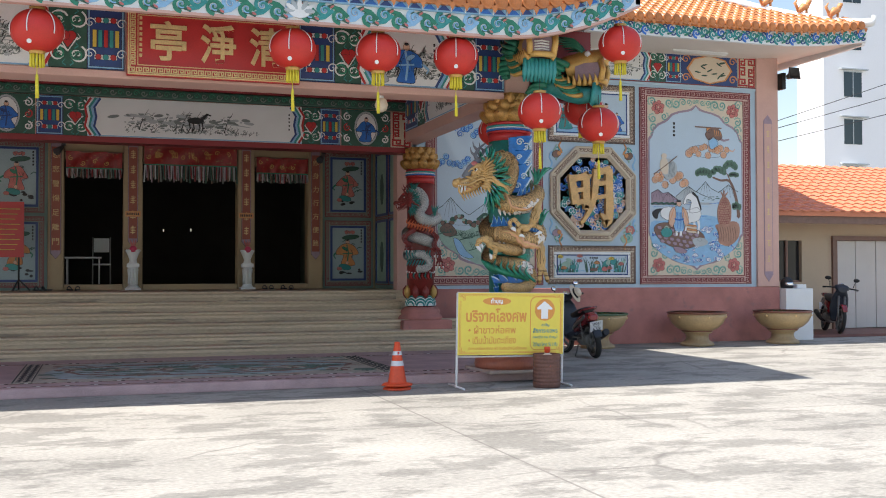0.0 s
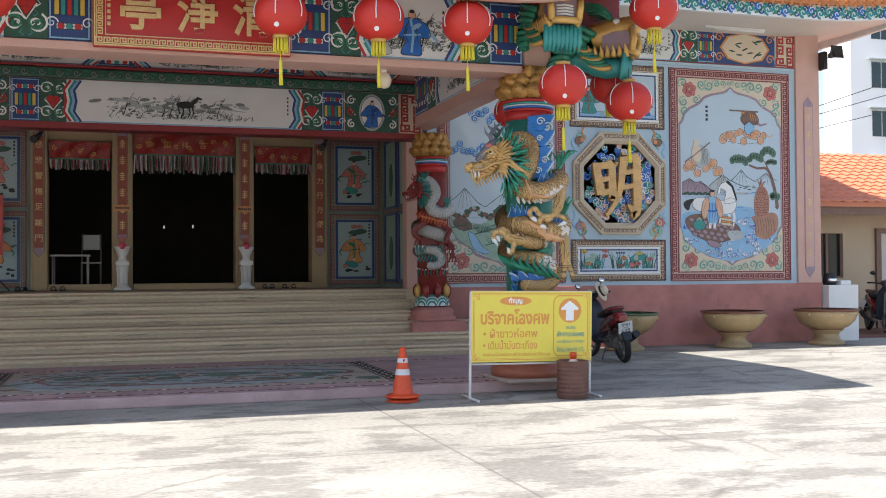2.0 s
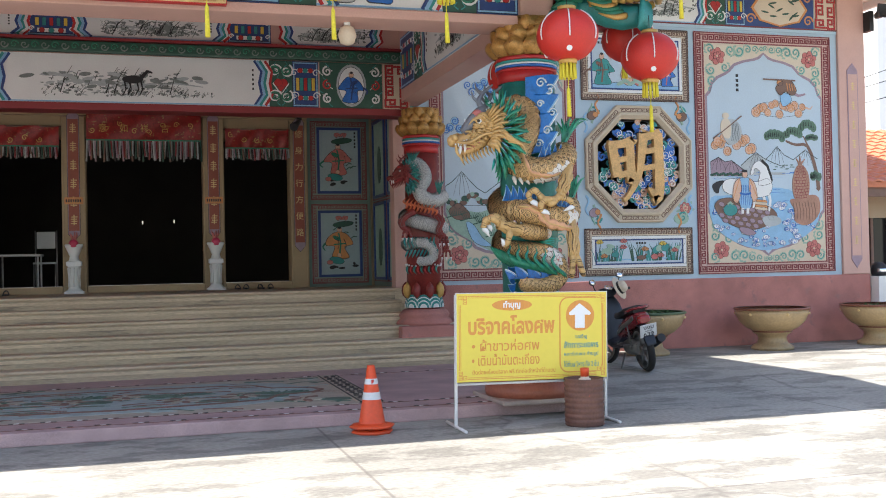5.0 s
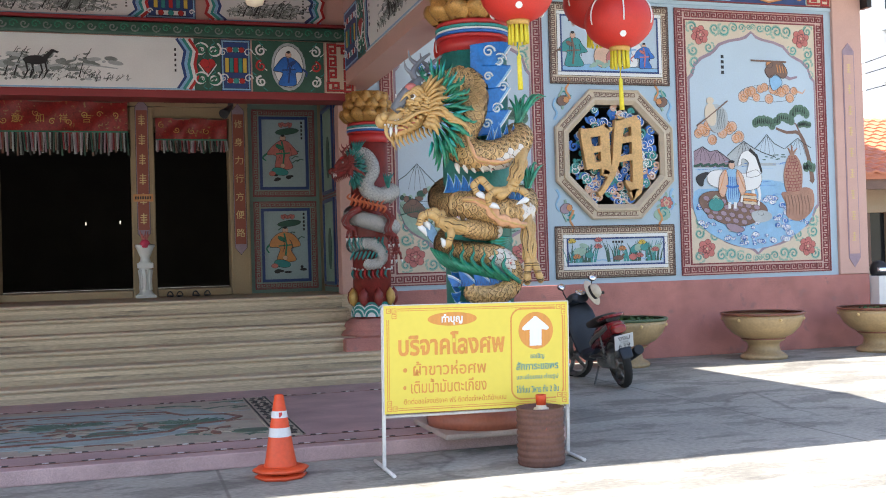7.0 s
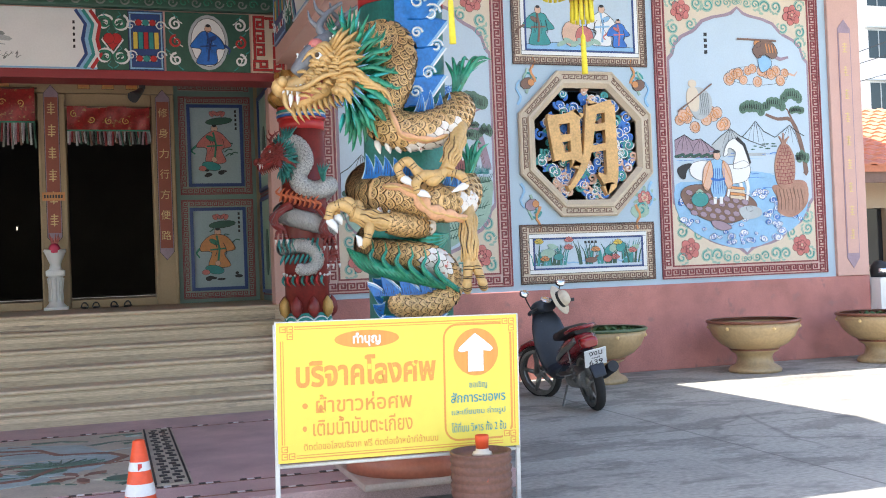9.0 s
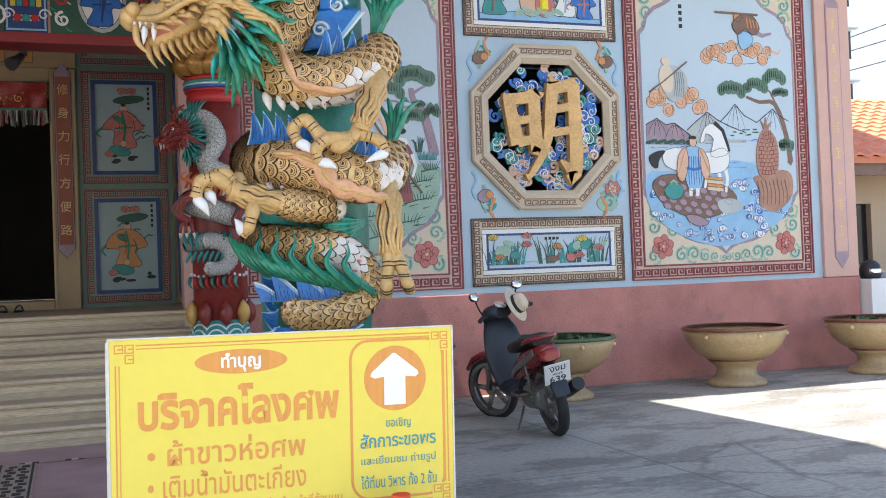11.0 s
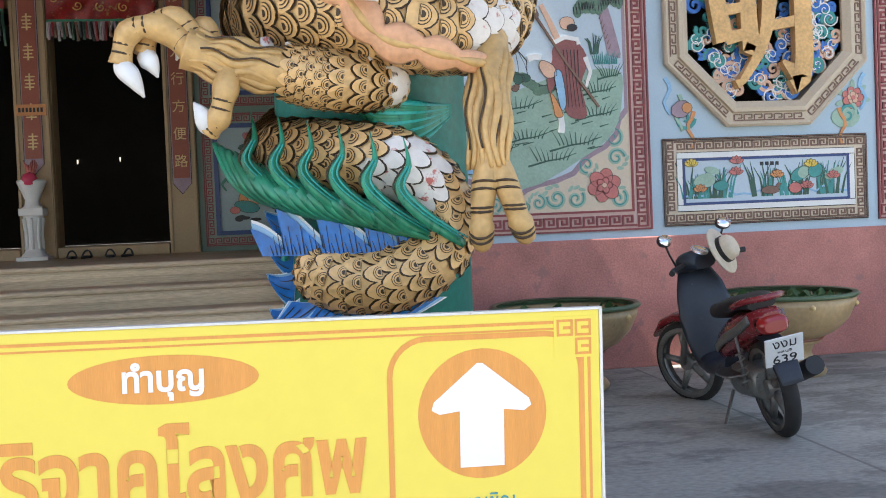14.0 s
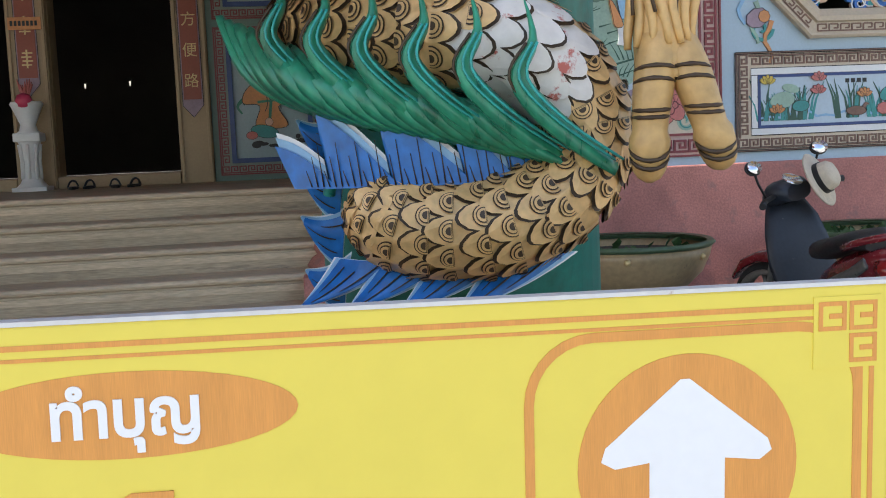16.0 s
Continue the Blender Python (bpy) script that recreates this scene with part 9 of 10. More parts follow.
def cone(x, y):
    t = thing("traffic_cone", "stacked pair of orange traffic cones with silver bands", "traffic cone", at=(x, y, 0))
    bm = B()
    for z, r in ((0.0, 0.165), (0.045, 0.18)):
        lathe(bm, [(r, z), (r + 0.012, z + 0.012), (r, z + 0.024), (0.125, z + 0.034)], 8, (0, 0, 0))
    part("base", bm, CONEO, t)
    bm = B()
    lathe(bm, [(0.115, 0.07), (0.108, 0.09), (0.10, 0.13), (0.030, 0.55), (0.022, 0.553), (0.020, 0.53)], 28)
    part("body", bm, CONEO, t)
    for z0, z1 in ((0.275, 0.335), (0.40, 0.445)):
        bm = B()
        lathe(bm, [(0.1 - 0.07 * (z - 0.13) / 0.42 + 0.002, z) for z in (z0, z1)], 28, close=False)
        part("band", bm, REFL, t)
    bm = B()
    for k in range(3):
        a = -math.pi / 2 + 0.12 * (k - 1)
        q = 0.052
        box(bm, q * math.cos(a) - 0.004, q * math.cos(a) + 0.004, q * math.sin(a) - 0.005, q * math.sin(a) - 0.001, 0.405 + 0.006 * k, 0.438)
    part("red_mark", bm, RED, t)


cone(3.285, 11.63)
RUST = mat("rusty_brown_drum", (0.13, 0.06, 0.045), 0.65, var=0.3, scale=9, fine=50, bump=0.3, stain=(0.50, 0.06, 0.03), stain_at=0.68)
dm = thing("drum", "small rusty ribbed drum with red paint marks", "drum", at=(5.03, 11.30, 0))
bm = B()
prof = [(0.155, 0.0), (0.163, 0.01)]
for i in range(8):
    z = 0.02 + i * 0.044
    prof += [(0.158, z), (0.165, z + 0.014), (0.165, z + 0.028), (0.158, z + 0.04)]
prof += [(0.165, 0.378), (0.165, 0.392), (0.152, 0.392), (0.150, 0.37), (0.02, 0.368)]
lathe(bm, prof, 36)
part("body", bm, RUST, dm)
cp = thing("plastic_cup", "red plastic cup with a pale foot on the drum", "cup", at=(5.04, 11.30, 0.369))
bm = B()
lathe(bm, [(0.055, 0), (0.05, 0.015), (0.036, 0.02), (0.034, 0.035)], 18)
part("foot", bm, CREAMP, cp)
bm = B()
lathe(bm, [(0.034, 0.035), (0.038, 0.10), (0.036, 0.105), (0.03, 0.09)], 18)
part("cup", bm, CONEO, cp)


# ---- motor scooters ----
SCDARK = mat("dark_slate_plastic", (0.020, 0.026, 0.038), 0.45, var=0.2, scale=8, stain=(0.10, 0.10, 0.10), stain_at=0.68)
SCRED = mat("dark_red_metallic_plastic", (0.22, 0.012, 0.018), 0.25, var=0.1, scale=6, coat=0.5)
SCBLACK = mat("black_vinyl", (0.015, 0.015, 0.016), 0.5, var=0.2, scale=12)
RUBBER = mat("worn_tyre_rubber", (0.022, 0.021, 0.020), 0.8, var=0.25, scale=20, fine=120, bump=0.3)
ALLOY = mat("grey_engine_alloy", (0.22, 0.22, 0.21), 0.45, metal=0.6, var=0.25, scale=14, stain=(0.08, 0.07, 0.06), stain_at=0.6)
MIRROR = mat("mirror_glass", (0.85, 0.88, 0.92), 0.03, metal=1.0, var=0.0, bump=0.0)
STRAW = mat("cream_straw", (0.62, 0.53, 0.40), 0.75, var=0.12, scale=30, fine=200, bump=0.5)
TAIL = mat("red_tail_lens", (0.30, 0.012, 0.012), 0.2, var=0.05, coat=0.6)


def wheel(t, x, r, w):
    bm = B()
    prof = []
    for i in range(11):
        a = math.pi * i / 10
        prof.append((r - 0.045 + 0.045 * math.sin(a) + 0.0, -w * math.cos(a)))
    lathe(bm, prof, 40, close=False)
    bm.transform(pose(x, 0, r, 90, 0, 0))
    wh = part("tyre", bm, RUBBER, t)
    bm = B()
    for z in (-0.03, 0.03):
        lathe(bm, [(r - 0.075, z - 0.008), (r - 0.04, z - 0.012), (r - 0.04, z + 0.012), (r - 0.075, z + 0.008)], 36, close=False)
    lathe(bm, [(r - 0.06, -0.03), (r - 0.06, 0.03)], 36, close=False)
    lathe(bm, [(0.05, -0.045), (0.05, 0.045)], 16)
    for k in range(5):
        a = 2 * math.pi * k / 5
        tube(bm, [(0.04 * math.cos(a), 0.04 * math.sin(a), 0), ((r - 0.06) * math.cos(a + 0.2), (r - 0.06) * math.sin(a + 0.2), 0)], [0.03, 0.018], 6)
    bm.transform(pose(x, 0, r, 90, 0, 0))
    part("rim", bm, ALLOY, wh)
    return wh


def shell(bm, secs, seg=14):
    """A body lofted through (x, z, half width, half height) sections."""
    tube_pts = []
    rings = []
    for x, z, w, h in secs:
        rings.append([bm.verts.new((x, w * math.copysign(abs(math.cos(a)) ** 0.75, math.cos(a)), z + h * math.copysign(abs(math.sin(a)) ** 0.75, math.sin(a)))) for a in (2 * math.pi * k / seg for k in range(seg))])
    for a, b in zip(rings, rings[1:]):
        for k in range(seg):
            f = bm.faces.new((a[k], a[(k + 1) % seg], b[(k + 1) % seg], b[k]))
            f.smooth = True
    bm.faces.new(rings[0][::-1])
    bm.faces.new(rings[-1])
    bmesh.ops.recalc_face_normals(bm, faces=bm.faces)


def scooter(m, label, plate, steer=0.0):
    """A motor scooter; x forward from the rear axle, resting on its side stand."""
    t = thing("motor_scooter", label, "motorcycle", "parked scooters")
    t.matrix_basis = m
    wheel(t, 0.0, 0.28, 0.045)
    front_tyre = wheel(t, 1.26, 0.28, 0.04)
    bm = B()
    shell(bm, [(-0.20, 0.70, 0.05, 0.03), (-0.12, 0.68, 0.10, 0.07), (0.05, 0.63, 0.125, 0.10), (0.25, 0.57, 0.13, 0.11), (0.45, 0.50, 0.12, 0.10), (0.55, 0.44, 0.10, 0.06)])
    part("rear_cowl", bm, SCRED, t, "dark red rear bodywork")
    for s in (-1, 1):
        bm = B()
        tube(bm, spline([(0.5, s * 0.12, 0.47), (0.25, s * 0.142, 0.56), (0.0, s * 0.13, 0.64), (-0.12, s * 0.10, 0.70)], 4), 0.028, 6, 0, (0, 0, 1), 0.3)
        part("side_trim", bm, ALLOY, t)
    bm = B()
    shell(bm, [(-0.10, 0.765, 0.08, 0.025), (0.05, 0.775, 0.12, 0.045), (0.25, 0.74, 0.13, 0.05), (0.36, 0.705, 0.12, 0.055), (0.55, 0.68, 0.10, 0.05), (0.66, 0.66, 0.05, 0.03)])
    part("seat", bm, SCBLACK, t)
    bm = B()
    tube(bm, spline([(0.05, -0.12, 0.76), (-0.12, -0.11, 0.80), (-0.20, 0, 0.81), (-0.12, 0.11, 0.80), (0.05, 0.12, 0.76)], 4), 0.018, 8)
    part("grab_rail", bm, SCRED, t)
    bm = B()
    shell(bm, [(-0.245, 0.655, 0.06, 0.03), (-0.215, 0.66, 0.085, 0.05), (-0.16, 0.67, 0.09, 0.055)])
    part("tail_light", bm, TAIL, t)
    bm = B()
    shell(bm, [(0.46, 0.36, 0.11, 0.07), (0.62, 0.30, 0.12, 0.05), (0.82, 0.29, 0.13, 0.05), (0.95, 0.34, 0.14, 0.08)])
    part("floorboard", bm, SCDARK, t)
    bm = B()
    shell(bm, [(0.88, 0.30, 0.12, 0.06), (0.92, 0.42, 0.17, 0.10), (0.94, 0.58, 0.19, 0.12), (0.985, 0.74, 0.165, 0.11), (1.03, 0.86, 0.12, 0.07), (1.09, 0.90, 0.06, 0.04)])
    part("leg_shield", bm, SCDARK, t)
    bm = B()
    shell(bm, [(0.93, 0.95, 0.10, 0.05), (0.98, 0.965, 0.14, 0.065), (1.06, 0.95, 0.14, 0.07), (1.12, 0.92, 0.09, 0.05)])
    part("handlebar_cowl", bm, SCDARK, t)
    bm = B()
    lathe(bm, [(0.055, 0), (0.058, 0.008), (0.045, 0.012), (0.002, 0.011)], 18)
    bm.transform(pose(0.965, 0.0, 1.015, 0, -35, 0))
    part("dial", bm, MIRROR, t)
    bm = B()
    shell(bm, [(1.08, 0.50, 0.04, 0.03), (1.16, 0.58, 0.06, 0.035), (1.28, 0.595, 0.065, 0.03), (1.40, 0.56, 0.06, 0.03), (1.49, 0.48, 0.045, 0.02)])
    part("front_mudguard", bm, SCRED, t)
    for s in (-1, 1):
        bm = B()
        tube(bm, [(1.08, s * 0.06, 0.78), (1.26, s * 0.065, 0.28)], 0.022, 8)
        part("fork_leg", bm, ALLOY, t)
        bm = B()
        tube(bm, [(1.0, s * 0.12, 0.955), (0.95, s * 0.28, 0.95), (0.90, s * 0.36, 0.94)], [0.014, 0.016, 0.019], 8)
        part("handlebar", bm, SCBLACK, t)
        bm = B()
        tube(bm, [(0.97, s * 0.23, 0.955), (0.99, s * 0.25, 1.05), (0.975, s * 0.28, 1.11)], 0.007, 6)
        mr = part("mirror_arm", bm, SCBLACK, t)
        bm = B()
        lathe(bm, [(0.003, -0.014), (0.05, -0.012), (0.058, 0.0), (0.05, 0.004)], 16)
        bm.transform(pose(0.972, s * 0.29, 1.14, 0, -66, 6 * s) @ Matrix.Diagonal((0.75, 1.15, 1, 1)))
        hs = part("mirror_shell", bm, SCBLACK, mr)
        bm = B()
        lathe(bm, [(0.003, 0.017), (0.052, 0.0165), (0.052, 0.013)], 16)
        bm.transform(pose(0.972, s * 0.29, 1.14, 0, -66, 6 * s) @ Matrix.Diagonal((0.75, 1.15, 1, 1)))
        part("mirror_glass", bm, MIRROR, mr)
    bm = B()
    shell(bm, [(0.02, 0.30, 0.09, 0.09), (0.16, 0.31, 0.12, 0.11), (0.32, 0.30, 0.13, 0.11), (0.46, 0.29, 0.10, 0.08)])
    for k in range(5):
        lathe(bm, [(0.085, -0.005), (0.085, 0.005)], 12, (0.2 + 0.03 * k, 0.13, 0.36))
    part("engine", bm, ALLOY, t)
    bm = B()
    pts = [(0.06 + 0.022 * math.cos(a * 1.0), 0.13 + 0.022 * math.sin(a), 0.32 + a * 0.0065) for a in (i * 0.7 for i in range(46))]
    tube(bm, pts, 0.006, 5)
    tube(bm, [(0.06, 0.13, 0.30), (0.06, 0.13, 0.64)], 0.010, 6)
    part("shock_spring", bm, ALLOY, t)
    bm = B()
    tube(bm, [(0.45, -0.13, 0.22), (0.2, -0.15, 0.25), (0.05, -0.165, 0.31), (-0.22, -0.17, 0.40)], [0.018, 0.03, 0.05, 0.052], 12)
    part("exhaust", bm, SCBLACK, t)
    bm = B()
    shell(bm, [(0.16, 0.60, 0.055, 0.012), (-0.12, 0.58, 0.06, 0.012), (-0.26, 0.46, 0.07, 0.012), (-0.31, 0.36, 0.06, 0.010)])
    part("rear_mudguard", bm, SCDARK, t)
    bm = B()
    box(bm, -0.006, 0.006, -0.105, 0.105, -0.085, 0.085, bevel=0.004)
    bm.transform(pose(-0.285, 0.0, 0.53, 0, -24, 0))
    pt = part("number_plate", bm, WHITE, t)
    for k, s in enumerate(plate):
        q = pose(-0.285, 0, 0.53, 0, -24, 0) @ pose(-0.0075, 0, (0.045, -0.0, -0.045)[k], 90, 0, -90)
        lettering("plate_writing", s, (0.13, 0.08, 0.13)[k], (0.042, 0.02, 0.05)[k], q, BLACK, pt, 0.001)
    bm = B()
    tube(bm, [(0.42, 0.10, 0.22), (0.40, 0.20, 0.03), (0.36, 0.22, 0.012)], 0.012, 6)
    part("side_stand", bm, ALLOY, t)
    turn = pose(1.05, 0, 0, 0, 0, steer) @ pose(-1.05, 0, 0)
    for o in t.children:
        if o.name.split(".")[0] in ("handlebar_cowl", "handlebar", "mirror_arm", "dial", "fork_leg", "front_mudguard"):
            o.matrix_basis = turn
    front_tyre.matrix_basis = turn
    return t


SCM = pose(7.43, 14.78, 0.0, 0, 0, 84) @ pose(0, 0, 0, -11, 0, 0)
scooter(SCM, "dark red and slate motor scooter parked on its side stand", ("งงม", "ชลบุรี", "639"), 32.0)
ht = thing("straw_hat", "cream straw hat with a black band hung on the handlebar", "hat")
ht.matrix_basis = SCM @ pose(0.93, -0.17, 0.985, 72, 0, -38)
bm = B()
lathe(bm, [(0.155, 0.0), (0.16, 0.006), (0.155, 0.012), (0.09, 0.012), (0.085, 0.03), (0.078, 0.08), (0.06, 0.10), (0.01, 0.108)], 32)
part("hat_body", bm, STRAW, ht)
bm = B()
lathe(bm, [(0.0895, 0.012), (0.0885, 0.045)], 32, close=False)
part("hat_band", bm, SCBLACK, ht)
scooter(pose(15.10, 18.98, 0.062, 0, 0, -115) @ pose(0, 0, 0, -7, 0, 0), "dark motor scooter parked beside the annex door", ("กก", "ชลบุรี", "11"))

# ---- mosaic on the landing ----
MOSB = mat("mosaic_blue_grey", (0.36, 0.45, 0.45), 0.6, var=0.25, scale=7, fine=60)
MOSC = mat("mosaic_cream", (0.46, 0.41, 0.33), 0.6, var=0.2, scale=7, fine=60)
MOSG = mat("mosaic_green", (0.10, 0.16, 0.12), 0.6, var=0.3, scale=9)
MOSK = mat("mosaic_black", (0.03, 0.028, 0.028), 0.6, var=0.2)
MOSR = mat("mosaic_brown_red", (0.22, 0.11, 0.08), 0.6, var=0.25, scale=9)


class Floorplan(Plane):
    """Drawing flat on the ground: u to the east, v to the north."""

    def p(self, u, v, d):
        return Vector((u, v, APRON + d))


mz = thing("mosaic", "worn lotus-pond mosaic with a black and white border in the landing", "mosaic")
pl = Floorplan((0, 0, 0), (1, 0, 0), (0, -1, 0))
rnd = random.Random(81)
MX0, MX1, MY0, MY1 = -0.95, 3.62, 12.62, 15.05
pl.rect("c", MX0, MY0, MX1, MY1, 0.002)
pl.poly("b", [(MX0 + 0.5, MY0 + 0.35), (MX0 + 1.2, MY0 + 0.22), (MX1 - 1.4, MY0 + 0.25), (MX1 - 0.7, MY0 + 0.6), (MX1 - 0.4, (MY0 + MY1) / 2), (MX1 - 0.7, MY1 - 0.5), (MX1 - 1.4, MY1 - 0.2), (MX0 + 1.2, MY1 - 0.2), (MX0 + 0.5, MY1 - 0.4), (MX0 + 0.3, (MY0 + MY1) / 2)], 0.004)
for i in range(120):
    u, v = rnd.uniform(MX0 + 0.15, MX1 - 0.35), rnd.uniform(MY0 + 0.15, MY1 - 0.15)
    a = rnd.uniform(-0.6, 0.6)
    L = rnd.uniform(0.12, 0.45)
    k = ("g", "b", "c", "r", "g", "b")[i % 6]
    pl.line(k, [(u, v), (u + L * 0.5 * math.cos(a), v + L * 0.5 * math.sin(a) + 0.05), (u + L * math.cos(a), v + L * math.sin(a))], rnd.uniform(0.02, 0.08), 0.006, 0.01)
for i in range(7):
    u, v = MX0 + 0.6 + 0.55 * i, rnd.uniform(MY0 + 0.5, MY1 - 0.5)
    for j in range(9):
        a = 2 * math.pi * j / 9
        pl.disc("r" if j % 2 else "c", u + 0.12 * math.cos(a), v + 0.14 * math.sin(a), 0.09, 0.010, 8, 0.04, a)
    pl.disc("g", u + 0.3, v - 0.15, 0.16, 0.009, 12, 0.10)
for sd in (-1, 1):
    cy = (MY0 + MY1) / 2
    pts = [(MX0 + 0.55, cy), (MX0 + 0.75, cy + sd * 0.45), (MX0 + 1.3, cy + sd * 0.72), (MX0 + 2.2, cy + sd * 0.80), (MX1 - 1.5, cy + sd * 0.72), (MX1 - 1.0, cy + sd * 0.60), (MX1 - 0.85, cy + sd * 0.30), (MX1 - 0.50, cy + sd * 0.22), (MX1 - 0.38, cy)]
    pl.line("r", pts, 0.05, 0.011)
for i in range(40):
    u, v = rnd.uniform(MX0 + 0.6, MX1 - 1.0), rnd.uniform(MY0 + 0.45, MY1 - 0.45)
    pl.line("g" if i % 2 else "r", [(u, v), (u + 0.12, v + 0.03), (u + rnd.uniform(0.25, 0.6), v - 0.01)], 0.022, 0.0105, 0.006)
for i in range(4):
    u, v = MX0 + 0.9 + 0.95 * i, (MY0 + MY1) / 2 + rnd.uniform(-0.3, 0.3)
    for j in range(11):
        a = 0.25 + 0.26 * j
        pl.line("g", [(u, v), (u + 0.16 * math.cos(a), v + 0.14 * math.sin(a)), (u + 0.34 * math.cos(a), v + 0.27 * math.sin(a))], 0.022, 0.0125, 0.006)
for s in (MX0, MX1 - 0.24):
    pl.rect("c", s, MY0, s + 0.24, MY1, 0.012)
    for i in range(22):
        for j in range(2):
            v = MY0 + 0.04 + i * (MY1 - MY0 - 0.08) / 22
            pl.rect("k", s + 0.05 + 0.08 * j + 0.02 * (i % 2), v, s + 0.10 + 0.08 * j + 0.02 * (i % 2), v + 0.06, 0.016)
    pl.rect("k", s + 0.012, MY0, s + 0.026, MY1, 0.016)
    pl.rect("k", s + 0.214, MY0, s + 0.228, MY1, 0.016)
for v, st in ((12.20, 0.30), (12.56, 0.25), (15.10, 0.30)):
    pl.line("k2", [(-1.6, v), (5.2, v)], 0.012, 0.002)
    for i in range(int(6.6 / st)):
        u = -1.6 + i * st
        for j in range(3):
            pl.rect("k" if j % 2 == 0 else "w", u + 0.045 * j, v + 0.012, u + 0.045 * j + 0.04, v + 0.05, 0.0025)
pl.finish(mz, {"c": ("cream_tesserae", MOSC), "b": ("blue_grey_tesserae", MOSB), "g": ("green_tesserae", MOSG), "k": ("black_tesserae", MOSK), "r": ("brown_red_tesserae", MOSR), "k2": ("dark_joint", MOSR), "w": ("white_tesserae", WHITE)})

# ---- annex, tower, small fixtures ----
an = thing("annex_house", "low cream house with an orange tile roof and a white door", "house")
bm = B()
for x0, x1, z0, z1 in ((13.05, 14.22, 0, 2.62), (14.22, 14.92, 0, 1.12), (14.22, 14.92, 2.05, 2.62), (14.92, 15.72, 0, 2.62), (15.72, 19.3, 2.16, 2.62), (19.3, 26, 0, 2.62)):
    box(bm, x0, x1, 19.5, 19.7, z0, z1)
box(bm, 13.05, 26, 21.5, 21.7, 0, 2.62)
part("wall", bm, ANNEXWALL, an)
bm = B()
box(bm, 14.22, 14.92, 19.6, 19.62, 1.12, 2.05)
win = part("window", bm, mat("dark_window_glass", (0.02, 0.022, 0.025), 0.1, var=0.1), an)
bm = B()
box(bm, 14.54, 14.6, 19.56, 19.6, 1.12, 2.05)
box(bm, 14.22, 14.92, 19.55, 19.6, 1.12, 1.16)
part("window_frame", bm, BROWN, win)
DOORW = mat("grey_white_door_paint", (0.56, 0.54, 0.50), 0.55, var=0.06, scale=2)
bm = B()
box(bm, 15.72, 15.84, 19.44, 19.62, 0.06, 2.16)
box(bm, 15.84, 19.3, 19.44, 19.62, 2.06, 2.16)
part("door_frame", bm, BROWN, an)
for i in range(12):
    x = 15.845 + 0.285 * i
    bm = B()
    box(bm, x, x + 0.278, 19.53 + 0.012 * (i % 2), 19.57 + 0.012 * (i % 2), 0.07, 2.055, bevel=0.006)
    part("door_panel", bm, DOORW, an)
bm = B()
slab(bm, 12.9, 27, 18.75, 2.66, 22.2, 4.05, 0.10)
part("roof_deck", bm, ANNEXTILE, an)
bm = B()
box(bm, 12.95, 27, 18.80, 18.84, 2.40, 2.57)
part("fascia", bm, BROWN, an)
bm = B()
n = 60
for i in range(14):
    y0 = 18.72 + i * 0.25
    rows = []
    for y, dz in ((y0, 0.03), (y0 + 0.27, 0.0)):
        rows.append([bm.verts.new((12.9 + 8.0 * k / (n * 2), y, 2.66 + (y - 18.75) * 0.403 + dz + 0.028 * (1 if k % 4 in (1, 2) else 0))) for k in range(n * 2 + 1)])
    low = [bm.verts.new((v.co.x, v.co.y, v.co.z - 0.035)) for v in rows[0]]
    for k in range(n * 2):
        bm.faces.new((rows[0][k], rows[0][k + 1], rows[1][k + 1], rows[1][k]))
        bm.faces.new((low[k], low[k + 1], rows[0][k + 1], rows[0][k]))
tagged(part("roof_tiles", bm, ANNEXTILE, an), kind="stuff")
bm = B()
box(bm, 12.86, 26, 17.75, 19.5, 0.0, 0.06, bevel=0.01)
struct("terrace", bm, mat("red_brown_terrace_tile", (0.20, 0.085, 0.07), 0.5, var=0.15, scale=4), "low red-brown tiled terrace before the annex", "terrace")
bx = thing("white_cabinet", "white painted low block beside the pilaster", "block")
bm = B()
box(bm, 12.86, 13.50, 17.3, 17.74, 0.0, 1.02, bevel=0.012)
part("body", bm, WHITE, bx)
hm = thing("helmet", "black motorcycle helmet resting on the white block", "helmet", at=(13.03, 17.5, 1.022))
bm = B()
lathe(bm, [(0.11, 0.0), (0.125, 0.04), (0.13, 0.10), (0.11, 0.17), (0.07, 0.21), (0.01, 0.225)], 20)
part("shell", bm, SCBLACK, hm)
bm = B()
tube(bm, [(0.127 * math.cos(a), 0.127 * math.sin(a), 0.09) for a in (-2.4, -2.0, -1.57, -1.1, -0.7)], 0.03, 8, 0, (0, 0, 1), 0.2)
part("visor", bm, MIRROR, hm)
pp = thing("paper_pack", "white paper parcel beside the helmet", "paper")
bm = B()
box(bm, 13.2, 13.42, 17.4, 17.6, 1.021, 1.10, bevel=0.012)
part("parcel", bm, WHITE, pp)

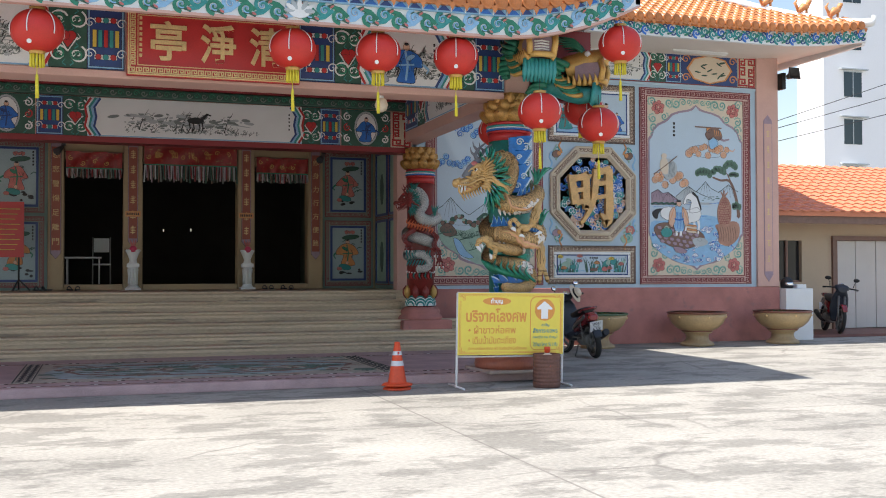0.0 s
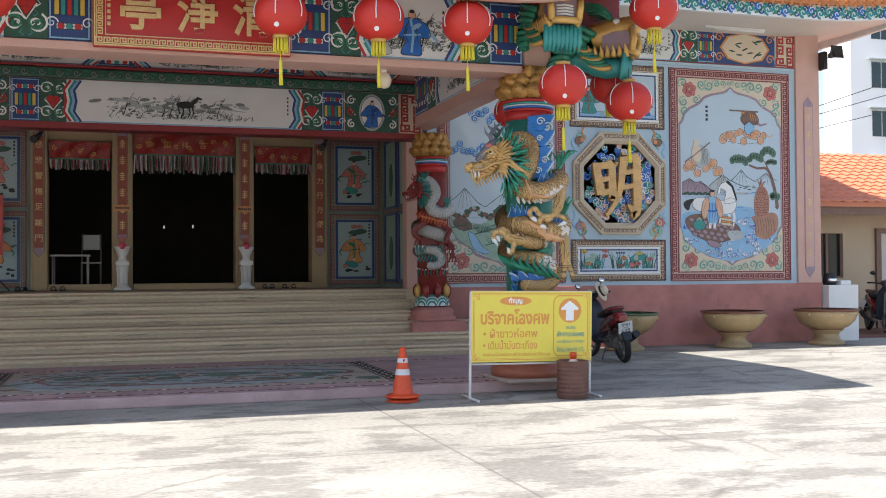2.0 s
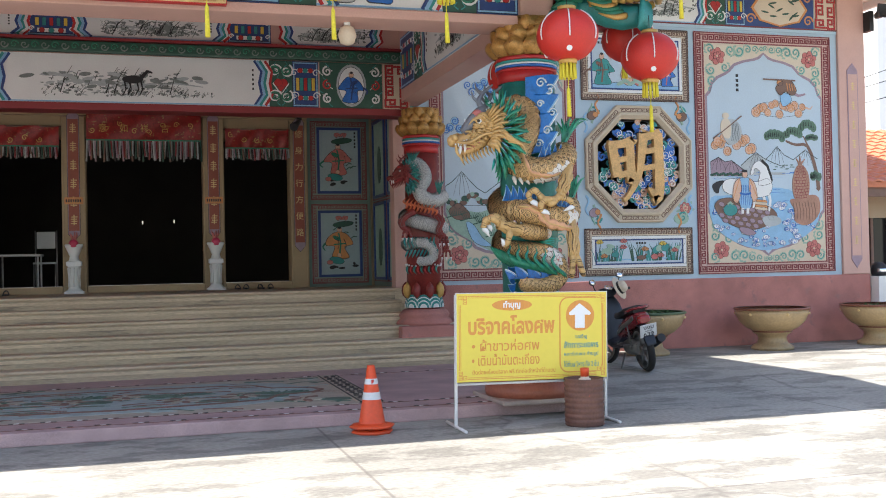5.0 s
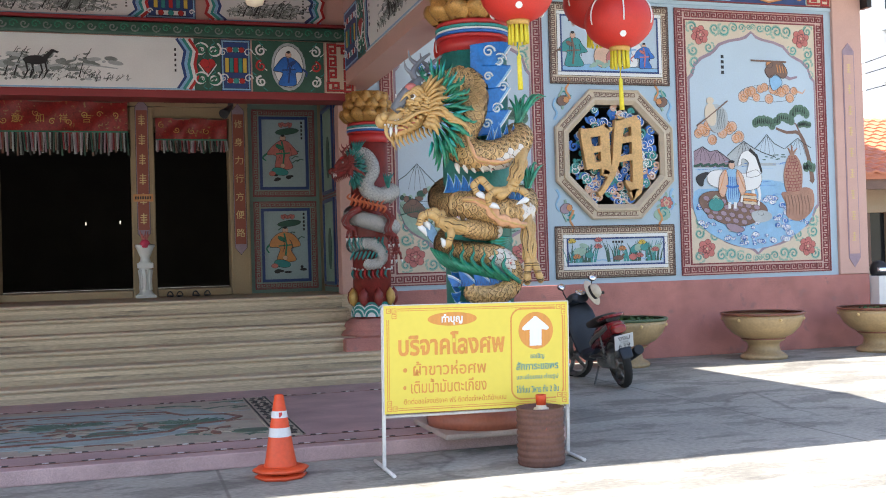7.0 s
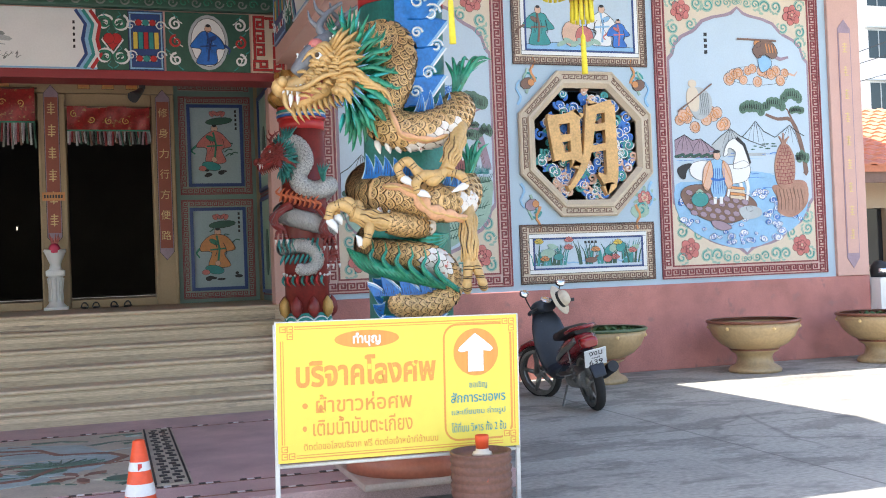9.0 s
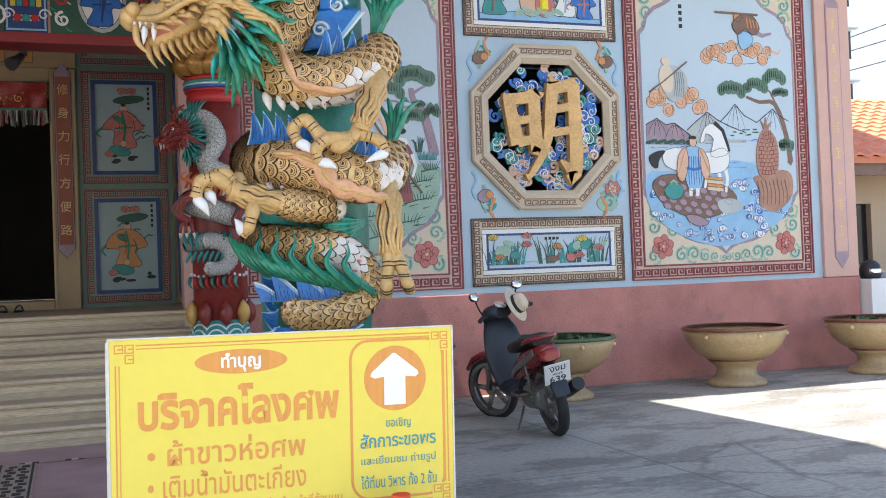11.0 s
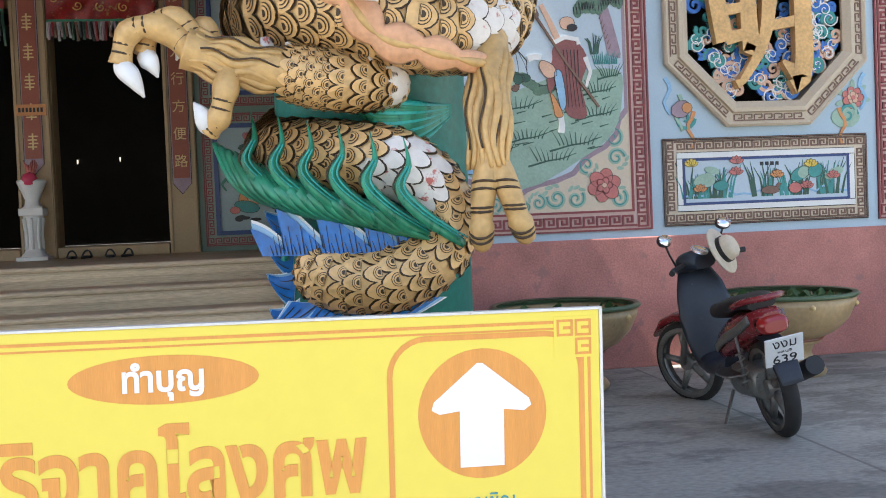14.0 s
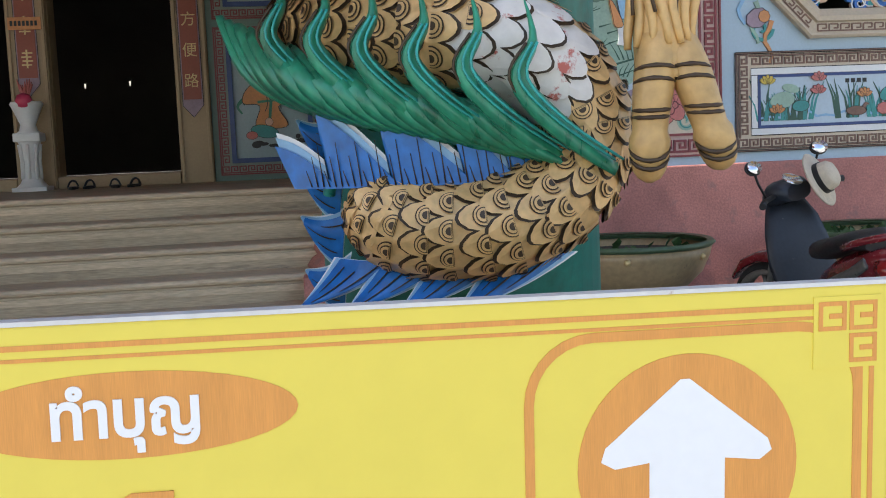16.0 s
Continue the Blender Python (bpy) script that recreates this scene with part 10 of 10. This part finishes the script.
tw = thing("apartment_tower", "far white apartment block with dark sliding windows", "building")
bm = B()
box(bm, 47.9, 80, 60, 62.9, 0, 32)
part("wall", bm, TOWERWALL, tw)
bm = B()
box(bm, 47.7, 80.3, 59.7, 63.1, 32, 32.6)
part("parapet", bm, TOWERWALL, tw)
GLASSD = mat("tinted_window_glass", (0.03, 0.05, 0.06), 0.08, var=0.1)
for i in range(6):
    for j in range(8):
        x, z = 49.6 + 5.2 * i, 3.6 + 3.35 * j
        bm = B()
        box(bm, x, x + 1.5, 59.96, 59.99, z, z + 1.75)
        w_ = part("window", bm, GLASSD, tw)
        bm = B()
        box(bm, x - 0.05, x + 1.55, 59.93, 59.98, z + 1.75, z + 1.83)
        box(bm, x + 0.72, x + 0.78, 59.93, 59.96, z, z + 1.75)
        box(bm, x - 0.4, x + 1.9, 59.7, 59.99, z + 1.9, z + 1.98)
        part("window_frame", bm, MIDGREY, w_)
for k, (z0, z1) in enumerate(((6.45, 8.05), (6.2, 7.55), (5.75, 6.95))):
    t = thing("power_cable", "black overhead power cable", "cable", "overhead cables")
    bm = B()
    dx = (z1 - z0) / 4.7
    tube(bm, [(21.8 + s, 30 + 0.3 * k, z0 + dx * s + 0.0006 * (s - 10) ** 2 - 0.06) for s in range(-12, 32, 4)], 0.013, 5)
    part("cable", bm, BLACK, t)
sk = thing("horn_speaker", "black horn loudspeaker under the wing eave", "speaker")
bm = B()
lathe(bm, [(0.05, 0), (0.07, 0.1), (0.16, 0.22), (0.17, 0.23), (0.15, 0.22), (0.03, 0.12)], 4)
bm.transform(pose(12.98, 17.35, 5.22, 78, 0, 0) @ pose(0, 0, 0, 0, 0, 45))
part("horn", bm, SCBLACK, sk)
bm = B()
box(bm, 12.82, 12.9, 17.3, 17.5, 4.98, 5.3)
part("bracket", bm, SCBLACK, sk)
fl = thing("tube_light", "slim unlit tube light under the white soffit", "lamp")
bm = B()
box(bm, 10.15, 11.35, 16.96, 17.0, 5.50, 5.535)
part("batten", bm, WHITE, fl)
bm = B()
tube(bm, [(10.18, 16.98, 5.485), (11.32, 16.98, 5.485)], 0.014, 8)
part("tube", bm, WHITE, fl)
bl = thing("globe_lamp", "white globe lamp under the front beam", "lamp")
bm = B()
lathe(bm, [(0.02, 0.09), (0.06, 0.07), (0.085, 0.0), (0.06, -0.07), (0.01, -0.09)], 16, (3.28, BF + 0.16, 3.42))
part("globe", bm, CREAMP, bl)
bm = B()
tube(bm, [(3.28, BF + 0.16, 3.50), (3.28, BF + 0.16, 3.54)], 0.03, 10)
part("cap", bm, WHITE, bl)
